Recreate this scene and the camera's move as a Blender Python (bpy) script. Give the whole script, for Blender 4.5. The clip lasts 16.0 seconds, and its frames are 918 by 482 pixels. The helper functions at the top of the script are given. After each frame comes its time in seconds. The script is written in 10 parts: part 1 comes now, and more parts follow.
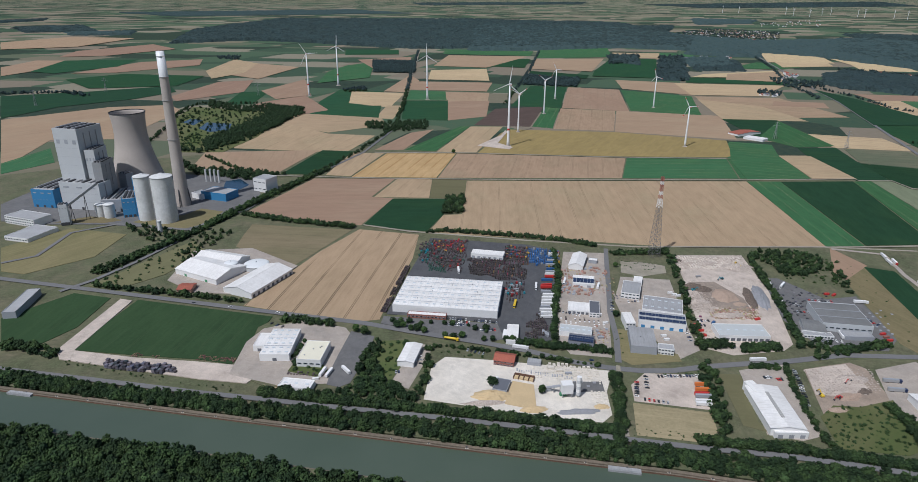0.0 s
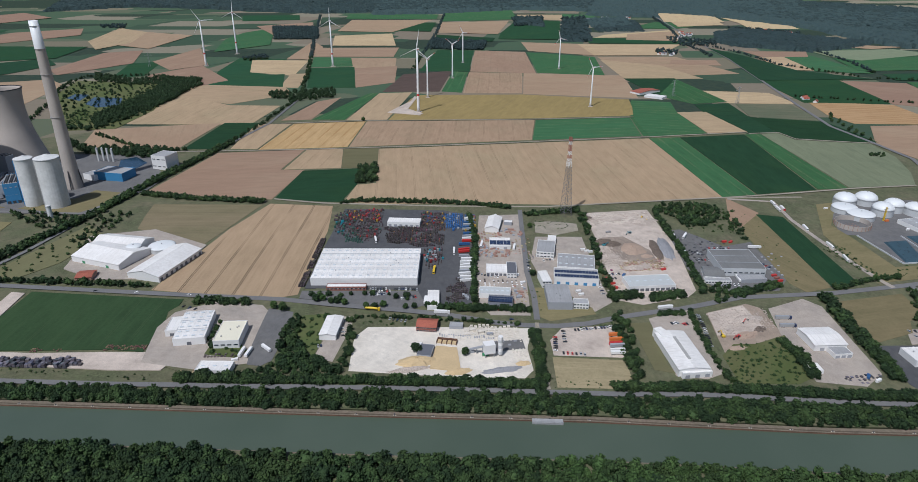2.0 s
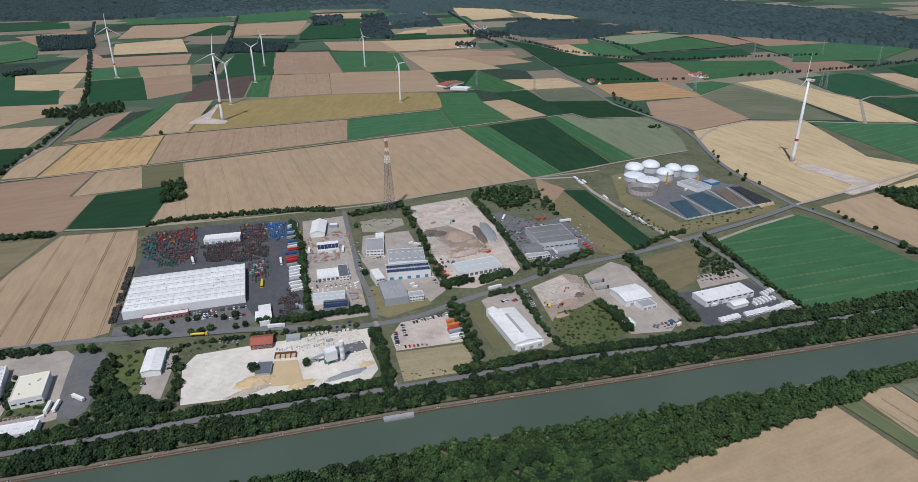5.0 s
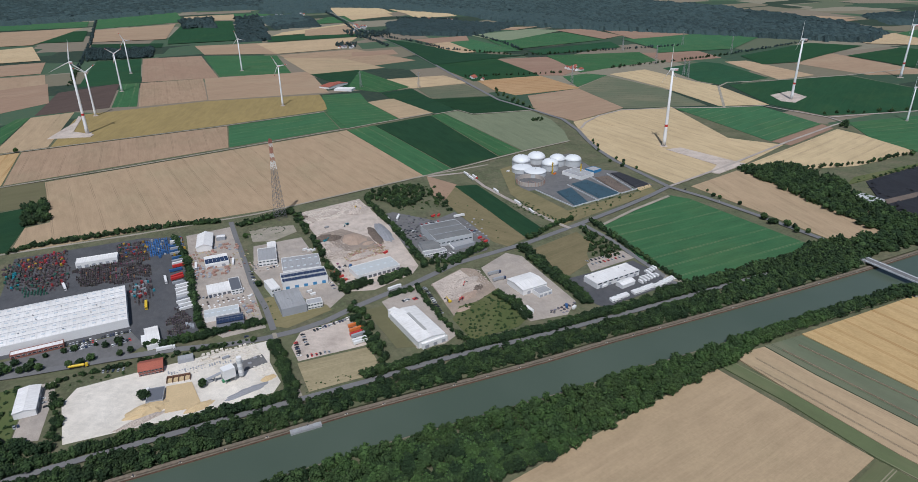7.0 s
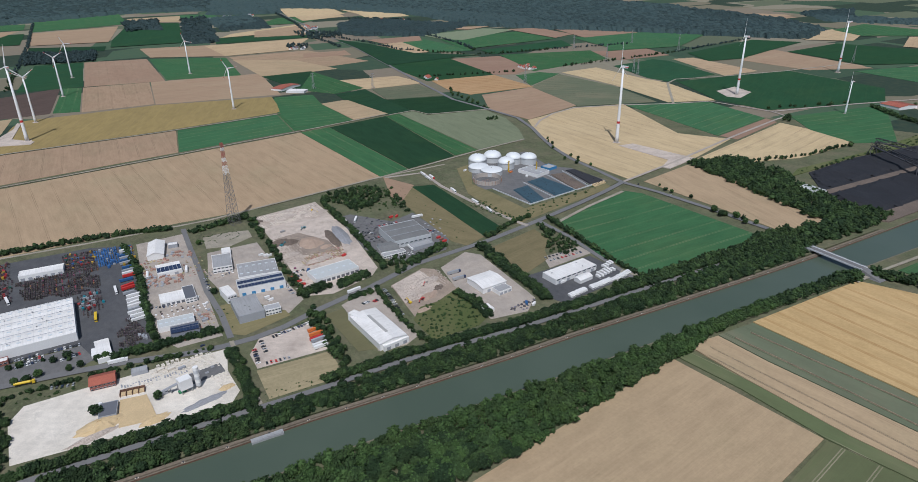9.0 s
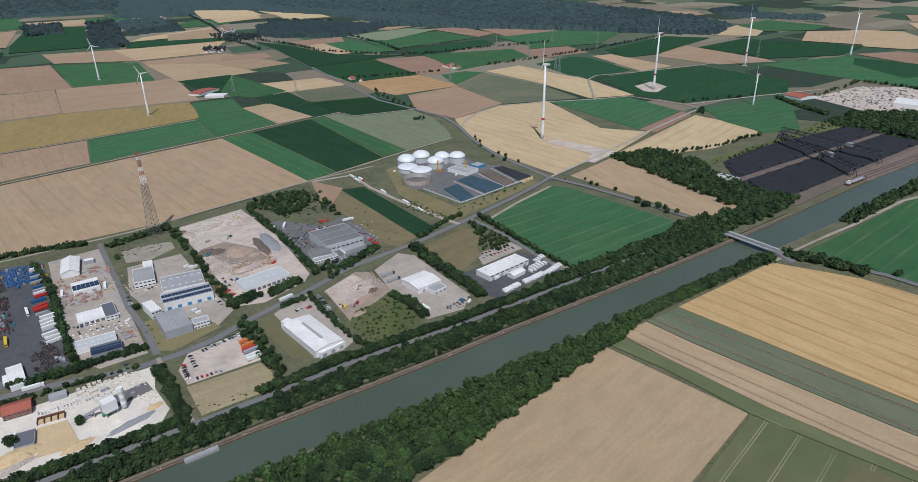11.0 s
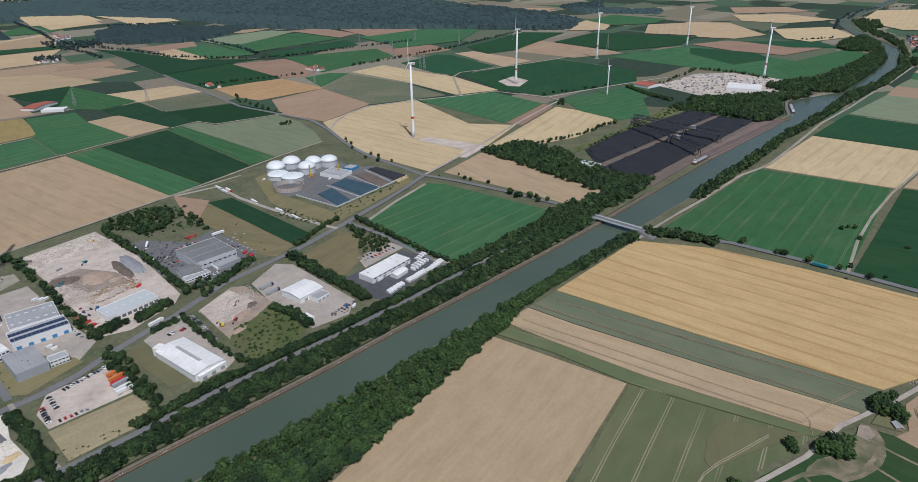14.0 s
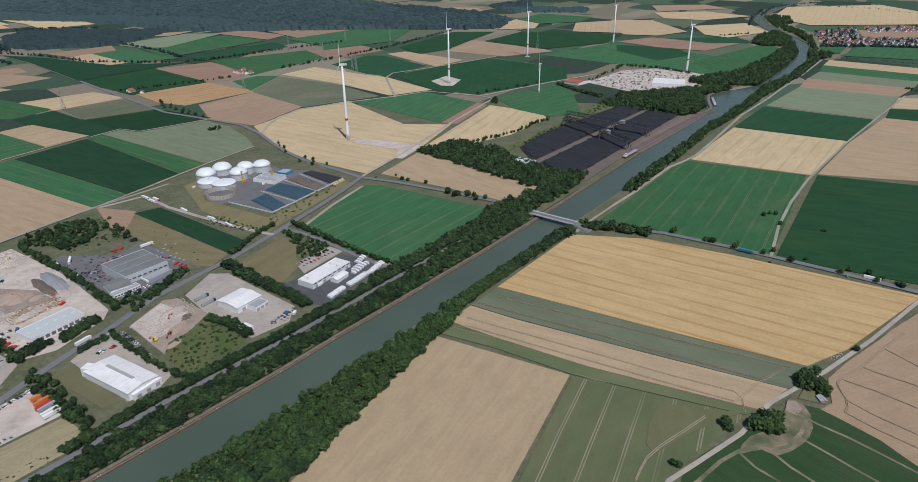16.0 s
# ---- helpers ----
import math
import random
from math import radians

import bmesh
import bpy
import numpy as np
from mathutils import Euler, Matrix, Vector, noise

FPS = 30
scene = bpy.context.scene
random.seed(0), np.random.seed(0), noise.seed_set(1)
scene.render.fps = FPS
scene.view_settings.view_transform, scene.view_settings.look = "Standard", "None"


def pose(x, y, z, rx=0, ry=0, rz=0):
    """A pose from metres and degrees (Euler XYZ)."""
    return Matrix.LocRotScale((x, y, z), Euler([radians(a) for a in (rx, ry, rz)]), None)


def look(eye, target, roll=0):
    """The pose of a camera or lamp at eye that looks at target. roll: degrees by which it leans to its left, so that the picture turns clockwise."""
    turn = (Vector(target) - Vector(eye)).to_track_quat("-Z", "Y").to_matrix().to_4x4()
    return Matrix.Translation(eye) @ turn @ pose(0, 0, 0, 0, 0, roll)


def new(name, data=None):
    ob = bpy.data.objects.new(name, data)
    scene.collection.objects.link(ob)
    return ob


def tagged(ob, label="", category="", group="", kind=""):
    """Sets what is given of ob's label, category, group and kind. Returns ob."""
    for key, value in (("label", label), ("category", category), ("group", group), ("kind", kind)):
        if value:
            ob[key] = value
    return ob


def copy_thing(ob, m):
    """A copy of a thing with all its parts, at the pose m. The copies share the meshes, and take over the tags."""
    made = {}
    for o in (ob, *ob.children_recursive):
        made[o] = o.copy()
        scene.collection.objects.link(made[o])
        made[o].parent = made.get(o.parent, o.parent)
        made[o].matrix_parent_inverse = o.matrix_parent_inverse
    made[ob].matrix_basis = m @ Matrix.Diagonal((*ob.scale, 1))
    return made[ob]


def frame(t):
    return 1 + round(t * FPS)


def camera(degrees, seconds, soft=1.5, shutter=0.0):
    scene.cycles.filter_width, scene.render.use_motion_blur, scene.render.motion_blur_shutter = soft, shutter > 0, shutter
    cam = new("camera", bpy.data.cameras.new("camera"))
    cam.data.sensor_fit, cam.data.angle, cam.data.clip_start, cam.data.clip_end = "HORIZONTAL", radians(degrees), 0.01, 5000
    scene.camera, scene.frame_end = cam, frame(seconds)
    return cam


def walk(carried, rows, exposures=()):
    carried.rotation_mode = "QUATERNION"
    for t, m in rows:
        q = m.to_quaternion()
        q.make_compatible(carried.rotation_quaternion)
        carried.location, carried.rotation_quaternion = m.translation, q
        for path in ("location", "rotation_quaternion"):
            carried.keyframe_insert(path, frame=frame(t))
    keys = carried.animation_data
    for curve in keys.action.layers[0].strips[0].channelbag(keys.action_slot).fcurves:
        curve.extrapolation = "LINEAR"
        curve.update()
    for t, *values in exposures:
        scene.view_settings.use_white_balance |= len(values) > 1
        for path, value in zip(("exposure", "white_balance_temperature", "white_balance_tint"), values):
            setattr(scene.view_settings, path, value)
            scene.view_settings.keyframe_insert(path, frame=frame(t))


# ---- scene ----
cam = camera(70.93, 16.0, soft=0.65)
PATH = [
    (0, (0.0, 0.0, 333.0), (-1.532, 93.317, 297.088), 0.220),
    (0.5, (0.0, 0.0, 333.0), (0.373, 93.094, 296.484), 0.180),
    (1, (0.0, 0.0, 333.0), (2.239, 92.340, 294.682), 0.172),
    (1.5, (0.0, 0.0, 333.0), (6.269, 91.442, 293.011), 0.088),
    (2, (0.0, 0.0, 333.0), (11.240, 90.691, 292.395), 0.052),
    (2.5, (0.0, 0.0, 333.0), (15.595, 90.024, 292.349), -0.011),
    (3, (0.0, 0.0, 333.0), (20.749, 88.970, 292.334), -0.136),
    (3.5, (0.0, 0.0, 333.0), (25.255, 87.781, 292.298), -0.215),
    (4, (0.0, 0.0, 333.0), (28.890, 86.626, 292.240), -0.240),
    (4.5, (0.0, 0.0, 333.0), (32.556, 85.269, 292.144), -0.369),
    (7, (0.0, 0.0, 333.0), (50.611, 75.738, 291.742), -0.679),
    (7.5, (0.0, 0.0, 333.0), (52.186, 74.640, 291.702), -0.681),
    (8, (0.0, 0.0, 333.0), (53.423, 73.751, 291.687), -0.713),
    (10.5, (0.0, 0.0, 333.0), (61.060, 67.500, 291.582), -0.623),
    (11, (0.0, 0.0, 333.0), (63.593, 65.090, 291.538), -0.651),
    (11.5, (0.0, 0.0, 333.0), (65.999, 62.616, 291.486), -0.627),
    (12, (0.0, 0.0, 333.0), (68.282, 60.068, 291.414), -0.627),
    (12.5, (0.0, 0.0, 333.0), (70.097, 57.928, 291.398), -0.652),
    (13, (0.0, 0.0, 333.0), (71.978, 55.561, 291.381), -0.639),
    (13.5, (0.0, 0.0, 333.0), (73.623, 53.311, 291.315), -0.636),
    (14, (0.0, 0.0, 333.0), (75.352, 50.805, 291.275), -0.679),
    (14.5, (0.0, 0.0, 333.0), (76.935, 48.337, 291.233), -0.681),
    (15, (0.0, 0.0, 333.0), (78.275, 46.138, 291.234), -0.677),
    (15.5, (0.0, 0.0, 333.0), (79.180, 44.515, 291.180), -0.676),
    (16, (0.0, 0.0, 333.0), (80.108, 42.812, 291.169), -0.652),
]
walk(cam, [(t, look(eye, target, roll)) for t, eye, target, roll in PATH], [(0, -0.11, 5920, 10), (16, -0.11, 5920, 10)])

CRUISE = 333.0          # height of the flight above the ground
w = bpy.data.worlds.new("sky")
scene.world = w
w.use_nodes = True
SUN_AZ = math.atan2(-45, -55)      # where the sun stands, clockwise from +y
SUN_EL = radians(58)
sky = w.node_tree.nodes.new("ShaderNodeTexSky")
sky.sky_type, sky.sun_disc, sky.sun_elevation, sky.sun_rotation = "NISHITA", False, SUN_EL, SUN_AZ
sky.dust_density = 1.5
w.node_tree.links.new(sky.outputs[0], w.node_tree.nodes["Background"].inputs[0])
w.node_tree.nodes["Background"].inputs[1].default_value = 0.068
sun = new("sun", bpy.data.lights.new("sun", "SUN"))
sun.data.energy, sun.data.angle, sun.data.color = 3.55, radians(0.6), (1.0, 0.97, 0.945)
sun.matrix_world = look((math.sin(SUN_AZ) * 900, math.cos(SUN_AZ) * 900, math.tan(SUN_EL) * 900), (0, 0, 0))


# ---- materials ----
def nodes_of(name):
    m = bpy.data.materials.new(name)
    m.use_nodes = True
    nt = m.node_tree
    return m, nt, nt.nodes["Principled BSDF"]


def mix(nt, fac, a, b, mode="MIX"):
    n = nt.nodes.new("ShaderNodeMix")
    n.data_type, n.blend_type = "RGBA", mode
    for sock, v in ((n.inputs[0], fac), (n.inputs[6], a), (n.inputs[7], b)):
        if isinstance(v, (int, float)):
            sock.default_value = v
        elif isinstance(v, tuple):
            sock.default_value = (*v[:3], 1)
        else:
            nt.links.new(v, sock)
    return n.outputs[2]


def noise_of(nt, vec, scale, detail=4, lo=0.35, hi=0.65):
    n = nt.nodes.new("ShaderNodeTexNoise")
    n.inputs["Scale"].default_value, n.inputs["Detail"].default_value = scale, detail
    nt.links.new(vec, n.inputs["Vector"])
    r = nt.nodes.new("ShaderNodeMapRange")
    r.inputs[1].default_value, r.inputs[2].default_value = lo, hi
    nt.links.new(n.outputs["Fac"], r.inputs[0])
    return r.outputs[0]


def scaled(nt, vec, sx, sy, sz=1.0, rot=0.0):
    n = nt.nodes.new("ShaderNodeMapping")
    n.inputs["Scale"].default_value = (sx, sy, sz)
    n.inputs["Rotation"].default_value = (0, 0, rot)
    nt.links.new(vec, n.inputs["Vector"])
    return n.outputs[0]


def math_of(nt, op, a, b=0.0):
    n = nt.nodes.new("ShaderNodeMath")
    n.operation = op
    for sock, v in ((n.inputs[0], a), (n.inputs[1], b)):
        if isinstance(v, (int, float)):
            sock.default_value = v
        else:
            nt.links.new(v, sock)
    return n.outputs[0]


def bump(nt, bsdf, height, strength, distance):
    n = nt.nodes.new("ShaderNodeBump")
    n.inputs["Strength"].default_value, n.inputs["Distance"].default_value = strength, distance
    nt.links.new(height, n.inputs["Height"])
    nt.links.new(n.outputs[0], bsdf.inputs["Normal"])


def plain(name, col, rough=0.8, metal=0.0, vary=0.18, grain=1.5, coarse=0.06, rand=0.0, dirt=None, dirt_amount=0.5, mottle=0.0, island=0.0, seam=0.0):
    """A surface of one base colour with grain, larger stains and a share that differs from piece to piece."""
    m, nt, b = nodes_of(name)
    co = nt.nodes.new("ShaderNodeTexCoord").outputs["Object"]
    g = noise_of(nt, co, grain, 5)
    s = noise_of(nt, co, coarse, 3)
    dark = tuple(c * (1 - vary) for c in col)
    lite = tuple(min(1, c * (1 + vary)) for c in col)
    c = mix(nt, g, dark, lite)
    c = mix(nt, math_of(nt, "MULTIPLY", s, dirt_amount), c, dirt or tuple(k * (1 - 1.2 * vary) for k in col))
    if mottle:
        k = noise_of(nt, scaled(nt, co, 0.22, 0.13), 1.0, 6, 0.3, 0.7)
        c = mix(nt, math_of(nt, "MULTIPLY", k, mottle), c, tuple(q * 0.5 for q in col))
        k = noise_of(nt, scaled(nt, co, 0.03, 0.05, 1, 0.4), 1.0, 7, 0.4, 0.65)
        c = mix(nt, math_of(nt, "MULTIPLY", k, mottle * 0.7), c, tuple(min(1, q * 1.3) for q in col))
        k = noise_of(nt, co, 0.9, 3, 0.55, 0.7)
        c = mix(nt, math_of(nt, "MULTIPLY", k, mottle * 0.5), c, tuple(q * 0.45 for q in col))
    if seam:
        axes = nt.nodes.new("ShaderNodeSeparateXYZ")
        nt.links.new(co, axes.inputs[0])
        joint = math_of(nt, "LESS_THAN", math_of(nt, "FRACT", math_of(nt, "DIVIDE", axes.outputs[0], seam)), 0.07)
        c = mix(nt, math_of(nt, "MULTIPLY", joint, 0.35), c, tuple(k * 0.62 for k in col))
        streak = noise_of(nt, scaled(nt, co, 0.7, 0.05), 1.0, 5, 0.48, 0.75)
        c = mix(nt, math_of(nt, "MULTIPLY", streak, 0.45), c, tuple(k * q for k, q in zip(col, (0.66, 0.64, 0.6))))
    if rand:
        o = nt.nodes.new("ShaderNodeObjectInfo").outputs["Random"]
        hv = nt.nodes.new("ShaderNodeHueSaturation")
        nt.links.new(math_of(nt, "ADD", math_of(nt, "MULTIPLY", o, 2 * rand), 1 - rand), hv.inputs["Value"])
        nt.links.new(c, hv.inputs["Color"])
        c = hv.outputs[0]
    if island:
        q = nt.nodes.new("ShaderNodeNewGeometry").outputs["Random Per Island"]
        hv = nt.nodes.new("ShaderNodeHueSaturation")
        nt.links.new(math_of(nt, "ADD", math_of(nt, "MULTIPLY", q, 1.6 * island), 1 - 0.6 * island), hv.inputs["Value"])
        nt.links.new(math_of(nt, "ADD", math_of(nt, "MULTIPLY", math_of(nt, "FRACT", math_of(nt, "MULTIPLY", q, 7.3)), 0.24 * island), 0.5 - 0.12 * island), hv.inputs["Hue"])
        nt.links.new(c, hv.inputs["Color"])
        c = hv.outputs[0]
    nt.links.new(c, b.inputs["Base Color"])
    b.inputs["Roughness"].default_value, b.inputs["Metallic"].default_value = rough, metal
    bump(nt, b, g, 0.25, 0.05)
    return m


def crop(name, col, col2, gap=24.0, track=(0.2, 0.15, 0.1), line=0.55, patch=0.5, accent=None, spread=0.45, rut=0.42):
    """A field: two tones in broad patches, fine drilling lines, and tractor tracks every gap metres along its own x."""
    m, nt, b = nodes_of(name)
    tc = nt.nodes.new("ShaderNodeTexCoord").outputs["Object"]
    sep = nt.nodes.new("ShaderNodeSeparateXYZ")
    nt.links.new(tc, sep.inputs[0])
    broad = noise_of(nt, scaled(nt, tc, 0.006, 0.02), 1.0, 5, 0.3, 0.7)
    fine = noise_of(nt, scaled(nt, tc, 0.05, 0.8), 1.0, 4, 0.25, 0.75)
    grain = noise_of(nt, tc, 0.42, 7, 0.25, 0.75)
    c = mix(nt, math_of(nt, "MULTIPLY", broad, patch * 2), col, col2)
    if accent:
        blot = noise_of(nt, scaled(nt, tc, 0.011, 0.017), 1.0, 5, 0.48, 0.72)
        c = mix(nt, math_of(nt, "MULTIPLY", blot, spread), c, accent)
    c = mix(nt, math_of(nt, "MULTIPLY", fine, 0.35), c, tuple(k * 0.72 for k in col2))
    c = mix(nt, math_of(nt, "MULTIPLY", grain, 0.4), c, tuple(min(1, k * 1.3) for k in col))
    c = mix(nt, math_of(nt, "MULTIPLY", noise_of(nt, scaled(nt, tc, 0.03, 0.09), 1.0, 6, 0.4, 0.75), 0.4), c, tuple(k * 0.7 for k in col2))
    c = mix(nt, math_of(nt, "MULTIPLY", noise_of(nt, scaled(nt, tc, 0.012, 0.25), 1.0, 4, 0.5, 0.75), 0.35), c, tuple(min(1, k * 1.18) for k in col))
    if gap:
        y = math_of(nt, "ADD", sep.outputs[1], math_of(nt, "MULTIPLY", noise_of(nt, scaled(nt, tc, 0.004, 0.004), 1.0, 2), 2.0))
        f = math_of(nt, "FRACT", math_of(nt, "DIVIDE", y, gap))
        d = math_of(nt, "ABSOLUTE", math_of(nt, "SUBTRACT", math_of(nt, "MULTIPLY", math_of(nt, "ABSOLUTE", math_of(nt, "SUBTRACT", f, 0.5)), gap), 1.0))
        t = math_of(nt, "LESS_THAN", d, rut)
        wear = noise_of(nt, scaled(nt, tc, 0.012, 0.03), 1.0, 3, 0.3, 0.6)
        c = mix(nt, math_of(nt, "MULTIPLY", math_of(nt, "MULTIPLY", t, wear), line), c, track)
    o = nt.nodes.new("ShaderNodeObjectInfo").outputs["Random"]
    hv = nt.nodes.new("ShaderNodeHueSaturation")
    nt.links.new(math_of(nt, "ADD", math_of(nt, "MULTIPLY", o, 0.24), 0.88), hv.inputs["Value"])
    nt.links.new(math_of(nt, "ADD", math_of(nt, "MULTIPLY", o, 0.02), 0.49), hv.inputs["Hue"])
    nt.links.new(c, hv.inputs["Color"])
    nt.links.new(hv.outputs[0], b.inputs["Base Color"])
    b.inputs["Roughness"].default_value = 0.95
    b.inputs["Specular IOR Level"].default_value = 0.1
    bump(nt, b, fine, 0.3, 0.3)
    return m


def leafy(name, a, b_, scale=0.35):
    m, nt, b = nodes_of(name)
    tc = nt.nodes.new("ShaderNodeTexCoord").outputs["Object"]
    geo = nt.nodes.new("ShaderNodeNewGeometry")
    n1 = noise_of(nt, geo.outputs["Position"], scale * 3, 4, 0.3, 0.7)
    c = mix(nt, n1, tuple(k * 0.55 for k in a), b_)
    c = mix(nt, math_of(nt, "MULTIPLY", geo.outputs["Random Per Island"], 0.8), c, tuple(k * 0.5 for k in a))
    lit = math_of(nt, "GREATER_THAN", geo.outputs["Random Per Island"], 0.86)
    c = mix(nt, math_of(nt, "MULTIPLY", lit, 0.7), c, tuple(k * 1.35 for k in b_))
    patchy = noise_of(nt, geo.outputs["Position"], 0.09, 3, 0.42, 0.62)
    c = mix(nt, math_of(nt, "MULTIPLY", patchy, 0.4), c, tuple(k * q for k, q in zip(b_, (1.15, 1.05, 0.9))))
    n2 = noise_of(nt, geo.outputs["Position"], 0.02, 2)
    c = mix(nt, math_of(nt, "MULTIPLY", n2, 0.35), c, tuple(k * 1.5 for k in a))
    nt.links.new(c, b.inputs["Base Color"])
    b.inputs["Roughness"].default_value = 0.85
    b.inputs["Specular IOR Level"].default_value = 0.2
    bump(nt, b, noise_of(nt, geo.outputs["Position"], 1.6, 4, 0.3, 0.7), 0.9, 0.6)
    return m


CROPS = {
    "wheat": crop("wheat_crop", (0.398, 0.290, 0.182), (0.346, 0.250, 0.154), gap=30.0, line=0.5, track=(0.19, 0.14, 0.09), accent=(0.278, 0.250, 0.149)),
    "gold": crop("ripe_wheat_crop", (0.478, 0.327, 0.166), (0.396, 0.262, 0.120), line=0.8, gap=21.0, rut=0.9, track=(0.33, 0.195, 0.085), accent=(0.451, 0.299, 0.143)),
    "pale": crop("pale_barley_crop", (0.50, 0.375, 0.225), (0.43, 0.325, 0.195), line=0.5, accent=(0.38, 0.27, 0.15)),
    "brown": crop("brown_stubble", (0.285, 0.19, 0.13), (0.33, 0.225, 0.15), line=0.35, accent=(0.36, 0.28, 0.19)),
    "plough": crop("ploughed_soil", (0.105, 0.075, 0.062), (0.085, 0.062, 0.052), gap=0),
    "beet": crop("beet_crop", (0.025, 0.076, 0.034), (0.020, 0.061, 0.028), line=0.12, track=(0.1, 0.13, 0.06), accent=(0.05, 0.095, 0.035)),
    "maize": crop("maize_crop", (0.020, 0.055, 0.026), (0.016, 0.045, 0.021), gap=0, accent=(0.035, 0.075, 0.026)),
    "sward": crop("dense_green_crop", (0.042, 0.080, 0.034), (0.031, 0.064, 0.028), line=0.15, track=(0.10, 0.12, 0.06)),
    "green": crop("young_green_crop", (0.049, 0.130, 0.054), (0.040, 0.107, 0.046), line=0.3, track=(0.28, 0.26, 0.15), accent=(0.10, 0.145, 0.06)),
    "sage": crop("sage_green_crop", (0.20, 0.225, 0.14), (0.17, 0.20, 0.125), line=0.3, track=(0.12, 0.13, 0.08)),
    "fade": crop("half_ripe_crop", (0.25, 0.205, 0.125), (0.20, 0.18, 0.10), line=0.6, track=(0.15, 0.13, 0.08), accent=(0.13, 0.14, 0.07)),
    "moss": crop("olive_green_crop", (0.10, 0.12, 0.055), (0.125, 0.135, 0.07), line=0.9, track=(0.27, 0.24, 0.16), accent=(0.21, 0.18, 0.105), spread=0.7),
    "slate": crop("blue_green_crop", (0.115, 0.138, 0.085), (0.155, 0.16, 0.105), line=0.9, track=(0.075, 0.085, 0.05), accent=(0.25, 0.21, 0.135), spread=0.6),
    "tram": crop("tracked_wheat_crop", (0.398, 0.290, 0.182), (0.346, 0.250, 0.154), gap=30.0, line=0.95, rut=0.55, track=(0.145, 0.105, 0.066), accent=(0.34, 0.262, 0.16)),
    "stand": crop("even_wheat_crop", (0.365, 0.262, 0.165), (0.33, 0.236, 0.148), gap=0, accent=(0.30, 0.235, 0.14)),
    "turning": crop("turning_crop", (0.135, 0.138, 0.068), (0.175, 0.16, 0.086), gap=0, accent=(0.12, 0.13, 0.062), spread=0.8),
    "rows": crop("row_crop", (0.034, 0.078, 0.027), (0.026, 0.058, 0.022), gap=3.4, rut=0.4, line=0.4, track=(0.10, 0.095, 0.06), accent=(0.06, 0.10, 0.04)),
    "rape": crop("yellow_rape_crop", (0.31, 0.235, 0.095), (0.26, 0.20, 0.085), line=0.25),
    "meadow": crop("dry_meadow", (0.215, 0.175, 0.095), (0.15, 0.14, 0.07), gap=0),
    "hay": crop("pale_hay_meadow", (0.40, 0.34, 0.20), (0.27, 0.24, 0.13), gap=0),
    "lawn": crop("mown_grass", (0.13, 0.125, 0.065), (0.16, 0.145, 0.08), gap=0),
    "weeds": crop("weedy_grass", (0.065, 0.095, 0.03), (0.125, 0.125, 0.055), gap=0, patch=0.7, accent=(0.26, 0.20, 0.13)),
}
ASPHALT = plain("asphalt", (0.135, 0.132, 0.13), 0.9, vary=0.15, coarse=0.03, dirt=(0.19, 0.18, 0.165), mottle=0.45)
DARK_ASPHALT = plain("dark_asphalt", (0.075, 0.076, 0.08), 0.9, vary=0.18, coarse=0.04, dirt=(0.12, 0.117, 0.115), mottle=0.45)
ROAD = plain("road_asphalt", (0.155, 0.152, 0.15), 0.9, vary=0.12, coarse=0.02, dirt=(0.19, 0.185, 0.175), mottle=0.2)
PAVING = plain("concrete_paving", (0.40, 0.342, 0.285), 0.9, vary=0.16, coarse=0.04, dirt=(0.27, 0.245, 0.22), mottle=0.4)
GRAVEL = plain("pale_gravel", (0.55, 0.465, 0.39), 0.95, vary=0.2, coarse=0.03, dirt=(0.36, 0.29, 0.24), mottle=0.55)
CHALK = plain("white_stone_dust", (0.70, 0.64, 0.55), 0.95, vary=0.14, coarse=0.03, dirt=(0.52, 0.46, 0.38), mottle=0.4)
DIRT = plain("bare_earth", (0.33, 0.26, 0.20), 0.95, vary=0.22, coarse=0.03, dirt=(0.24, 0.18, 0.13), mottle=0.55)
TRACK = plain("farm_track", (0.34, 0.30, 0.24), 0.95, vary=0.2, coarse=0.04, dirt=(0.2, 0.19, 0.11), mottle=0.45)
VERGE = plain("dry_verge_grass", (0.095, 0.105, 0.05), 0.95, vary=0.35, grain=0.5, coarse=0.03, dirt=(0.18, 0.155, 0.095), dirt_amount=0.8, mottle=0.6)
WHITE_ROOF = plain("white_sheet_roof", (0.79, 0.765, 0.73), 0.6, vary=0.05, grain=0.5, coarse=0.06, dirt=(0.60, 0.57, 0.53), rand=0.04, mottle=0.1, seam=6.0)
GREY_ROOF = plain("grey_felt_roof", (0.36, 0.36, 0.36), 0.8, vary=0.1, coarse=0.05, dirt=(0.28, 0.275, 0.27), rand=0.08, seam=5.0)
DARK_ROOF = plain("dark_sheet_roof", (0.13, 0.135, 0.15), 0.6, vary=0.1, coarse=0.06, rand=0.08)
RED_ROOF = plain("red_clay_tiles", (0.32, 0.095, 0.06), 0.85, vary=0.25, coarse=0.1, rand=0.2)
DEPOT_ROOF = plain("dark_weathered_roof", (0.19, 0.19, 0.185), 0.8, vary=0.12, coarse=0.05, dirt=(0.13, 0.13, 0.12), seam=4.0)
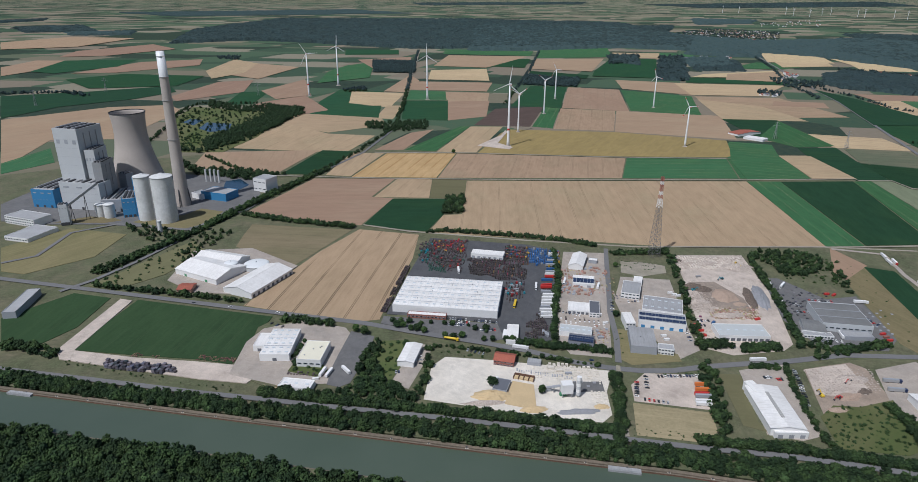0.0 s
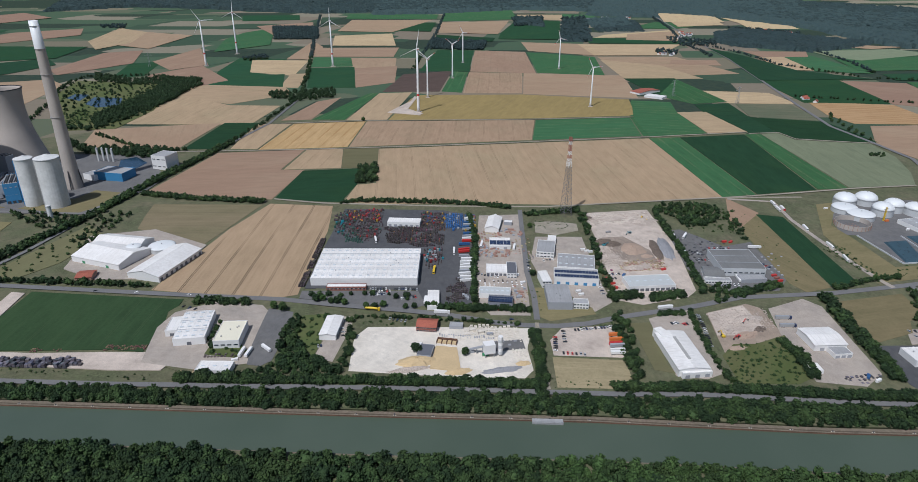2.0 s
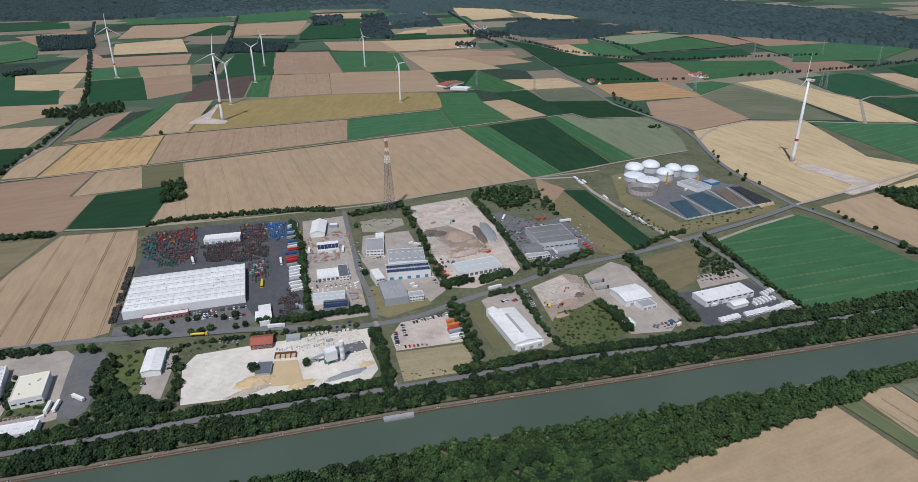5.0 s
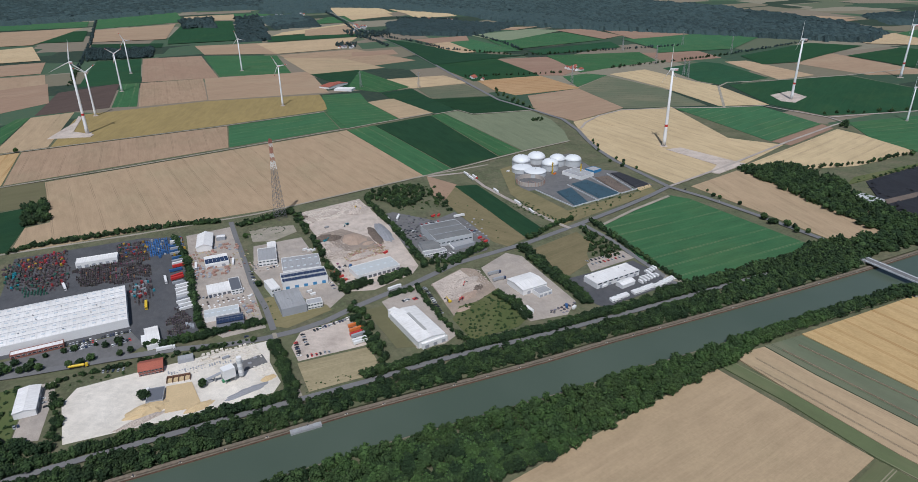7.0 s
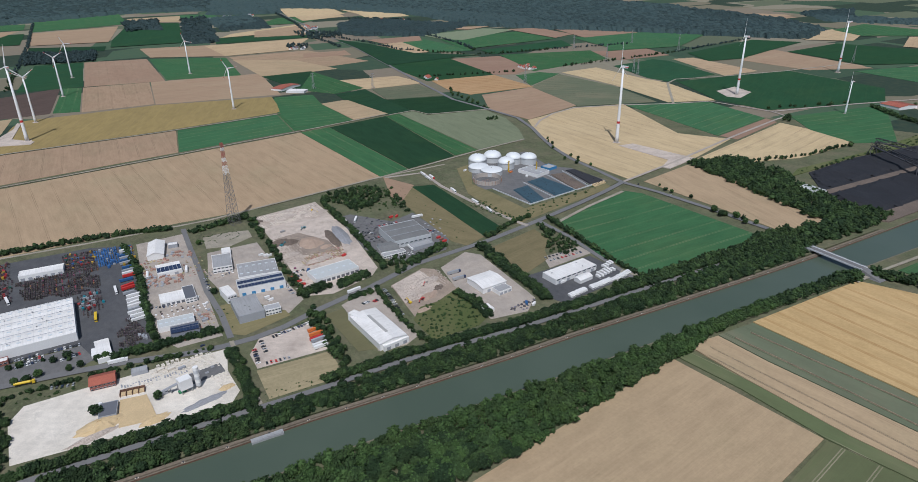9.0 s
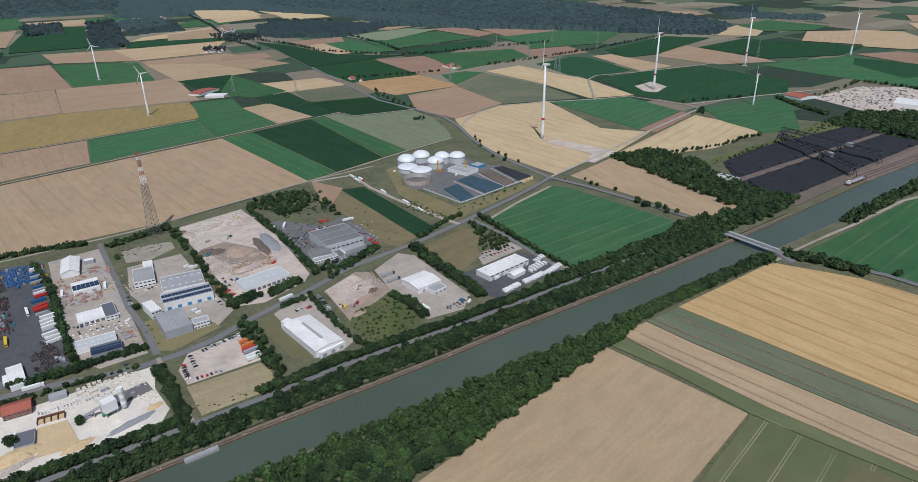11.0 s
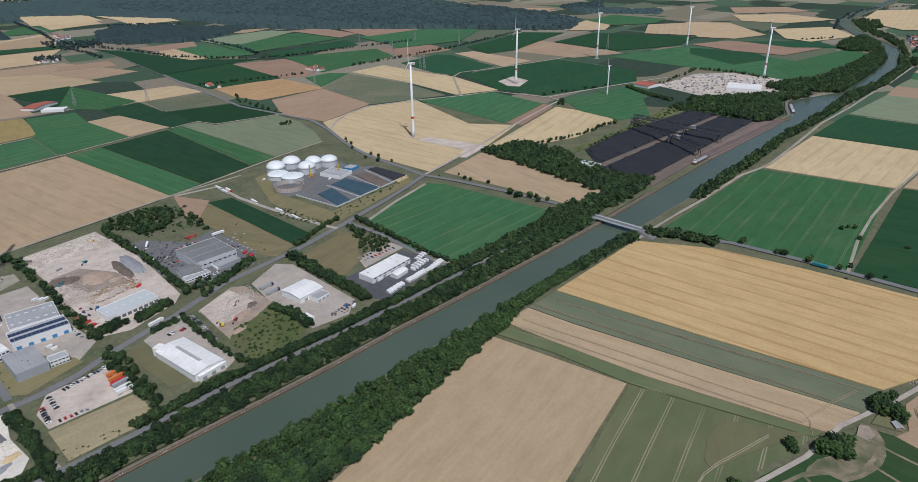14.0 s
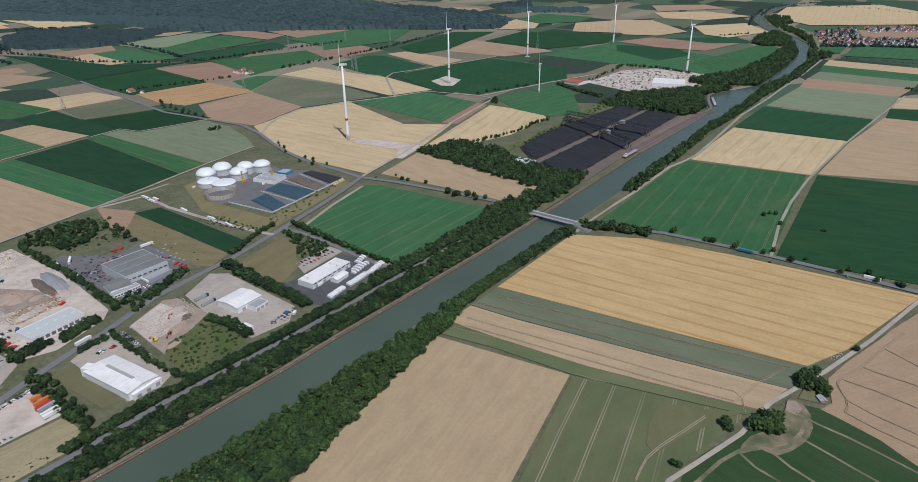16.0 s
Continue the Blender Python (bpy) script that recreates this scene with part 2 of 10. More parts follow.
TOWPATH = plain("towpath_earth", (0.185, 0.145, 0.105), 0.95, vary=0.25, grain=0.4, coarse=0.04, dirt=(0.13, 0.12, 0.08), mottle=0.4)
BLUE_ROOF = plain("pale_blue_sheet", (0.46, 0.475, 0.465), 0.85, vary=0.06, coarse=0.06)
WHITE = plain("white_cladding", (0.76, 0.745, 0.72), 0.6, vary=0.05, coarse=0.08, rand=0.05)
GREY = plain("grey_cladding", (0.33, 0.34, 0.36), 0.6, vary=0.07, coarse=0.08, rand=0.05)
PALE_GREY = plain("pale_grey_cladding", (0.52, 0.53, 0.53), 0.6, vary=0.06, coarse=0.06)
CONCRETE = plain("weathered_concrete", (0.47, 0.415, 0.365), 0.9, vary=0.08, coarse=0.02, dirt=(0.30, 0.265, 0.235))
BLUE = plain("blue_cladding", (0.03, 0.10, 0.24), 0.6, vary=0.08)
SKYBLUE = plain("bright_blue_cladding", (0.05, 0.22, 0.42), 0.6, vary=0.08)
BRICK = plain("red_brick", (0.26, 0.10, 0.075), 0.9, vary=0.2)
GLASS = plain("dark_window_glass", (0.03, 0.04, 0.05), 0.12, vary=0.05)
SOLAR = plain("solar_panels", (0.03, 0.045, 0.09), 0.2, vary=0.1, rand=0.1)
STEEL = plain("galvanised_steel", (0.36, 0.36, 0.36), 0.55, 0.3, vary=0.1)
DARK_STEEL = plain("dark_steel", (0.07, 0.07, 0.075), 0.6, 0.3, vary=0.15)
RED = plain("red_paint", (0.5, 0.035, 0.03), 0.5, vary=0.08)
ORANGE = plain("orange_paint", (0.62, 0.17, 0.04), 0.5, vary=0.08)
YELLOW = plain("yellow_paint", (0.68, 0.46, 0.03), 0.5, vary=0.08)
GREENP = plain("green_paint", (0.06, 0.25, 0.12), 0.5, vary=0.08)
TEAL = plain("teal_paint", (0.02, 0.20, 0.25), 0.5, vary=0.08)
SILVER = plain("silver_paint", (0.45, 0.46, 0.47), 0.35, 0.4, vary=0.05)
BLACK = plain("black_paint", (0.02, 0.02, 0.022), 0.4, vary=0.1)
NAVY = plain("navy_paint", (0.02, 0.035, 0.09), 0.35, vary=0.08)
TYRE = plain("tyre_rubber", (0.02, 0.02, 0.02), 0.9)
COAL = plain("coal", (0.018, 0.018, 0.021), 0.75, vary=0.35, grain=0.6, coarse=0.05)
SOIL = plain("dark_soil_heap", (0.15, 0.115, 0.09), 0.95, vary=0.3, grain=0.7)
SOIL_PATCH = plain("trampled_soil_and_gravel", (0.30, 0.24, 0.19), 0.95, vary=0.25, grain=0.5, mottle=0.5)
QUAY_BED = plain("brown_ballast", (0.20, 0.14, 0.115), 0.95, vary=0.25, grain=0.6, mottle=0.4)
DIRT_WEEDS = plain("trampled_earth_with_weeds", (0.27, 0.205, 0.14), 0.95, vary=0.2, grain=0.5, coarse=0.05, dirt=(0.06, 0.085, 0.03), dirt_amount=1.0, mottle=0.4)
RUBBLE = plain("broken_concrete", (0.45, 0.38, 0.32), 0.95, vary=0.3, grain=0.8)
SAND = plain("yellow_sand", (0.55, 0.41, 0.23), 0.95, vary=0.15)
WOODEN = plain("stacked_timber", (0.31, 0.215, 0.14), 0.85, vary=0.25, island=0.5)
MEMBRANE = plain("pale_gas_dome_membrane", (0.70, 0.71, 0.70), 0.5, vary=0.04, coarse=0.08)
TARP = plain("black_silage_sheet", (0.028, 0.028, 0.032), 0.85, vary=0.2)
TARP_BLUE = plain("blue_green_silage_sheet", (0.035, 0.075, 0.10), 0.85, vary=0.2)
MARKING = plain("road_marking", (0.7, 0.7, 0.68), 0.7)
BARK = plain("bark", (0.10, 0.075, 0.055), 0.95, vary=0.25)
LEAF = leafy("tree_leaves", (0.036, 0.070, 0.024), (0.070, 0.116, 0.042))
LEAF_FRESH = leafy("fresh_green_tree_leaves", (0.046, 0.092, 0.026), (0.086, 0.146, 0.048))
LEAF_DARK = leafy("dark_tree_leaves", (0.020, 0.043, 0.018), (0.039, 0.068, 0.028))
# distance haze painted in: far leaves hold much more blue than near ones
LEAF_HAZED = leafy("far_hazed_leaves", (0.027, 0.048, 0.050), (0.046, 0.073, 0.072), 0.06)

# canal water: murky green, gently rippled
WATER, nt, b = nodes_of("canal_water")
geo = nt.nodes.new("ShaderNodeNewGeometry")
nt.links.new(mix(nt, noise_of(nt, geo.outputs["Position"], 0.01, 3), (0.070, 0.094, 0.066), (0.082, 0.106, 0.076)), b.inputs["Base Color"])
b.inputs["Roughness"].default_value = 0.22
bump(nt, b, noise_of(nt, geo.outputs["Position"], 0.5, 3, 0.3, 0.7), 0.12, 0.12)
POND = plain("pond_water", (0.02, 0.05, 0.09), 0.12, vary=0.1)

# open farmland seen far away: a patchwork of parcels over true plan distances
FARMLAND, nt, b = nodes_of("farmland")
uv = nt.nodes.new("ShaderNodeUVMap").outputs[0]
vor = nt.nodes.new("ShaderNodeTexVoronoi")
vor.distance, vor.inputs["Randomness"].default_value, vor.inputs["Scale"].default_value = "CHEBYCHEV", 0.75, 1.0
nt.links.new(scaled(nt, uv, 2.6, 4.2, 1, radians(12)), vor.inputs["Vector"])
ramp = nt.nodes.new("ShaderNodeValToRGB")
ramp.color_ramp.interpolation = "CONSTANT"
TONES = ((0.0, (0.216, 0.180, 0.136)), (0.16, (0.062, 0.108, 0.066)), (0.32, (0.184, 0.164, 0.116)), (0.44, (0.042, 0.080, 0.052)), (0.58, (0.240, 0.216, 0.160)), (0.70, (0.026, 0.048, 0.036)), (0.90, (0.110, 0.130, 0.085)))
for k, (p, c) in enumerate(TONES):
    e = ramp.color_ramp.elements[k] if k < 2 else ramp.color_ramp.elements.new(p)
    e.position, e.color = p, (*c, 1)
sepc = nt.nodes.new("ShaderNodeSeparateColor")
nt.links.new(vor.outputs["Color"], sepc.inputs[0])
nt.links.new(sepc.outputs[0], ramp.inputs[0])
fuzz = noise_of(nt, uv, 60.0, 5, 0.3, 0.7)
c = mix(nt, math_of(nt, "MULTIPLY", fuzz, 0.25), ramp.outputs[0], (0.12, 0.12, 0.06))
nt.links.new(c, b.inputs["Base Color"])
b.inputs["Roughness"].default_value = 0.95
b.inputs["Specular IOR Level"].default_value = 0.1


# ---- building blocks ----
def far(x, y, z=0.0):
    """The plan is true to 3.3 km; the land beyond it is drawn in towards 4.85 km and rises with the line of sight, up to the horizon."""
    d = math.hypot(x, y)
    if d <= 3300:
        return (x, y, z)
    s = d - 3300
    k = (3300 + s * 1550 / (s + 1550)) / d
    return (x * k, y * k, CRUISE * (1 - k) + z * k)


class Geo:
    """Collects vertices and faces of one mesh."""

    def __init__(self):
        self.v, self.f = [], []

    def add(self, vs, fs):
        n = len(self.v)
        self.v += [tuple(p) for p in vs]
        self.f += [tuple(i + n for i in f) for f in fs]
        return self

    def prism(self, pts, z0, z1):
        n = len(pts)
        if sum(pts[i - 1][0] * pts[i][1] - pts[i][0] * pts[i - 1][1] for i in range(n)) < 0:
            pts = pts[::-1]
        vs = [(x, y, z0) for x, y in pts] + [(x, y, z1) for x, y in pts]
        fs = [tuple(range(n, 2 * n)), tuple(range(n - 1, -1, -1))] + [(i, (i + 1) % n, n + (i + 1) % n, n + i) for i in range(n)]
        return self.add(vs, fs)

    def box(self, x, y, z, lx, ly, lz, ang=0.0):
        c, s = math.cos(ang), math.sin(ang)
        q = [(x + a * lx / 2 * c - b_ * ly / 2 * s, y + a * lx / 2 * s + b_ * ly / 2 * c) for a, b_ in ((-1, -1), (1, -1), (1, 1), (-1, 1))]
        return self.prism(q, z, z + lz)

    def tube(self, rings, n=24, x=0.0, y=0.0, cap=True):
        """A turned body: rings of (z, radius)."""
        vs = [(x + r * math.cos(2 * math.pi * i / n), y + r * math.sin(2 * math.pi * i / n), z) for z, r in rings for i in range(n)]
        fs = [(k * n + i, k * n + (i + 1) % n, (k + 1) * n + (i + 1) % n, (k + 1) * n + i) for k in range(len(rings) - 1) for i in range(n)]
        if cap:
            fs += [tuple(range(n - 1, -1, -1)), tuple(range((len(rings) - 1) * n, len(rings) * n))]
        return self.add(vs, fs)

    def beam(self, a, b_, t, u=None):
        a, b_ = Vector(a), Vector(b_)
        d = (b_ - a).normalized()
        s = d.cross(Vector((0, 0, 1)))
        s = (s if s.length > 1e-3 else Vector((1, 0, 0))).normalized()
        r = d.cross(s).normalized() * ((u or t) / 2)
        s = s * (t / 2)
        vs = [p + i * s + j * r for p in (a, b_) for i, j in ((-1, -1), (1, -1), (1, 1), (-1, 1))]
        return self.add(vs, [(0, 1, 2, 3), (7, 6, 5, 4), (0, 4, 5, 1), (1, 5, 6, 2), (2, 6, 7, 3), (3, 7, 4, 0)])

    def mesh(self, name, mat, smooth=False):
        me = bpy.data.meshes.new(name)
        me.from_pydata(self.v, [], self.f)
        me.materials.append(mat)
        if smooth:
            me.shade_smooth()
        me.update()
        return me

    def ob(self, name, mat, parent=None, label="", smooth=False):
        o = new(name, self.mesh(name, mat, smooth))
        if parent:
            o.parent = parent
        return tagged(o, label)


def root(name, x, y, z=0.0, ang=0.0, label="", category="", group="", kind=""):
    o = new(name)
    o.matrix_basis = Matrix.Translation((x, y, z)) @ Matrix.Rotation(ang, 4, "Z")
    return tagged(o, label, category, group, kind)


LIFT = [0.0]


def patch(name, mat, pts, label, category="field", kind="", z=0.15, ang=None, group=""):
    """A piece of land as a low slab with its own axes, so that tracks run along ang; each lies a little higher than the one before."""
    LIFT[0] += 0.004
    cx, cy = sum(p[0] for p in pts) / len(pts), sum(p[1] for p in pts) / len(pts)
    if ang is None:
        ang = math.atan2(pts[1][1] - pts[0][1], pts[1][0] - pts[0][0])
    top = z + LIFT[0]
    bm = bmesh.new()
    f = bm.faces.new([bm.verts.new((x, y, top)) for x, y in pts])
    if f.normal.z < 0 or f.calc_area() and (f.normal_update() or f.normal.z < 0):
        bmesh.ops.reverse_faces(bm, faces=[f])
    reach = max(math.hypot(*p) for p in pts)
    if reach > 2600:
        bmesh.ops.triangulate(bm, faces=bm.faces[:])
        for _ in range(3):
            es = [e for e in bm.edges if e.calc_length() > 130]
            bmesh.ops.subdivide_edges(bm, edges=es, cuts=1)
            bmesh.ops.triangulate(bm, faces=bm.faces[:])
        up = 0.6 + max(0, reach - 2600) * 0.0012
        for v in bm.verts:
            v.co = far(v.co.x, v.co.y, top + up)
    else:
        r = bmesh.ops.extrude_face_region(bm, geom=[f])
        for v in (g for g in r["geom"] if isinstance(g, bmesh.types.BMVert)):
            v.co.z = 0.01
        bmesh.ops.recalc_face_normals(bm, faces=bm.faces)
    m = Matrix.Translation((cx, cy, 0)) @ Matrix.Rotation(ang, 4, "Z")
    bm.transform(m.inverted())
    me = bpy.data.meshes.new(name)
    bm.to_mesh(me)
    bm.free()
    me.materials.append(mat)
    o = new(name, me)
    o.matrix_basis = m
    return tagged(o, label, category, group, kind)


FIELD_WORDS = {
    "wheat": ("wheat_field", "tan ripening wheat field with tractor tracks"), "gold": ("wheat_field", "golden ripe wheat field with drilling lines"),
    "pale": ("barley_field", "pale straw-coloured barley field"), "brown": ("stubble_field", "brownish dry stubble field"),
    "plough": ("ploughed_field", "dark brown bare ploughed field"), "beet": ("beet_field", "dark green field of sugar beet"),
    "maize": ("maize_field", "very dark green dense maize field"), "sward": ("crop_field", "dense dark green crop field"), "green": ("crop_field", "bright green crop field with pale tracks"),
    "sage": ("crop_field", "pale grey-green ripening crop field"), "fade": ("crop_field", "half-ripe tan and olive crop field"), "moss": ("crop_field", "olive green young crop field with tracks"), "slate": ("crop_field", "blue-green cereal field with tractor tracks"),
    "tram": ("wheat_field", "tan wheat field with dark double tractor tracks"), "stand": ("wheat_field", "tan ripe wheat field with faint tractor tracks"), "turning": ("crop_field", "crop field turning from olive to tan"), "rows": ("row_crop_field", "dark green row crop with bare gaps"),
    "rape": ("rape_field", "yellowish ripe rapeseed field"), "meadow": ("meadow", "dry yellow-brown mown meadow"),
    "hay": ("meadow", "pale mown hay meadow beside a yard"), "lawn": ("lawn", "mown green grass plot"), "weeds": ("waste_ground", "weedy patchy waste ground"),
}


def field(sort, pts, ang=None):
    name, label = FIELD_WORDS[sort]
    return patch(name, CROPS[sort], pts, label, "field", ang=ang, z=0.25)


def strip(name, mat, pts, width, label, z=0.3, category="road", kind="structure"):
    """A ribbon of land along a line: a road, a track, a bank."""
    LIFT[0] += 0.004
    g = Geo()
    left, right = [], []
    fine = [pts[0]]
    for a, b_ in zip(pts, pts[1:]):
        n = max(1, int(math.dist(a, b_) // 150)) if max(math.hypot(*a), math.hypot(*b_)) > 2600 else 1
        fine += [(a[0] + (b_[0] - a[0]) * k / n, a[1] + (b_[1] - a[1]) * k / n) for k in range(1, n + 1)]
    for i, p in enumerate(fine):
        a, b_ = fine[max(0, i - 1)], fine[min(len(fine) - 1, i + 1)]
        d = math.dist(a, b_) or 1
        nx, ny = -(b_[1] - a[1]) / d * width / 2, (b_[0] - a[0]) / d * width / 2
        up = z + LIFT[0] + max(0, math.hypot(*p) - 2600) * 0.0015
        left.append(far(p[0] + nx, p[1] + ny, up))
        right.append(far(p[0] - nx, p[1] - ny, up))
    n = len(fine)
    low = [(x, y, zz - z - 0.02) for x, y, zz in left + right]
    vs = left + right + low
    fs = []
    for i in range(n - 1):
        fs += [(i, n + i, n + i + 1, i + 1), (i, i + 1, 2 * n + i + 1, 2 * n + i), (n + i, 3 * n + i, 3 * n + i + 1, n + i + 1)]
    g.add(vs, fs)
    return tagged(g.ob(name, mat), label, category, kind=kind)


def inside(pts, x, y):
    r = False
    for (x0, y0), (x1, y1) in zip(pts, pts[1:] + pts[:1]):
        if (y0 > y) != (y1 > y) and x < (x1 - x0) * (y - y0) / (y1 - y0) + x0:
            r = not r
    return r


# ---- trees: crowns of many small uneven clumps ----
def ball(level):
    bm = bmesh.new()
    bmesh.ops.create_icosphere(bm, subdivisions=level, radius=1.0)
    v = np.array([x.co[:] for x in bm.verts])
    f = np.array([[x.index for x in q.verts] for q in bm.faces])
    bm.free()
    return v, f


BALL1, BALL2 = ball(1), ball(2)


OCTA = (np.array([(1, 0, 0), (0, 1, 0), (-1, 0, 0), (0, -1, 0), (0, 0, 1), (0, 0, -1)], float), np.array([(0, 1, 4), (1, 2, 4), (2, 3, 4), (3, 0, 4), (1, 0, 5), (2, 1, 5), (3, 2, 5), (0, 3, 5)]))


def crown_shape(rng, clumps, spread=0.62, low=0.22, size=1.0):
    """A crown of unit height: small ragged clumps over an egg-shaped hull round a shaded core."""
    vs, fs, n = [], [], 0
    mid, half = (low + 0.95) / 2, (0.95 - low) / 2
    bv, bf = BALL1
    vs.append(bv * (1 + rng.normal(0, 0.12, (len(bv), 1))) * (spread * 0.5, spread * 0.5, half * 0.82) + (0, 0, mid))
    fs.append(bf)
    n = len(bv)
    bv, bf = OCTA
    for k in range(clumps):
        u, a = 1 - 1.75 * (k + rng.uniform(0, 1)) / clumps, rng.uniform(0, 2 * math.pi)
        q = math.sqrt(max(0, 1 - u * u))
        r = rng.uniform(0.78, 1.12)
        s = rng.uniform(0.085, 0.16) * size
        jit = bv * rng.uniform(0.6, 1.4, (len(bv), 1)) + rng.normal(0, 0.15, bv.shape)
        vs.append(jit * (s * 1.15, s * 1.15, s * 0.9) + (spread * 0.56 * q * r * math.cos(a), spread * 0.56 * q * r * math.sin(a), mid + half * u * r * 0.92))
        fs.append(bf + n)
        n += len(bv)
    return np.concatenate(vs), np.concatenate(fs)


RNG = np.random.default_rng(5)
NEAR_CROWNS = [crown_shape(RNG, 120, RNG.uniform(0.6, 0.8), 0.12, 0.58) for _ in range(6)]
BELT_CROWNS = [crown_shape(RNG, 44, RNG.uniform(0.6, 0.85), 0.02, 0.8) for _ in range(10)]
MID_CROWNS = [crown_shape(RNG, 16, RNG.uniform(0.6, 0.85), 0.02, 1.2) for _ in range(8)]
FAR_CROWNS = [crown_shape(RNG, 4, 0.75, 0.0, 2.0) for _ in range(6)]


def pour(name, shapes, spots, mat, label, category, smooth=False):
    """Many crowns in one mesh of uncountable growth. Spots: x, y, height, width factor."""
    vs, fs, n = [], [], 0
    for x, y, h, wf in spots:
        v, f = shapes[RNG.integers(len(shapes))]
        a = RNG.uniform(0, 2 * math.pi)
        c, s = math.cos(a), math.sin(a)
        q = v * (h * wf, h * wf, h)
        q = np.stack([q[:, 0] * c - q[:, 1] * s + x, q[:, 0] * s + q[:, 1] * c + y, q[:, 2]], 1)
        if math.hypot(x, y) > 3300:
            b0 = np.array(far(x, y))
            q = (q - (x, y, 0)) * (math.hypot(b0[0], b0[1]) / math.hypot(x, y)) + b0
        vs.append(q)
        fs.append(f + n)
        n += len(v)
    if not vs:
        return None
    vs, fs = np.concatenate(vs), np.concatenate(fs)
    me = bpy.data.meshes.new(name)
    me.vertices.add(len(vs))
    me.vertices.foreach_set("co", vs.astype(np.float32).ravel())
    me.loops.add(fs.size)
    me.loops.foreach_set("vertex_index", fs.astype(np.int32).ravel())
    me.polygons.add(len(fs))
    me.polygons.foreach_set("loop_start", np.arange(0, fs.size, 3, dtype=np.int32))
    me.update(calc_edges=True)
    me.materials.append(mat)
    return tagged(new(name, me), label, category, kind="stuff")


def scatter(pts, gap, hmin, hmax, wf=0.8):
    xs, ys = [p[0] for p in pts], [p[1] for p in pts]
    out = []
    for i in range(int((max(xs) - min(xs)) / gap) + 1):
        for j in range(int((max(ys) - min(ys)) / gap) + 1):
            x = min(xs) + (i + RNG.uniform(-0.1, 1.1)) * gap
            y = min(ys) + (j + RNG.uniform(-0.1, 1.1)) * gap
            if inside(pts, x, y):
                out.append((x, y, RNG.uniform(hmin, hmax), wf * RNG.uniform(0.8, 1.25)))
    return out


def along(pts, gap, width, hmin, hmax, wf=0.8):
    out = []
    if hmax < 11 and gap < 9:
        gap, wf = gap * 0.68, wf * 1.15
    for a, b_ in zip(pts, pts[1:]):
        d = math.dist(a, b_)
        rows = max(1, int(width / gap))
        for k in range(max(1, int(d / gap))):
            for r in range(rows):
                t = (k + RNG.uniform(0, 1)) * gap / d
                o = ((r + 0.5) / rows - 0.5) * width + RNG.uniform(-0.4, 0.4) * gap
                out.append((a[0] + (b_[0] - a[0]) * t - (b_[1] - a[1]) / d * o, a[1] + (b_[1] - a[1]) * t + (b_[0] - a[0]) / d * o, RNG.uniform(hmin, hmax), wf * RNG.uniform(0.8, 1.25)))
    return out


def forest(name, pts, height, label, fine=1.0):
    """A closed canopy: an uneven sheet over the wood's plan, dropping to the ground at its edge."""
    ang = [math.atan2(x, y) for x, y in pts]
    dis = [math.hypot(x, y) for x, y in pts]
    a0, a1, d0, d1 = min(ang) - 0.01, max(ang) + 0.01, min(dis) * 0.99, max(dis) * 1.01
    na = max(6, int((a1 - a0) / (0.0035 * fine)))
    nd = max(6, int(math.log(d1 / d0) / (0.0075 * fine)))
    vs, ok = [], []
    for i in range(nd + 1):
        for j in range(na + 1):
            d = d0 * (d1 / d0) ** ((i + RNG.uniform(-0.4, 0.4)) / nd)
            a = a0 + (a1 - a0) * (j + RNG.uniform(-0.4, 0.4)) / na
            x, y = d * math.sin(a), d * math.cos(a)
            t = inside(pts, x, y)
            ok.append(t)
            vs.append(far(x, y, height * RNG.uniform(0.55, 1.15) if t else 0.0))
    fs = []
    for i in range(nd):
        for j in range(na):
            q = (i * (na + 1) + j, i * (na + 1) + j + 1, (i + 1) * (na + 1) + j + 1, (i + 1) * (na + 1) + j)
            if sum(ok[k] for k in q) >= 1:
                fs.append(q[::-1])
    # canopy colour has the blue of distance haze mixed in
    return tagged(Geo().add(vs, fs).ob(name, LEAF_HAZED), label, "woods", kind="stuff")


# ---- the ground, one sheet to the horizon ----
radii = [0.0] + [60 * 1.14 ** k for k in range(53)]
nseg = 120
gv, guv, gf = [], [], []
for r in radii:
    for k in range(nseg):
        a = 2 * math.pi * k / nseg
        x, y = r * math.sin(a), r * math.cos(a)
        gv.append(far(x, y))
        guv.append((x / 1000, y / 1000))
for i in range(len(radii) - 1):
    for k in range(nseg):
        k2 = (k + 1) % nseg
        gf.append((i * nseg + k, i * nseg + k2, (i + 1) * nseg + k2, (i + 1) * nseg + k)[::-1])
gm = bpy.data.meshes.new("ground")
gm.from_pydata(gv, [], gf)
lay = gm.uv_layers.new(name="plan")
for lp in gm.loops:
    lay.data[lp.index].uv = guv[lp.vertex_index]
gm.materials.append(FARMLAND)
gm.shade_smooth()
tagged(new("ground", gm), "wide flat farmland patchwork reaching the horizon", "ground", kind="structure")


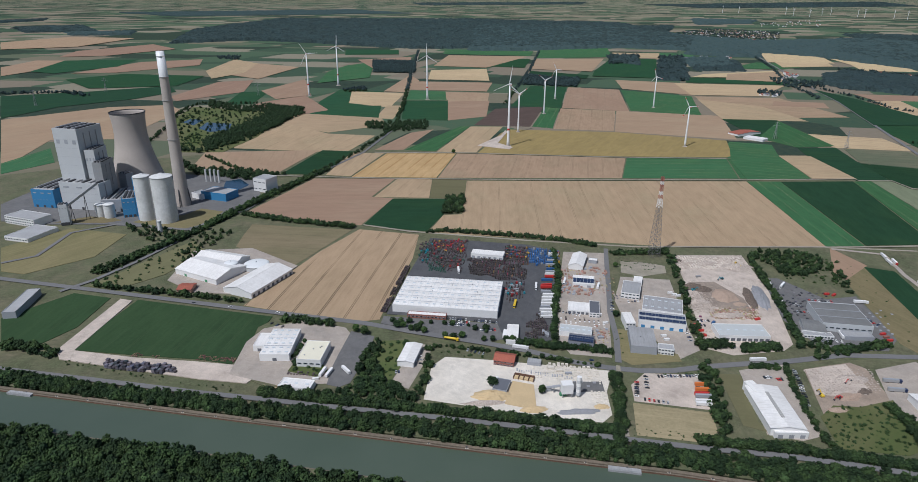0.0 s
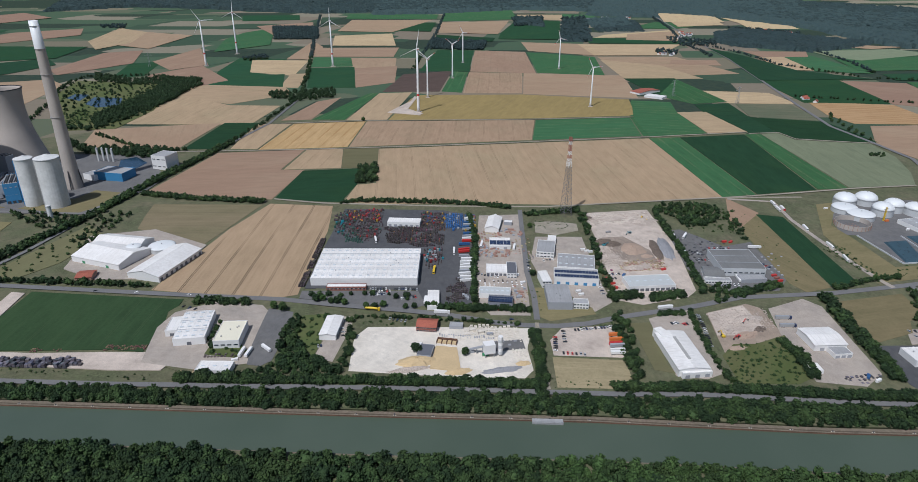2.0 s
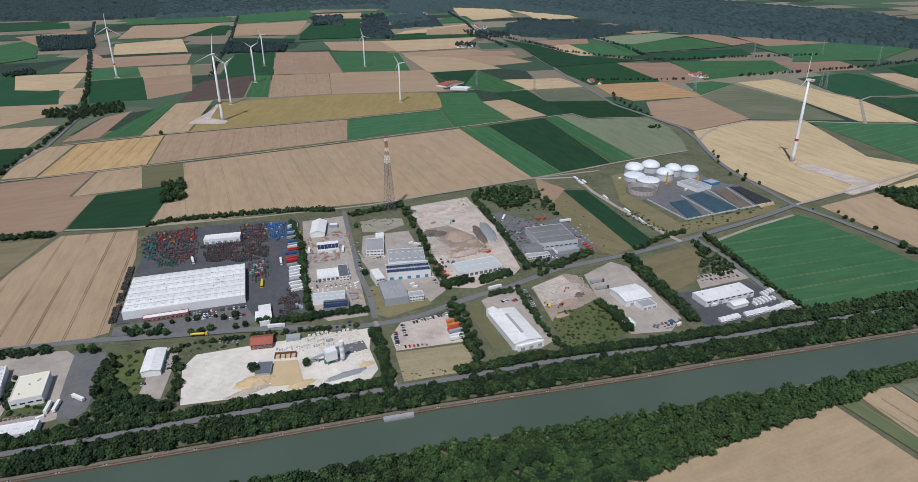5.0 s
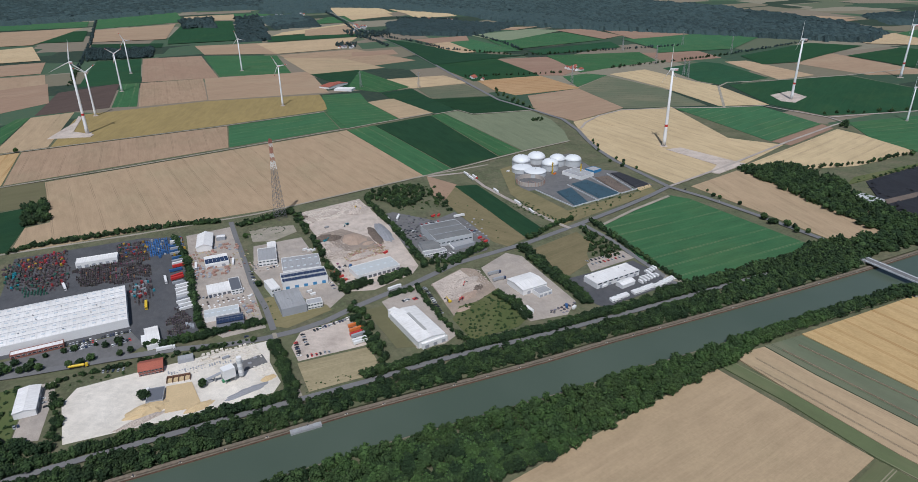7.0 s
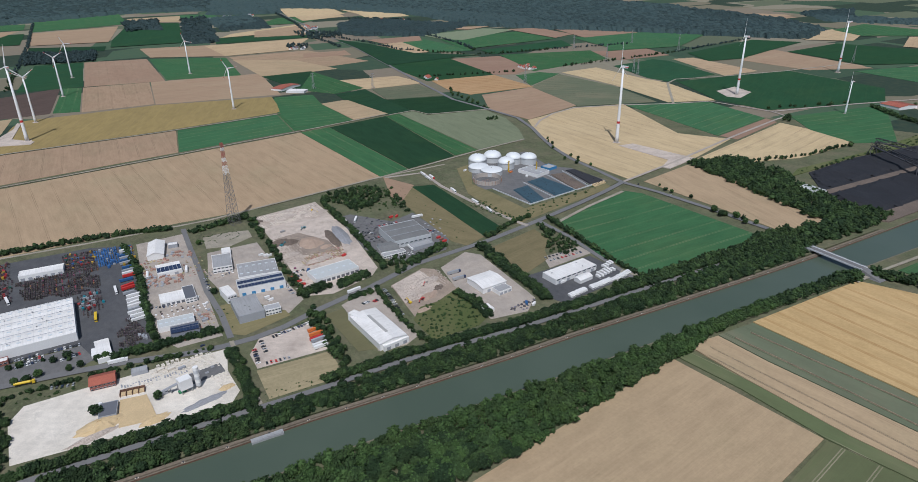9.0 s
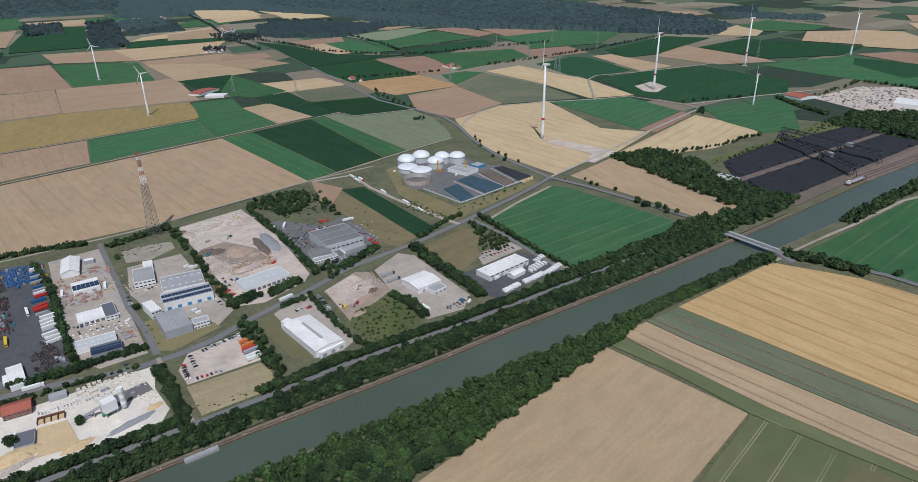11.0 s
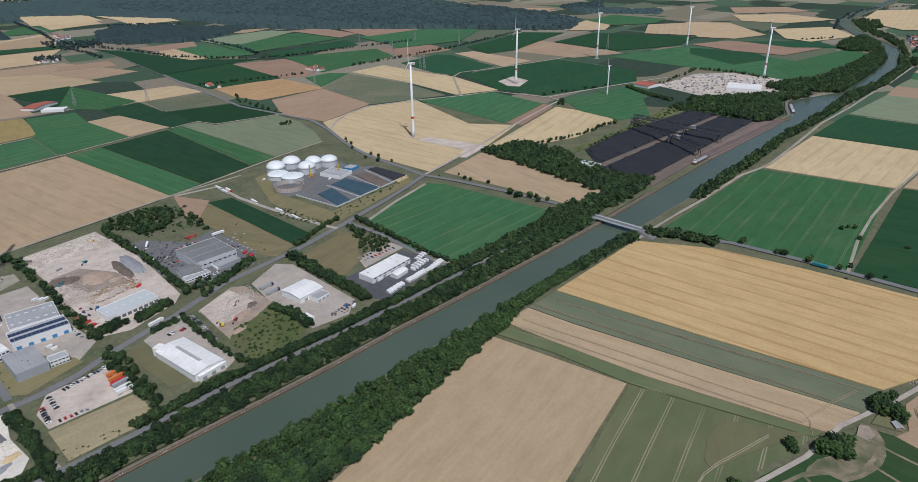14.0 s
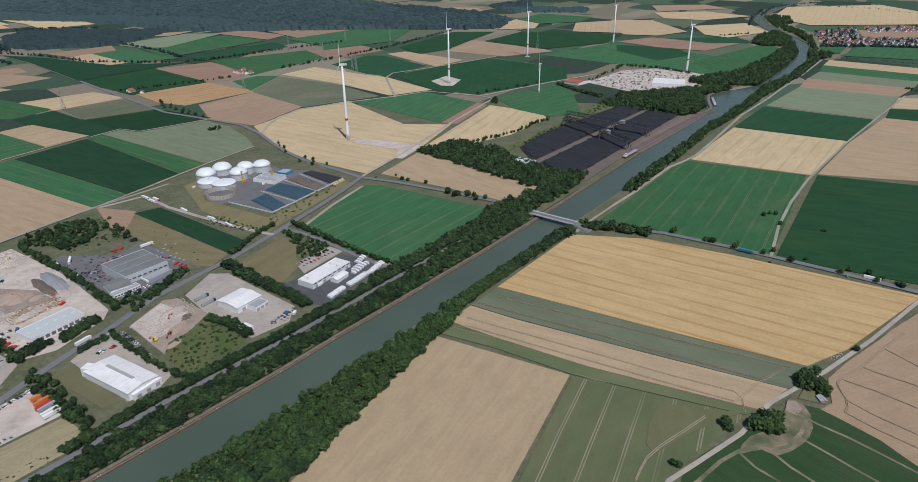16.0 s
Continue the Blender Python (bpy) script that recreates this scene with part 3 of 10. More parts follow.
# ---- land: fields, roads, water ----
patch('grassland', VERGE, [(1500 * math.cos(k * math.pi / 24), 1500 * math.sin(k * math.pi / 24)) for k in range(48)], 'rough dry grassland between fields and plots', 'ground', 'structure', 0.02)
field("wheat", [(-5, 1184), (527, 1195), (506, 857), (229.9, 847.4), (83.5, 865.3), (-61.3, 896.5), (-41, 981), (-11, 985)], 1.541)
field("tram", [(-165, 910), (-62.4, 886.5), (-75, 800.4), (-93.3, 659.7), (-96.6, 624.1), (-126.1, 616.8), (-255.8, 653.7), (-205.4, 819)], -1.700)
field("fade", [(-333, 928), (-176, 907), (-228.5, 767.4), (-258, 790.7), (-326.3, 834.2), (-331, 881)], -0.133)
field("brown", [(-298, 1191), (-142, 1194), (-171, 1075), (-131, 1069), (-166, 928), (-363, 978)], 0.019)
field("wheat", [(-138, 1194), (-71, 1191), (-70, 1073), (-166, 1075)], 1.340)
field("lawn", [(-70, 1195), (-6, 1188), (-8, 1071), (-69, 1073)], -0.109)
field("maize", [(-133, 1065), (-37, 1067), (-41, 984), (-63, 904), (-163, 926)], 0.021)
field("gold", [(-184, 1402), (-31, 1406), (-64, 1204), (-228, 1205)], 1.351)
field("wheat", [(-28, 1406), (338, 1375), (294, 1212), (-61, 1204)], 1.409)
field("green", [(341, 1375), (555, 1374), (521, 1216), (296, 1212)], -0.005)
field("green", [(557, 1374), (685, 1427), (659, 1219), (524, 1216)], 0.393)
field("green", [(617, 1535), (704, 1518), (686, 1432), (563, 1385)], -0.193)
field("wheat", [(683, 1410), (755, 1411), (743, 1221), (663, 1219)], 0.014)
field("rape", [(79, 1634), (104, 1681), (374, 1656), (624, 1562), (579, 1402), (561, 1391), (331, 1391), (18, 1412)], 1.082)
field("wheat", [(2, 1718), (88, 1720), (15, 1418), (-74, 1422)], 1.319)
field("green", [(-26, 1718), (0, 1718), (-77, 1427), (-148, 1438)], 1.160)
field("brown", [(-152, 1629), (-95, 1676), (-151, 1438), (-215, 1436)], 1.255)
field("plough", [(77, 2003), (232, 2051), (161, 1722), (10, 1735)], 0.300)
field("green", [(235, 2040), (278, 2019), (218, 1699), (166, 1722)], 1.357)
field("wheat", [(281, 2019), (441, 1979), (374, 1671), (220, 1691)], 1.387)
field("brown", [(445, 1980), (733, 1905), (655, 1576), (375, 1664)], -0.255)
field("brown", [(371, 2506), (552, 2446), (482, 1970), (286, 2030)], 1.394)
field("green", [(557, 2431), (770, 2289), (681, 1914), (489, 1981)], -0.588)
field("beet", [(231, 2536), (367, 2506), (283, 2030), (129, 2060)], -0.217)
field("pale", [(811, 2639), (1224, 2579), (1015, 2296), (779, 2318)], -0.144)
field("brown", [(597, 2727), (846, 2640), (779, 2318), (568, 2463)], -0.336)
field("wheat", [(780, 2290), (1059, 2256), (1101, 1894), (736, 1867)], -0.121)
field("wheat", [(768, 2222), (925, 2079), (950, 1826), (717, 1839)], -0.739)
field("pale", [(1030, 2947), (1405, 3097), (1336, 2826), (944, 2837)], 0.381)
field("beet", [(919, 2836), (1309, 2765), (1244, 2597), (864, 2658)], -0.180)
field("brown", [(-241, 2648), (88, 2620), (59, 2372), (-242, 2410)], -0.085)
field("brown", [(-111, 2368), (68, 2343), (51, 2024), (-70, 2102)], -1.624)
field("brown", [(-71, 2138), (64, 2166), (47, 1870), (-65, 1802)], 0.205)
field("green", [(-219, 2396), (-90, 2369), (-79, 2176), (-215, 2172)], -0.206)
field("beet", [(-218, 2159), (-74, 2163), (-62, 1802), (-193, 1817)], 0.028)
field("pale", [(-182, 3053), (75, 3110), (77, 2675), (-174, 2706)], 0.218)
field("green", [(-156, 4172), (384, 4102), (339, 3784), (-162, 3881)], -0.129)
field("wheat", [(-126, 3807), (319, 3747), (76, 3161), (-179, 3233)], -0.134)
field("beet", [(87, 3636), (324, 3609), (258, 3166), (100, 3214)], -0.113)
field("green", [(442, 4329), (896, 4440), (789, 3726), (359, 3644)], 0.240)
field("brown", [(355, 3610), (727, 3655), (553, 3025), (281, 3115)], 0.120)
field("beet", [(575, 3074), (789, 3726), (1006, 3629), (782, 2791), (522, 2846)], 1.254)
field("wheat", [(852, 4033), (1123, 4000), (1022, 3664), (796, 3762)], -0.121)
field("green", [(1134, 4041), (1290, 3926), (1239, 3571), (1022, 3630)], -0.635)
field("maize", [(275, 3042), (516, 2889), (483, 2763), (248, 2881)], -0.566)
field("pale", [(1771, 4146), (2123, 4245), (1863, 3434), (1543, 3485)], 0.274)
field("pale", [(1986, 3762), (2177, 3698), (2010, 3164), (1887, 3238)], -0.323)
field("green", [(1482, 3483), (1788, 3373), (1454, 3148), (1224, 3193)], -0.345)
field("beet", [(-479, 2404), (-312, 2363), (-287, 2097), (-471, 1906), (-493, 2128)], -0.241)
field("pale", [(-428, 2360), (-233, 2321), (-250, 2017), (-391, 2094)], -0.197)
field("brown", [(-312, 2363), (-261, 2868), (-207, 2667), (-235, 2335)], 1.470)
field("wheat", [(-263, 2050), (-207, 2052), (-218, 1817), (-270, 1834)], 0.036)
field("beet", [(-504, 2011), (-281, 2050), (-259, 1816), (-459, 1858)], 0.173)
field("green", [(-605, 3221), (-491, 3426), (-423, 2759), (-601, 2566), (-639, 2969)], 1.063)
field("brown", [(-597, 3516), (-333, 3692), (-267, 3100), (-438, 3046)], 0.588)
field("beet", [(-774, 4152), (-447, 4162), (-413, 3836), (-715, 3789)], 0.031)
field("brown", [(-683, 2087), (-572, 2256), (-429, 1959), (-510, 1857), (-677, 2007)], 0.990)
field("wheat", [(-523, 1905), (-253, 1834), (-224, 1730), (-360, 1625), (-523, 1723)], -0.257)
field("wheat", [(-572, 1809), (-357, 1610), (-236, 1591), (-276, 1406), (-537, 1441), (-579, 1502)], -1.784)
field("brown", [(-569, 1289), (-588, 1399), (-339, 1428), (-378, 1232), (-544, 1256)], 1.742)
field("maize", [(-333, 1428), (-258, 1418), (-293, 1216), (-369, 1224)], -0.133)
field("wheat", [(-263, 1406), (-190, 1402), (-231, 1209), (-281, 1217)], 1.476)
field("brown", [(-1300, 1765), (-1114, 1985), (-945, 2034), (-863, 1928), (-852, 1529), (-1006, 1512), (-938, 1239)], 0.869)
field("green", [(-970, 1285), (-953, 1426), (-865, 1298), (-914, 1203)], 1.451)
field("maize", [(-1593, 2190), (-1358, 2307), (-1135, 2467), (-1047, 2315), (-1113, 2150), (-1267, 1982), (-1312, 1782)], 0.462)
field("brown", [(-1020, 2204), (-998, 2591), (-877, 2650), (-808, 2321), (-957, 2104)], 1.514)
field("brown", [(-1071, 2846), (-1133, 3347), (-813, 3136), (-869, 2688)], 1.694)
field("beet", [(-818, 2321), (-723, 2353), (-695, 2063), (-779, 2038)], 0.325)
field("brown", [(-755, 2352), (-678, 2693), (-552, 2257), (-648, 2162)], 1.349)
field("beet", [(-1943, 2888), (-2079, 3379), (-1736, 3451), (-1668, 3112), (-1801, 2826)], 1.841)
field("brown", [(-2183, 3046), (-2228, 3375), (-2079, 3379), (-1943, 2888), (-1957, 2718)], 1.707)
field("brown", [(-1663, 3332), (-1413, 3492), (-1314, 3201), (-1547, 2876), (-1726, 2828)], 0.569)
field("beet", [(-1634, 2630), (-1500, 2834), (-1123, 2781), (-1113, 2468), (-1400, 2381)], 0.990)
field("wheat", [(-1190, 2954), (-1244, 3497), (-1056, 3291), (-997, 2891), (-1060, 2683)], 1.670)
field("wheat", [(-3229, 4563), (-3105, 5185), (-2544, 5069), (-2510, 4233), (-2840, 4000)], 1.374)
field("brown", [(-2337, 3933), (-2142, 4493), (-1823, 4118), (-2007, 3641), (-2222, 3566)], 1.236)
field("sward", [(-396, 552.9), (-381.8, 664.8), (-214.8, 627.3), (-226.1, 529.9), (-260.1, 537.8), (-326.1, 544.1)], -1.686)
field("sward", [(-509, 616.3), (-465.9, 680.3), (-415.9, 668.7), (-415.1, 598.3), (-433.9, 559), (-462.9, 549.4)], -1.559)
field("meadow", [(-650, 821), (-599, 901), (-503, 878), (-503, 792), (-560, 733), (-595, 741)], 1.003)
field("lawn", [(-459.5, 700), (-394, 856), (-358.8, 811.7), (-383.2, 736.3), (-420, 692.5)], 1.173)
field("green", [(528, 1194), (591, 1195), (561, 861), (505, 856)], 1.503)
field("maize", [(592, 1194), (731, 1201), (666, 870), (564, 862)], -1.765)
field("green", [(732, 1200), (766, 1202), (720, 871), (670, 872)], -1.709)
field("sage", [(767, 1202), (805, 1202), (810, 1149), (936, 1105), (919, 1017), (876, 929), (837, 873), (724, 873)], -1.762)
field("pale", [(943, 974), (1103, 989), (1216, 942), (1091, 708), (1131, 620), (958, 590), (889, 598), (800, 596), (813, 715), (854, 840)], 1.462)
field("green", [(1214, 936), (1385, 832), (1334, 663), (1133, 648)], -3.067)
field("brown", [(1136, 645), (1332, 659), (1319, 629), (1138, 610)], 0.071)
field("pale", [(963, 587), (1320, 622), (1309, 535), (1272, 459), (1113, 479), (1007, 529), (960, 570)], 0.098)
field("wheat", [(809, 573), (931, 579), (933, 484), (866, 322), (784.7, 342.2), (798, 446)], -1.963)
field("green", [(588.4, 547.3), (751, 567), (763, 540), (750.1, 341.5), (548.5, 368.8), (538.9, 400.6)], 3.007)
field("pale", [(1415, 1325), (1554, 1317), (1513, 1116), (1508, 1029), (1412, 827), (1311, 887), (1380, 1105)], 1.264)
field("slate", [(1199, 1231), (1388, 1310), (1368, 1095), (1294, 906), (1122, 997)], 2.655)
field("beet", [(1612, 1299), (1807, 1300), (1819, 1248), (1714, 1019), (1527, 1034), (1526, 1107)], 0.005)
field("pale", [(1858, 1261), (1931, 1234), (1854, 969), (1713, 987)], 3.015)
field("brown", [(1998, 1111), (2286, 1147), (2143, 773), (1972, 880)], 2.582)
field("beet", [(1542, 1024), (1668, 990), (1921, 918), (1850, 629), (1693, 568), (1409, 696), (1417, 831)], -2.771)
field("green", [(1388, 636), (1650, 552), (1341, 413), (1276, 460), (1308, 556)], -0.310)
field("beet", [(2001, 1303), (2140, 1312), (2472, 1335), (2543, 1179), (2299, 1154), (2026, 1118), (1901, 1158)], 0.065)
field("green", [(2098, 1735), (2541, 1570), (2122, 1414), (1837, 1512)], -0.357)
field("green", [(2018, 1843), (2424, 1764), (2523, 1585), (2279, 1549), (1913, 1577)], -0.192)
field("brown", [(1789, 1549), (1991, 1462), (1921, 1317), (1711, 1359)], -0.407)
field("brown", [(2178, 2096), (2387, 2013), (2424, 1764), (2054, 1815)], -0.378)
field("gold", [(1054, 1483), (1238, 1423), (1205, 1227), (1016, 1258), (1011, 1344)], -0.315)
field("brown", [(1035, 1235), (1196, 1224), (1124, 1003), (949, 976), (947, 1104)], -0.068)
field("maize", [(821, 1343), (963, 1280), (958, 1111), (811, 1155), (808, 1206)], -0.418)
field("slate", [(864, 1482), (992, 1456), (965, 1287), (827, 1347)], -0.200)
field("maize", [(760, 1484), (851, 1491), (824, 1350), (806, 1208), (742, 1206), (730, 1339)], 0.077)
field("pale", [(817, 1661), (1021, 1598), (1014, 1460), (851, 1491)], -0.300)
field("wheat", [(681, 1406), (750, 1404), (748, 1216), (665, 1223)], -0.029)
field("green", [(625, 1549), (714, 1518), (681, 1406), (660, 1219), (533, 1202), (558, 1355)], -0.335)
field("maize", [(717, 1852), (867, 1839), (860, 1697), (718, 1611)], -0.086)
field("green", [(866, 1827), (857, 1507), (761, 1492), (714, 1594)], -1.599)
field("beet", [(1158, 1827), (1344, 1762), (1241, 1432), (1039, 1473), (1093, 1761)], -0.336)
field("brown", [(1326, 1744), (1487, 1683), (1400, 1434), (1295, 1392), (1244, 1430)], -0.362)
field("green", [(1504, 1703), (1810, 1567), (1709, 1404), (1368, 1396)], -0.418)
field("green", [(1282, 1378), (1368, 1372), (1394, 1316), (1210, 1242)], -0.070)
field("maize", [(1283, 2472), (1312, 2246), (1310, 1920), (1454, 1742), (1344, 1762), (1099, 1770), (1219, 2175)], -1.443)
field("brown", [(1366, 2360), (1599, 2320), (1523, 2190), (1357, 2210)], -0.170)
field("pale", [(1343, 2200), (1439, 2211), (1362, 1915), (1263, 1939)], 0.114)
field("green", [(1439, 2211), (1552, 2212), (1507, 1838), (1358, 1900)], 0.009)
field("sage", [(1620, 2329), (1972, 2348), (2039, 2208), (1651, 2089), (1602, 2172)], 0.054)
field("green", [(1592, 2158), (1999, 2157), (1951, 1874), (1492, 1887)], -0.002)
field("beet", [(1523, 1826), (1932, 1823), (1848, 1684), (1493, 1727)], -0.007)
field("brown", [(2024, 2248), (2166, 2192), (2101, 1920), (1964, 1886)], -0.376)
field("wheat", [(1824, 2528), (2065, 2395), (1893, 2354), (1804, 2455)], -0.504)
field("pale", [(1723, 3979), (1996, 3916), (1782, 3291), (1508, 3234)], -0.227)
field("pale", [(1986, 3592), (2213, 3558), (2054, 3064), (1815, 3097)], -0.149)
field("wheat", [(1141, 2959), (1421, 3051), (1284, 2675), (1058, 2751)], 0.317)
field("brown", [(1010, 2188), (1162, 2162), (1123, 2048), (968, 2100)], -0.169)
field("wheat", [(3164, 1940), (3454, 1895), (3513, 1689), (3228, 1708), (3083, 1828)], -0.154)
field("wheat", [(3187, 1835), (3464, 1763), (3403, 1622), (3185, 1655)], -0.254)
field("pale", [(2666, 1285), (3020, 1284), (2921, 1124), (2706, 1067), (2613, 1191)], -0.003)
field("green", [(2997, 1273), (3321, 1280), (3249, 976), (3033, 965), (2878, 1107)], 0.022)
field("pale", [(2670, 885), (2978, 975), (3171, 811), (2979, 657), (2711, 629)], 0.284)
field("beet", [(2267, 1093), (2595, 1075), (2655, 674), (2392, 668), (2178, 813)], -0.055)
field("brown", [(2077, 1164), (2275, 1159), (2165, 808), (1972, 877)], -0.025)
field("green", [(2050, 785), (2400, 649), (2338, 428), (2224, 226), (1895, 200), (1952, 384), (2000, 610)], -0.371)
field("beet", [(2365, 618), (2386, 418), (2241, 335), (2084, 413), (2232, 581)], -1.466)
field("green", [(2093, 310), (2603, 155), (2483, 82), (2348, 82), (1907, 216)], -2.595)
field("brown", [(2452, 642), (2611, 549), (2572, 230), (2343, 314), (2363, 473)], -0.529)
field("beet", [(2611, 505), (2742, 269), (2610, 175), (2533, 324)], -1.064)
field("pale", [(3152, 861), (3218, 685), (2839, 459), (2670, 540), (2655, 674)], -1.212)
field("pale", [(3051, 472), (3244, 279), (2957, 162), (2717, 287), (2772, 381)], -0.785)
field("brown", [(3973, 855), (4144, 592), (3929, 438), (3644, 750)], -0.994)
field("pale", [(3578, 751), (3724, 528), (3562, 286), (3302, 462), (3313, 651)], -0.991)
field("pale", [(3539, 193), (4135, 162), (4445, -294), (4073, -447), (3453, -391), (3247, 23)], -0.052)
field("brown", [(3140, -149), (3270, -375), (2921, -344), (2899, -162)], -1.049)
field("green", [(2675, -20), (2764, -122), (2456, -83), (2435, -33)], -0.853)
field("green", [(2463, -100), (2715, -156), (2725, -326), (2412, -298), (2405, -83)], -0.219)
field("pale", [(2307, -54), (2252, -284), (2140, -274), (2199, -39)], -1.806)
field("green", [(2199, -39), (2140, -274), (2029, -261), (2082, -31)], -1.817)
field("sage", [(2082, -31), (2029, -261), (1922, -239), (1959, -5)], -1.797)
field("brown", [(1959, -5), (1922, -239), (1803, -200), (1826, 10)], -1.728)
field("sage", [(1826, 10), (1803, -200), (1540, -142), (1577, 65)], -1.680)
field("beet", [(1563, 70), (1534, -139), (1340, -89), (1354, 106)], 2.889)
field("pale", [(1349, 106), (1335, -87), (1099, -40), (1101, 145)], -0.156)
field("wheat", [(1558, -158), (1550, -346), (1119, -276), (1139, -184), (1108, -45), (1324, -91)], -1.613)
field("beet", [(1656, -174), (1700, -371), (1560, -348), (1559, -160)], -1.351)
field("pale", [(1789, -199), (1830, -392), (1718, -374), (1664, -178)], -1.361)
field("green", [(777.9, 204.9), (1052, 161), (1090, 147), (1094, -29), (759.4, -3.4), (778.8, 137.5)], 3.065)
field("beet", [(1102, -45), (1115, -182), (1118, -289), (741.6, -223.9), (756.5, -150.4), (761.8, -8.2)], -1.476)
field("stand", [(116.1, 257.9), (439.3, 260.8), (438.5, 129.5), (204.6, 122.3)], 0.009)
field("moss", [(437.9, 127.2), (451.4, -9.3), (392.5, 13.1), (342.4, 27.9), (262.2, 41.6), (223.6, 117.1)], 0.047)
field("slate", [(505.1, 256.7), (549.4, 247.4), (543.8, 90.3), (541, -46.5), (526.1, -53.7), (502.1, -35.6), (501, 80.3), (501.3, 206.4)], -1.591)
field("gold", [(551.7, 248.4), (717, 222.4), (745.1, 137.1), (744.2, 34.6), (728.2, -146.8), (586.6, -78.2), (543.3, -47.3), (545.9, 90.8)], -1.659)
strip("lane_verge", VERGE, [(354, 27), (390, 17.5), (418, 2), (446, -9), (474, -25.5), (501, -39), (533, -57), (585, -84), (635, -109), (706, -146)], 6, "dry grass verge beside a farm lane", 0.33, "verge")
field("stand", [(645, -117), (776.1, -189.9), (569.7, -223.5), (440, -128), (466, -98), (485, -59), (497, -66.5), (517, -65), (531, -63.5), (563, -77), (618, -105)], 2.428)
patch("plot_industrial", VERGE, [(-214.3, 511.8), (-223.1, 601.9), (-205.6, 628.9), (-113, 614.4), (-32.3, 574.7), (92.2, 550.8), (189.6, 552.6), (446.8, 566.3), (341, 401.4), (200.6, 412.3), (132.1, 428.8), (-48.7, 456.5), (-140.7, 467.3)], "dry grassy ground between industrial plots", "ground", "structure", 0.1)
patch("plot_works", VERGE, [(-73.3, 896.5), (192.5, 863.6), (384, 832), (504, 853), (585, 844), (832, 861), (788, 598), (562.3, 561), (465, 557.5), (298, 544.7), (135.4, 530.7), (-78.7, 612.1)], "dry grassy ground between industrial plots", "ground", "structure", 0.1)
patch("plot_east", VERGE, [(161.4, 537.9), (294.6, 538.9), (459.6, 550.9), (559.6, 558.1), (548.5, 368.8), (412.4, 382.4), (230.8, 429), (145.3, 441)], "dry grassy ground beside the canal lane", "ground", "structure", 0.1)
patch("yard_beverage", DARK_ASPHALT, [(-55.7, 874.4), (82.4, 851.3), (126.1, 825.5), (84.9, 576.8), (35.2, 581.9), (31.8, 617.1), (-90.5, 636.6), (-79.5, 724.4)], "dark asphalt loading yard", "yard", "structure", 0.2)
patch("carpark_beverage", ASPHALT, [(-93, 631), (31.7, 615.8), (37.7, 584.3), (18.3, 575.6), (-61.5, 602.4), (-94.1, 614.8)], "paved car park with worn surface", "yard", "structure", 0.2)
patch("yard_timber", PAVING, [(130.2, 825.6), (186.5, 822.4), (141, 549.5), (101.4, 555.4), (88.6, 592.6)], "paved works yard with timber", "yard", "structure", 0.2)
patch("yard_halls", PAVING, [(191, 743.5), (250.2, 735.8), (234.2, 608.3), (231.9, 565.7), (205.3, 547.2), (185.6, 607.9), (170.7, 627.3), (169.6, 676)], "concrete yard between workshop halls", "yard", "structure", 0.2)
field("meadow", [(153.1, 607.5), (165, 606.8), (207.4, 556.9), (207.3, 544.1), (157.8, 536.6), (147.5, 548.2)], -0.059)
patch("yard_rubble", GRAVEL, [(277.2, 816.9), (371.3, 818.5), (358.3, 693.1), (330.6, 579.4), (315.2, 566.2), (262, 556.7), (234.3, 571.9), (248.6, 627.5), (266, 720.9)], "pale rubble and gravel recycling yard", "yard", "structure", 0.2)
patch("yard_depot", ASPHALT, [(367.4, 743), (387, 743.8), (417.5, 685.3), (457.3, 694.1), (444.5, 593.5), (420, 568.1), (354.7, 572.2), (350, 605.2), (344.5, 632.1)], "grey asphalt depot yard", "yard", "structure", 0.2)
field("meadow", [(510, 838), (519, 784), (480.4, 568.3), (447.7, 561.3), (440.7, 583.3), (465.3, 724.1)], 1.879)
field("brown", [(507, 851), (523, 787), (470.8, 740.3), (464.7, 759.5)], -1.326)
field("maize", [(516, 783), (548, 769), (516.8, 569.6), (482.7, 571.1)], -1.726)
patch("yard_biogas", ASPHALT, [(633, 798), (666, 814), (778, 809), (750, 719), (771, 691), (767, 612), (602.8, 612.2), (607, 697), (587, 703)], "grey asphalt yard of the biogas plant", "yard", "structure", 0.2)
field("meadow", [(624, 809), (659, 814), (595, 733), (595, 693), (587.5, 606.5), (754, 602), (750, 587), (541.1, 571.7), (564, 704)], 0.142)
patch("yard_concrete", CHALK, [(-34.3, 530.2), (-21.7, 547.2), (24.5, 542.1), (136.5, 525.5), (124.5, 491.2), (122.6, 457.6), (112.8, 447), (55.5, 455.2), (-38.3, 476.2)], "white dusty yard of a concrete works", "yard", "structure", 0.2)
patch("yard_cars", GRAVEL, [(149, 502.8), (165.7, 522.5), (219.5, 520.6), (208, 466.4), (146, 477.7)], "pale gravel parking yard", "yard", "structure", 0.2)
field("hay", [(144.1, 475.2), (208, 462.3), (201.2, 420.7), (137, 431)], -0.199)
field("lawn", [(234.6, 523.4), (254.8, 522.3), (242.3, 451.1), (244.5, 437.6), (227.9, 445.4)], -0.054)
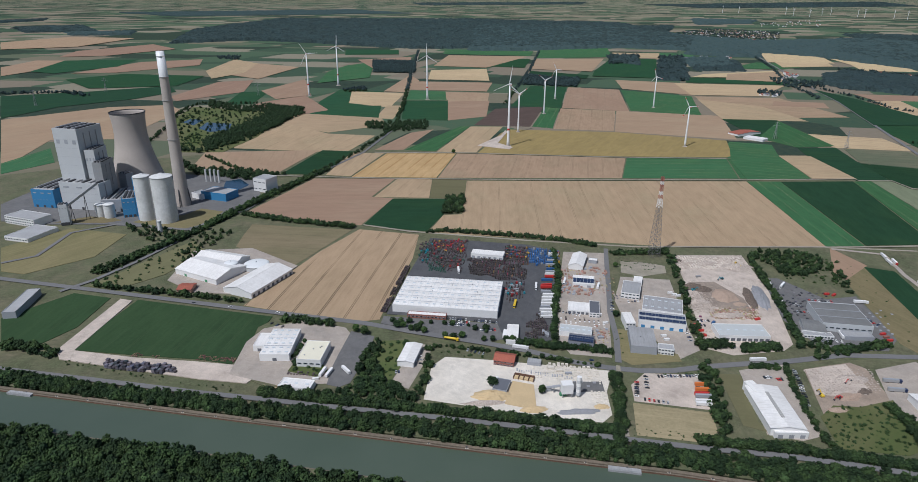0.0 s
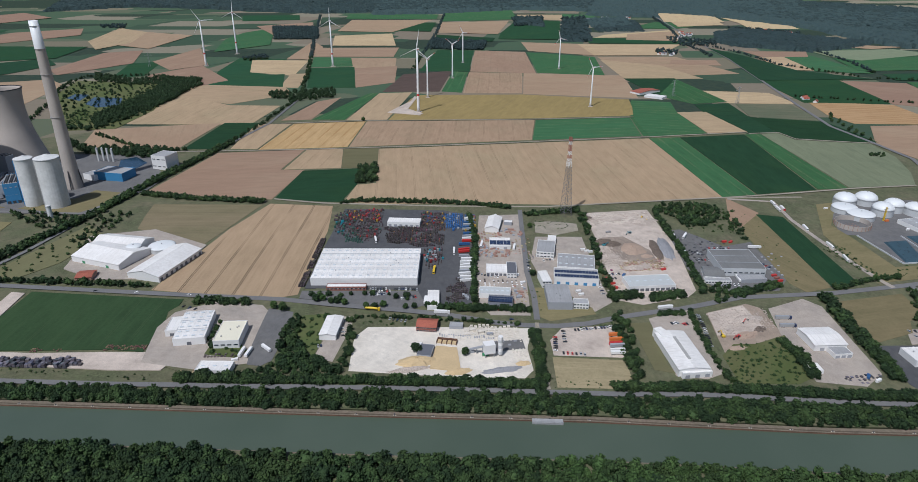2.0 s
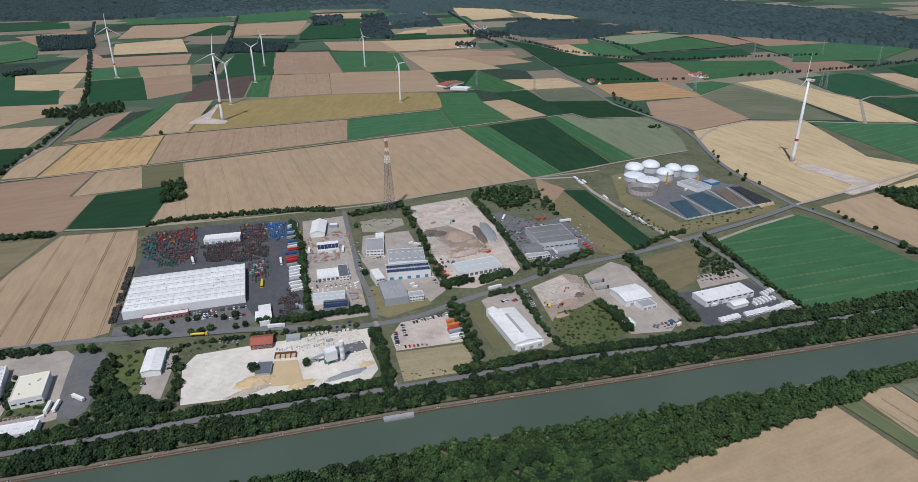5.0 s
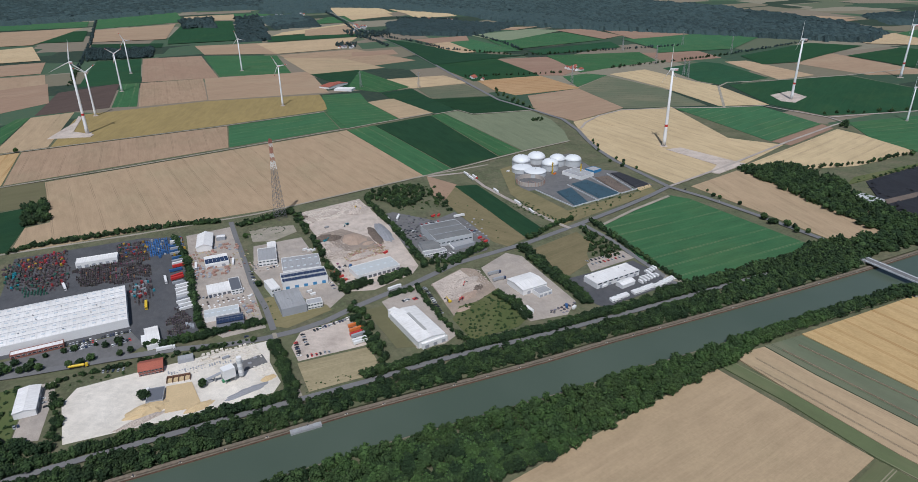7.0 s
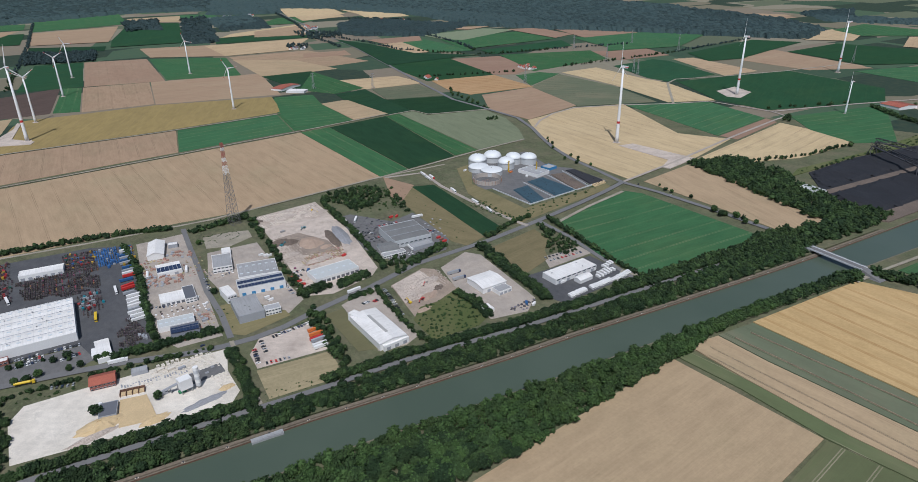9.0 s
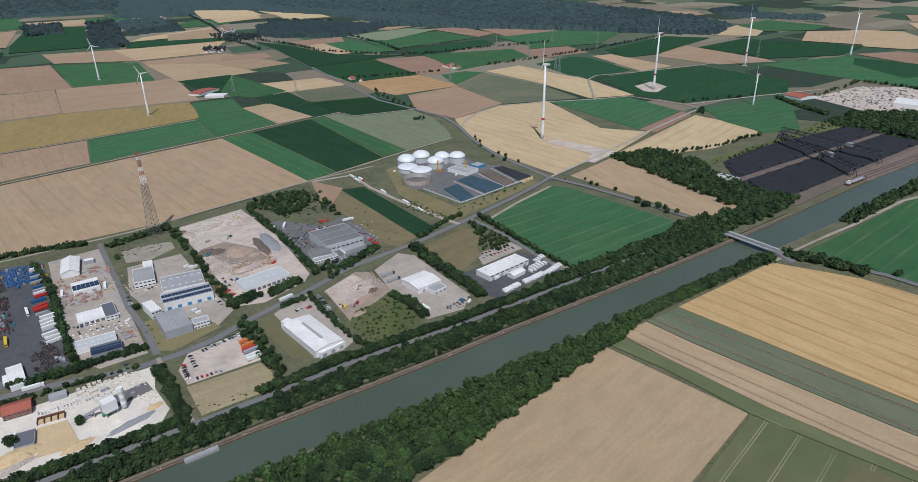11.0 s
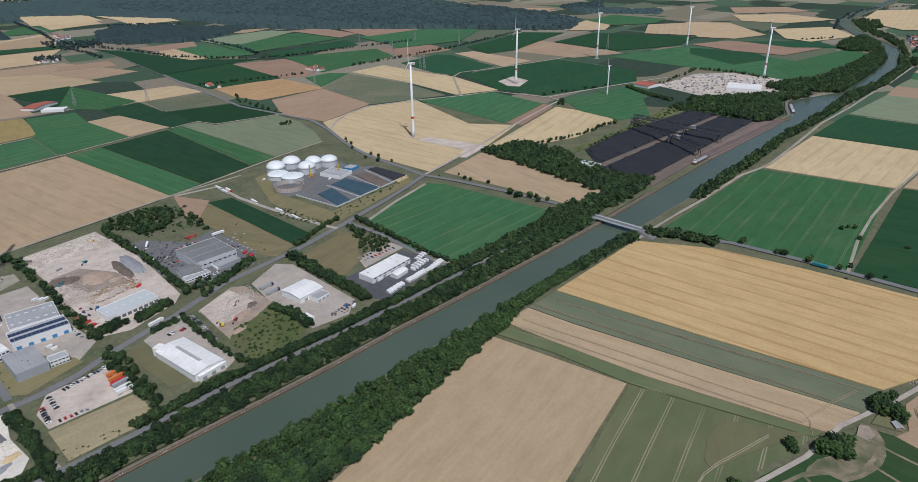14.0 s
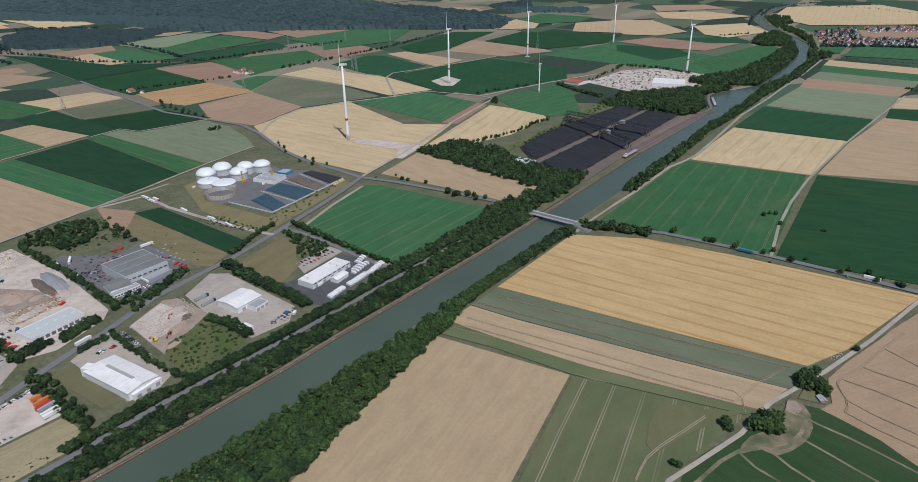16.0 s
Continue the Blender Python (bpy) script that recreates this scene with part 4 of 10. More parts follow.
patch("yard_white_hall", PAVING, [(256.6, 529.3), (304.1, 544.1), (286.3, 433), (268, 426.7), (242.8, 434.2)], "paved yard round a white hall", "yard", "structure", 0.2)
patch("site_demolition", DIRT, [(319, 532.9), (368.8, 545.8), (378.6, 535.8), (372.6, 484.7), (331.4, 461.8), (301.5, 459.6)], "bare reddish earth of a cleared site", "yard", "structure", 0.2)
patch("site_gravel", GRAVEL, [(320.2, 532.6), (363.5, 543.1), (362.1, 500.4), (340.9, 488.1), (309.8, 491.3)], "broken pale rubble ground", "yard", "structure", 0.2)
field("weeds", [(297.8, 458.6), (316.9, 475.2), (338.5, 473.3), (373.7, 484.4), (364, 420), (341.8, 410.6), (292.2, 417.6)], 0.715)
patch("yard_grey", PAVING, [(386.5, 533.4), (433.7, 548.6), (443.8, 530.6), (421.5, 415.3), (396.3, 400.3), (358, 411.7), (365.4, 468.8)], "pale concrete yard with parking bays", "yard", "structure", 0.2)
field("meadow", [(468.4, 538.2), (546.5, 546.2), (536.6, 502.8), (512.4, 492.9), (498.4, 472.7), (452.3, 461), (440.9, 464.4)], 0.102)
patch("yard_campers", DARK_ASPHALT, [(445.5, 456.9), (477.9, 453.3), (541.4, 446.9), (540, 383.3), (437.1, 388.2), (433.9, 399.2)], "fresh dark asphalt yard with campers", "yard", "structure", 0.2)
patch("carpark_shrubs", PAVING, [(497.1, 479.7), (551.6, 472.9), (549.2, 451), (482.4, 454.4)], "reddish paved car park among shrubs", "yard", "structure", 0.2)
patch("yard_farm", GRAVEL, [(-408, 550.4), (-402.8, 665.9), (-387.1, 661.6), (-390.6, 550.7), (-323.4, 538.8), (-264.1, 533.4), (-222.6, 527.9), (-191.3, 517.3), (-201.4, 497.6), (-246.5, 503.4), (-395.3, 534.2)], "pale gravel farm track and yard", "yard", "structure", 0.2)
patch("yard_left", PAVING, [(-225.4, 571.1), (-216.1, 599.5), (-177.2, 618.5), (-130, 603.6), (-121.2, 588.7), (-124.4, 499), (-168.3, 493.5), (-222.4, 511.7)], "paved works yard", "yard", "structure", 0.2)
patch("yard_slate", ASPHALT, [(-122.7, 596), (-96.9, 585.7), (-97.5, 563), (-105, 546.8), (-102.8, 524.7), (-107, 500), (-116, 493), (-128, 497), (-128.6, 530), (-126, 562.7)], "grey asphalt truck yard", "yard", "structure", 0.25)
patch("yard_single", PAVING, [(-59.5, 572.6), (-36, 568.9), (-37.8, 549.8), (-52.8, 491.7), (-70, 501.2), (-61.2, 536.3)], "paved lot beside a small hall", "yard", "structure", 0.2)
field("weeds", [(-91.9, 576.7), (-59.6, 578.2), (-63.7, 532), (-71, 501.5), (-89, 534.7)], 0.046)
patch("yard_white_farm", PAVING, [(-371.7, 718.8), (-378.1, 815.6), (-301.3, 828.1), (-222.4, 767.5), (-254, 679.6), (-325.8, 686.2)], "paved yard round white farm halls", "yard", "structure", 0.2)
patch("yard_power", ASPHALT, [(-782, 1012), (-775, 1156), (-561, 1211), (-417, 1192), (-365, 1078), (-404, 923), (-420, 897), (-556, 920), (-663, 918), (-726, 931)], "grey works ground of the power station", "yard", "structure", 0.2)
field("meadow", [(-520, 930), (-430, 900), (-402, 930), (-398, 985), (-440, 1000), (-455, 965), (-500, 958)], 0.3)
field("meadow", [(-640, 925), (-560, 925), (-540, 938), (-560, 950), (-600, 955)], 0.2)
field("weeds", [(-418, 382), (-219, 366), (-26, 346), (90, 300), (60, 240), (-418, 290)], 0.1)
field("weeds", [(-824, 1758), (-858, 2002), (-557, 1904), (-523, 1571), (-549, 1400), (-653, 1398)], 1.709)
patch("pond_a", POND, [(-708, 1662), (-718, 1744), (-644, 1728), (-618, 1634), (-665, 1618)], "dark blue settling pond", "pond", "structure", 0.5)
patch("pond_b", POND, [(-785, 1742), (-782, 1795), (-742, 1778), (-736, 1702)], "dark blue settling pond", "pond", "structure", 0.5)
patch("pond_c", POND, [(-458, 1163), (-436, 1179), (-406, 1140), (-418, 1095), (-445, 1112)], "dark greenish cooling pond", "pond", "structure", 0.5)
patch("yard_coal", COAL, [(1042, 431), (1173, 422), (1440, 357), (1460, 288), (1463, 205), (932, 281), (956, 349), (983, 386)], "black coal dust ground of a coal yard", "yard", "structure", 0.4)
patch("wharf", SOIL, [(909, 294), (1456, 214), (1448, 202), (920, 268)], "brown earth wharf beside the canal", "wharf", "structure", 0.6)
patch("strip_coal", SOIL, [(975, 377), (1430, 297), (1425, 288), (969, 365)], "brown conveyor lane between coal heaps", "lane", "structure", 0.7)
field("weeds", [(1001, 440), (1048, 452), (1223, 424), (1442, 406), (1540, 337), (1445, 359), (1181, 425), (1047, 435)], 0.250)
patch("yard_far_works", GRAVEL, [(1664, 503), (1875, 467), (1959, 369), (1876, 182), (1735, 179), (1632, 273), (1592, 363)], "white stone yard of a far works", "yard", "structure", 0.2)
patch("plot_cut", GRAVEL, [(935, 725), (965, 717), (973, 591), (893, 585), (889, 598), (930, 615)], "pale gravel pad beside a wind turbine", "pad", "structure", 0.4)
patch("pad_e", GRAVEL, [(1507, 884), (1589, 884), (1558, 821), (1476, 802), (1467, 832)], "pale gravel pad under a wind turbine", "pad", "structure", 0.4)
patch("pad_a", GRAVEL, [(18, 1484), (78, 1605), (91, 1665), (97, 1650), (67, 1516), (99, 1467), (91, 1449)], "pale gravel pad beside a wind turbine", "pad", "structure", 0.4)
patch("pad_maze", TRACK, [(201.6, 793.1), (232.6, 790.5), (256.1, 778.9), (252, 756.1), (219.3, 745.1), (194.5, 756.7)], "sandy curved paths of a small garden", "garden", "structure", 0.3)
strip("road_main", ROAD, [(-722, 758), (-579, 718), (-454, 690.2), (-375.3, 672.6), (-242.1, 642.3), (-113, 614.4), (-61.1, 597.3), (18.2, 574.4), (57.2, 561.4), (104.9, 539.9), (132.8, 531.3), (163, 526.5), (193.8, 527.2), (229.8, 535.5), (266.9, 541), (297.3, 543.6), (369.6, 559.1), (473.1, 556), (563.7, 562.4), (656.3, 571.3), (728, 581), (779, 591)], 8, "grey asphalt road through the industrial area", 0.36, "road")
strip("road_bridge", ROAD, [(779, 591), (785, 531), (784, 446), (778, 353.3), (771.8, 314.1), (771.6, 300.5)], 8, "grey asphalt road to the canal bridge", 0.4, "road")
strip("road_south", ROAD, [(757.4, 233.7), (758.4, 200.7), (761, 178.3), (772.4, 121.4), (766, 37.2), (752.8, -57), (735.9, -148.5), (720.2, -210.9)], 8, "grey asphalt country road with verge trees", 0.4, "road")
strip("road_north", ROAD, [(779, 591), (793, 649), (810, 729), (836, 796), (869, 860), (904, 920), (939, 1002), (945, 1106), (948, 1241), (1005, 1446), (1108, 1792), (1219, 2175), (1315, 2597), (1445, 3101), (1624, 3798)], 8, "grey asphalt country road", 0.4, "road")
strip("road_farm", PAVING, [(779, 591), (923, 601), (1150, 626), (1341, 641), (1382, 641), (1399, 684), (1390, 828), (1301, 872), (1201, 938), (1103, 989), (1022, 980), (956, 952), (915, 923)], 5, "pale concrete farm road", 0.38, "road")
strip("road_farm_2", PAVING, [(1404, 680), (1494, 647), (1616, 597), (1794, 515)], 6, "pale asphalt field road", 0.38, "road")
strip("road_farm_3", TRACK, [(1301, 865), (1501, 1025), (1567, 1045), (1675, 995), (1912, 914), (2205, 847)], 6, "pale gravel field track", 0.38, "road")
strip("road_path", PAVING, [(311.4, 36.2), (356.1, 30.6), (380.7, 17.3), (426.6, -6.9), (475.1, -23.4), (538.5, -60.1), (612, -97.5), (724.5, -147.5), (816.2, -195.1)], 3.8, "pale concrete farm lane", 0.4, "road")
strip("road_lane", ROAD, [(145.4, 540.3), (153.6, 589.1), (158.4, 646.5), (169.7, 711.4), (182.2, 787.9), (190.9, 838.2)], 6, "grey lane between works yards", 0.4, "road")
strip("road_track_mid", TRACK, [(-162, 928), (-88, 901), (83.7, 867.6), (229.9, 847.4), (502, 853), (622, 840)], 4, "pale field track along hedges", 0.36, "road")
strip("road_track_far", TRACK, [(-441, 1213), (-318, 1203), (-158, 1194), (110, 1191), (531, 1204), (744, 1217), (744, 1205), (808, 1206), (813, 1154), (947, 1104)], 4, "pale field track between crops", 0.36, "road")
strip("road_trucks", PAVING, [(507, 846), (568, 827), (553, 758), (548.4, 695.1), (545.1, 617.3), (545.7, 575.1), (547.6, 559.2)], 6, "concrete road with waiting trucks", 0.4, "road")
strip("road_hedge", TRACK, [(500, 852), (594, 857), (731, 868), (835, 869)], 4, "pale field track", 0.36, "road")
strip("road_avenue", TRACK, [(-307, 3996), (-243, 2667), (-215, 2135), (-200, 1690)], 6, "narrow tree-lined lane", 0.36, "road")
strip("road_yellow", TRACK, [(-211, 1407), (-28, 1411), (329, 1380), (555, 1374)], 4, "pale field track", 0.36, "road")
strip("road_camper", ROAD, [(570.1, 559.2), (563.7, 502.1), (548, 438.6), (535.6, 379.3)], 6, "grey asphalt side road", 0.4, "road")
strip("road_left", ROAD, [(-485, 683.2), (-461.7, 717.1), (-438.3, 773.1), (-417, 848), (-408, 923), (-364, 996), (-339, 1115), (-285, 1262), (-237, 1407), (-202, 1651)], 6, "grey asphalt access road", 0.4, "road")
strip("road_left_b", ROAD, [(-612, 766), (-581, 791), (-587, 881), (-538, 921), (-411, 897)], 6, "grey asphalt works road", 0.4, "road")
strip("road_track_yard", TRACK, [(143.8, 534.9), (137.6, 497.7), (132.3, 459.4), (128.7, 429.2)], 4, "gravel track beside a hedge", 0.38, "road")
strip("road_east_fields", TRACK, [(759.4, -3.4), (858.8, -5.1), (954, -14), (1072, -32), (1322, -87), (1540, -142), (1815, -213)], 3.6, "pale earth track between green fields", 0.38, "road")
field("moss", [(460.1, 262.7), (460.8, 206.9), (456.1, 120.6), (460.7, -13.9), (451.7, -8.4), (440, 128.4), (446.1, 200.1), (444.9, 256.3)], -1.537)
field("wheat", [(467.6, 264.3), (503, 255.7), (499.3, 205.5), (499.2, 79.9), (500.8, -34.8), (462.5, -15.9), (456.9, 120.9), (461.7, 207.3)], -1.572)
field("turning", [(436.1, 52.6), (443.5, 22.7), (453.2, -5.3), (440.3, 5.0), (405.6, 30.0), (384.9, 40.9), (377.1, 45.9), (384.4, 52.5), (407.3, 56.1)], 0.3)
field("rows", [(366, 24), (389.8, 16), (418, 0), (432, -8), (447, -18), (470, -33), (484, -44), (485, -57), (479.5, -70.2), (466.3, -96.6), (441, -127), (400, -135), (360, -60), (338, 22)], -1.92)
patch("trampled_corner", DIRT_WEEDS, [(404, -8), (415, -9), (428, -14), (440, -24), (452, -30), (470, -34), (487, -36), (486, -46), (474, -52), (458, -54), (446, -52), (436, -48), (424, -41), (414, -32), (416, -22)], "trampled bare earth between field rows and lane", "field", "structure", 0.3)
patch("trampled_earth", DIRT, [(470, -34.5), (484, -35), (487, -41), (479, -46), (468, -43)], "pale bare earth heaped beside the lane", "field", "structure", 0.34)
strip("track_field", DIRT_WEEDS, [(345, 24), (364, 13.2), (390.3, 2.5), (407.3, -7.9), (417.4, -18.6), (419.6, -29.3), (427.6, -38.4), (447.6, -46.4), (470.3, -50)], 3.0, "bare earth tractor track through a row crop", 0.36, "track")
strip("track_field", DIRT_WEEDS, [(470.7, -42), (463.8, -58.5), (458, -77.7), (450.5, -95.8), (438, -124)], 2.2, "bare earth tractor track through a row crop", 0.36, "track")
strip("track_field", DIRT_WEEDS, [(446, -44), (441.5, -47), (432.2, -66.4), (425, -80.7), (412, -108)], 2.0, "bare earth tractor track through a row crop", 0.36, "track")
strip("track_field", DIRT_WEEDS, [(405.4, -8.1), (395.5, -19.8), (388.9, -35.1), (376, -60)], 2.0, "bare earth tractor track through a row crop", 0.36, "track")
strip("track_field", DIRT_WEEDS, [(418, -27), (406.6, -41.4), (398, -58)], 2.2, "bare earth tractor track through a row crop", 0.36, "track")
field("lawn", [(491.7, -42.7), (512.8, -47.7), (511.2, -65.9), (493.3, -62.4)], -0.233)
field("weeds", [(-169.1, 517.5), (-166.3, 534.2), (-140.1, 532.8), (-131.1, 519.3), (-138.9, 508.5)], 1.405)
patch("patch_gravel", ASPHALT, [(91.5, 506.1), (123, 507.3), (122.9, 491.6), (93.7, 490.2)], "grey gravel stained yard patch", "yard", "structure", 0.2)
patch("patch_soil", SOIL_PATCH, [(270.8, 729.6), (303.8, 729.9), (321.7, 684.5), (317.6, 648.9), (277.8, 664.4)], "dark soil stained yard patch", "yard", "structure", 0.2)
strip("road_headland", TRACK, [(537.7, 398), (551.7, 369.7), (645.8, 355.4), (748.5, 340.6)], 9, "bare earth headland beside a green field", 0.4, "headland")
strip("road_headland_b", TRACK, [(582.7, 541.6), (662.9, 555.7), (747, 564)], 5, "bare earth headland beside a green field", 0.4, "headland")
patch("wharf", QUAY_BED, [(1096, 258), (1102, 228), (1447, 168), (1449, 188), (1405, 211)], "brown wharf bed with crane rails", "wharf", "structure", 0.5)
strip("crane_rail", DARK_STEEL, [(1100, 250), (1439, 184)], 1.2, "dark crane rail along the wharf", 0.9, "rail")
strip("crane_rail", DARK_STEEL, [(1099, 244), (1442, 179)], 1.2, "dark crane rail along the wharf", 0.9, "rail")
strip("crane_rail", DARK_STEEL, [(1102, 236), (1439, 172)], 1.2, "dark crane rail along the wharf", 0.9, "rail")
strip("path_basin", TOWPATH, [(1792, 141), (1731, 171), (1684, 191), (1624, 195), (1549, 183), (1493, 170), (1449, 176)], 6, "pale path round the canal basin", 1.5, "path")

# wheel ruts that bend at the headlands
RUT = plain("crushed_crop_rut", (0.30, 0.235, 0.155), 0.95, vary=0.25, grain=0.6)
RUTS = (
    [(468.3, -121.3), (477.3, -97.1), (488.0, -76.2), (496.6, -77.9), (507.3, -76.9), (519.8, -72.0), (526.9, -70.8), (535.5, -73.8), (563.2, -90.3), (601.4, -107.4), (638.3, -125.6)],
    [(484.7, -122.7), (493.8, -97.9), (504.9, -78.5)],
    [(519.5, -125.7), (528.8, -99.5), (533.7, -75.5)],
    [(552.1, -128.6), (557.5, -100.8), (561.3, -90.3)],
    [(584.2, -131.4), (600.5, -109.6)],
    [(479.6, 248.8), (477.4, 128.1), (475.3, 51.2), (476.6, 2.5), (469.8, -3.6), (454.2, -7.4)],
    [(466.8, 242.3), (464.5, 124.0), (463.2, 48.8), (463.4, 0.9)],
    [(511.4, 243.2), (509.8, 138.5), (505.5, 57.1), (504.8, -17.1)],
    [(463.4, 0.9), (504.8, -17.1), (529.1, -30.8)],
    [(530.8, 239.1), (531.9, 145.6), (533.2, 36.8), (533.2, -35.1)],
)
for line in RUTS:
    strip("wheel_ruts", RUT, line, 0.36, "crushed wheel ruts through a cereal field", 0.42, "track")
    strip("wheel_ruts", RUT, [(x + 1.2, y + 1.2) for x, y in line], 0.36, "crushed wheel ruts through a cereal field", 0.42, "track")
PALE_RUT = plain("pale_dry_rut", (0.27, 0.235, 0.155), 0.95, vary=0.2, grain=0.6)
for dx in (0.0, 1.9):
    strip("wheel_ruts", PALE_RUT, [(x + dx, y + dx * 0.4) for x, y in [(433.9, 19.0), (407.6, 31.6), (385.4, 42.7), (369.2, 48.6), (356.0, 50.0), (344.9, 50.5)]], 0.8, "pale wheel ruts through a green crop", 0.42, "track")

# ---- the canal, its banks and the quay ----
NORTH = [(-1500, 666), (-418, 481), (-194, 442.5), (1, 409.5), (153, 385), (255, 364.5), (330, 350), (400, 339), (505, 319), (640, 295), (732, 280), (883, 259)]
EAST = [(922, 254), (1384, 190), (1467, 161), (1640, 196), (1809, 104), (2158, 55), (2405, 39), (2720, 66), (3000, 170), (3215, 229), (3503, 291), (3812, 282), (4277, 200), (5200, 120)]
SOUTH = [(-1500, 621), (-418, 437), (-194, 399), (1, 365), (153, 341), (255, 321), (330, 305.5), (400, 294), (505, 275), (640, 252), (732, 235), (899, 207), (1109, 178), (1458, 128), (1782, 72), (2006, 28), (2321, -8), (2657, 12), (2960, 110), (3228, 185), (3525, 231), (3768, 223), (4248, 160), (5200, 60)]


def shift(line, dx, dy):
    return [(x + dx, y + dy) for x, y in line]


wv, wf_ = [], []
from_n, from_s = NORTH + EAST, SOUTH


def along_line(line, x):
    for (x0, y0), (x1, y1) in zip(line, line[1:]):
        if x0 <= x <= x1:
            return y0 + (y1 - y0) * (x - x0) / max(1e-6, x1 - x0)
    return line[-1][1]


steps = [-1500 + 25 * k for k in range(268)]
for x in steps:
    wv += [far(x, along_line(from_s, x) - 1, 0.32 + min(2.5, max(0, x - 2500) / 250)), far(x, along_line(from_n, x) + 1, 0.32 + min(2.5, max(0, x - 2500) / 250))]
wf_ = [(2 * k, 2 * k + 2, 2 * k + 3, 2 * k + 1) for k in range(len(steps) - 1)]
tagged(Geo().add(wv, wf_).ob("water", WATER), "calm murky green canal water between straight banks", "canal", kind="structure")


def bank(line, side, name, label):
    """A sheet-pile wall with a capping, standing along the water."""
    pile, cap = Geo(), Geo()
    for a, b_ in zip(line, line[1:]):
        if max(a[0], b_[0]) > 2700:
            break
        d = math.dist(a, b_)
        ang = math.atan2(b_[1] - a[1], b_[0] - a[0])
        mx, my = (a[0] + b_[0]) / 2, (a[1] + b_[1]) / 2
        pile.box(mx, my, -0.5, d, 0.7, 2.1, ang)
        cap.box(mx, my + side * 0.1, 1.6, d, 1.1, 0.25, ang)
    o = tagged(pile.ob(name, RUST), label, "canal bank", kind="structure")
    tagged(cap.ob("coping", TOWPATH, o), "weathered brown coping")
    return o


RUST = plain("rusty_sheet_piles", (0.16, 0.085, 0.055), 0.9, vary=0.3, grain=0.8)
bank(NORTH + EAST[:3], 1, "bank_north", "rusty steel sheet-pile wall along the canal")
bank(SOUTH[:22], -1, "bank_south", "low steel sheet-pile wall along the canal")
strip("path_north", TOWPATH, shift(NORTH, 0.5, 2.6), 3.0, "pale gravel towpath beside the canal", 1.5, "path")
strip("slope_north", VERGE, shift(NORTH, 2.5, 14), 14, "dry grassy canal embankment", 0.8, "embankment")
strip("slope_south", VERGE, shift(SOUTH, -1, -6.5), 12, "overgrown grassy canal embankment", 0.8, "embankment")
LANE = [(-900, 592), (-407, 510), (-292, 490.5), (-237, 481), (-184, 473.5), (-131, 465), (-30, 451), (67, 436), (121, 426.5), (182, 416), (245, 408), (291, 399), (317, 393), (374, 381), (460, 366), (640, 337)]
strip("road_canal", ROAD, LANE, 6, "narrow asphalt lane running beside the canal", 0.5)
strip("path_south", TRACK, [(712, 222), (769, 215), (820, 206), (899, 190), (1040, 168), (1090, 150), (1130, 140), (1230, 128), (1458, 104), (1640, 70), (1782, 48), (2000, 10), (2300, -34)], 5, "pale gravel track beside the canal", 0.7, "path")

# mooring platform on the quay
for mx, my in ((118, 389), (-395, 476)):
    g = root("mooring_platform", mx, my + 1, 1.6, -0.165, "weathered concrete mooring platform on the quay", "platform", "mooring platforms")
    Geo().box(0, 0, -1.4, 24, 6, 1.9).ob("deck", GREY_ROOF, g)
    for k in range(8):
        Geo().box(-11 + k * 3.1, -2.8, 0.5, 0.12, 0.12, 1.1).ob("post", STEEL, g)
    Geo().box(0, -2.8, 1.55, 23, 0.1, 0.1).ob("rail", STEEL, g)
bollard = root("bollard", 0, 412, 1.75, 0, "small dark mooring bollard on the quay edge", "bollard", "quay bollards")
Geo().tube([(0, 0.5), (0.7, 0.45), (0.75, 0.6), (0.95, 0.6)], 10).ob("post", DARK_STEEL, bollard)
Geo().box(0, 0.4, 0, 2.6, 1.6, 0.25).ob("plinth", CHALK, bollard)
for k in range(1, 44):
    x = -480 + k * 30
    if x < 880:
        copy_thing(bollard, pose(x, along_line(NORTH, x) + 1.0, 1.75, 0, 0, -9.5))


# ---- kinds of things ----
SHARED = {}


def shared(key, build, mat):
    """One mesh for alike pieces."""
    if (key, mat.name) not in SHARED:
        SHARED[key, mat.name] = build().mesh(str(key[0]), mat)
    return SHARED[key, mat.name]


def piece(name, key, build, mat, parent, x, y, z, ang=0.0, label=""):
    o = new(name, shared((name, *key), build, mat))
    o.parent = parent
    o.matrix_basis = Matrix.Translation((x, y, z)) @ Matrix.Rotation(ang, 4, "Z")
    return tagged(o, label) if label else o


def brick_box(name, parent, mat, x, y, z, lx, ly, lz, label=""):
    return piece(name, (round(lx, 1), round(ly, 1), round(lz, 1)), lambda: Geo().box(0, 0, 0, lx, ly, lz), mat, parent, x, y, z, 0, label)


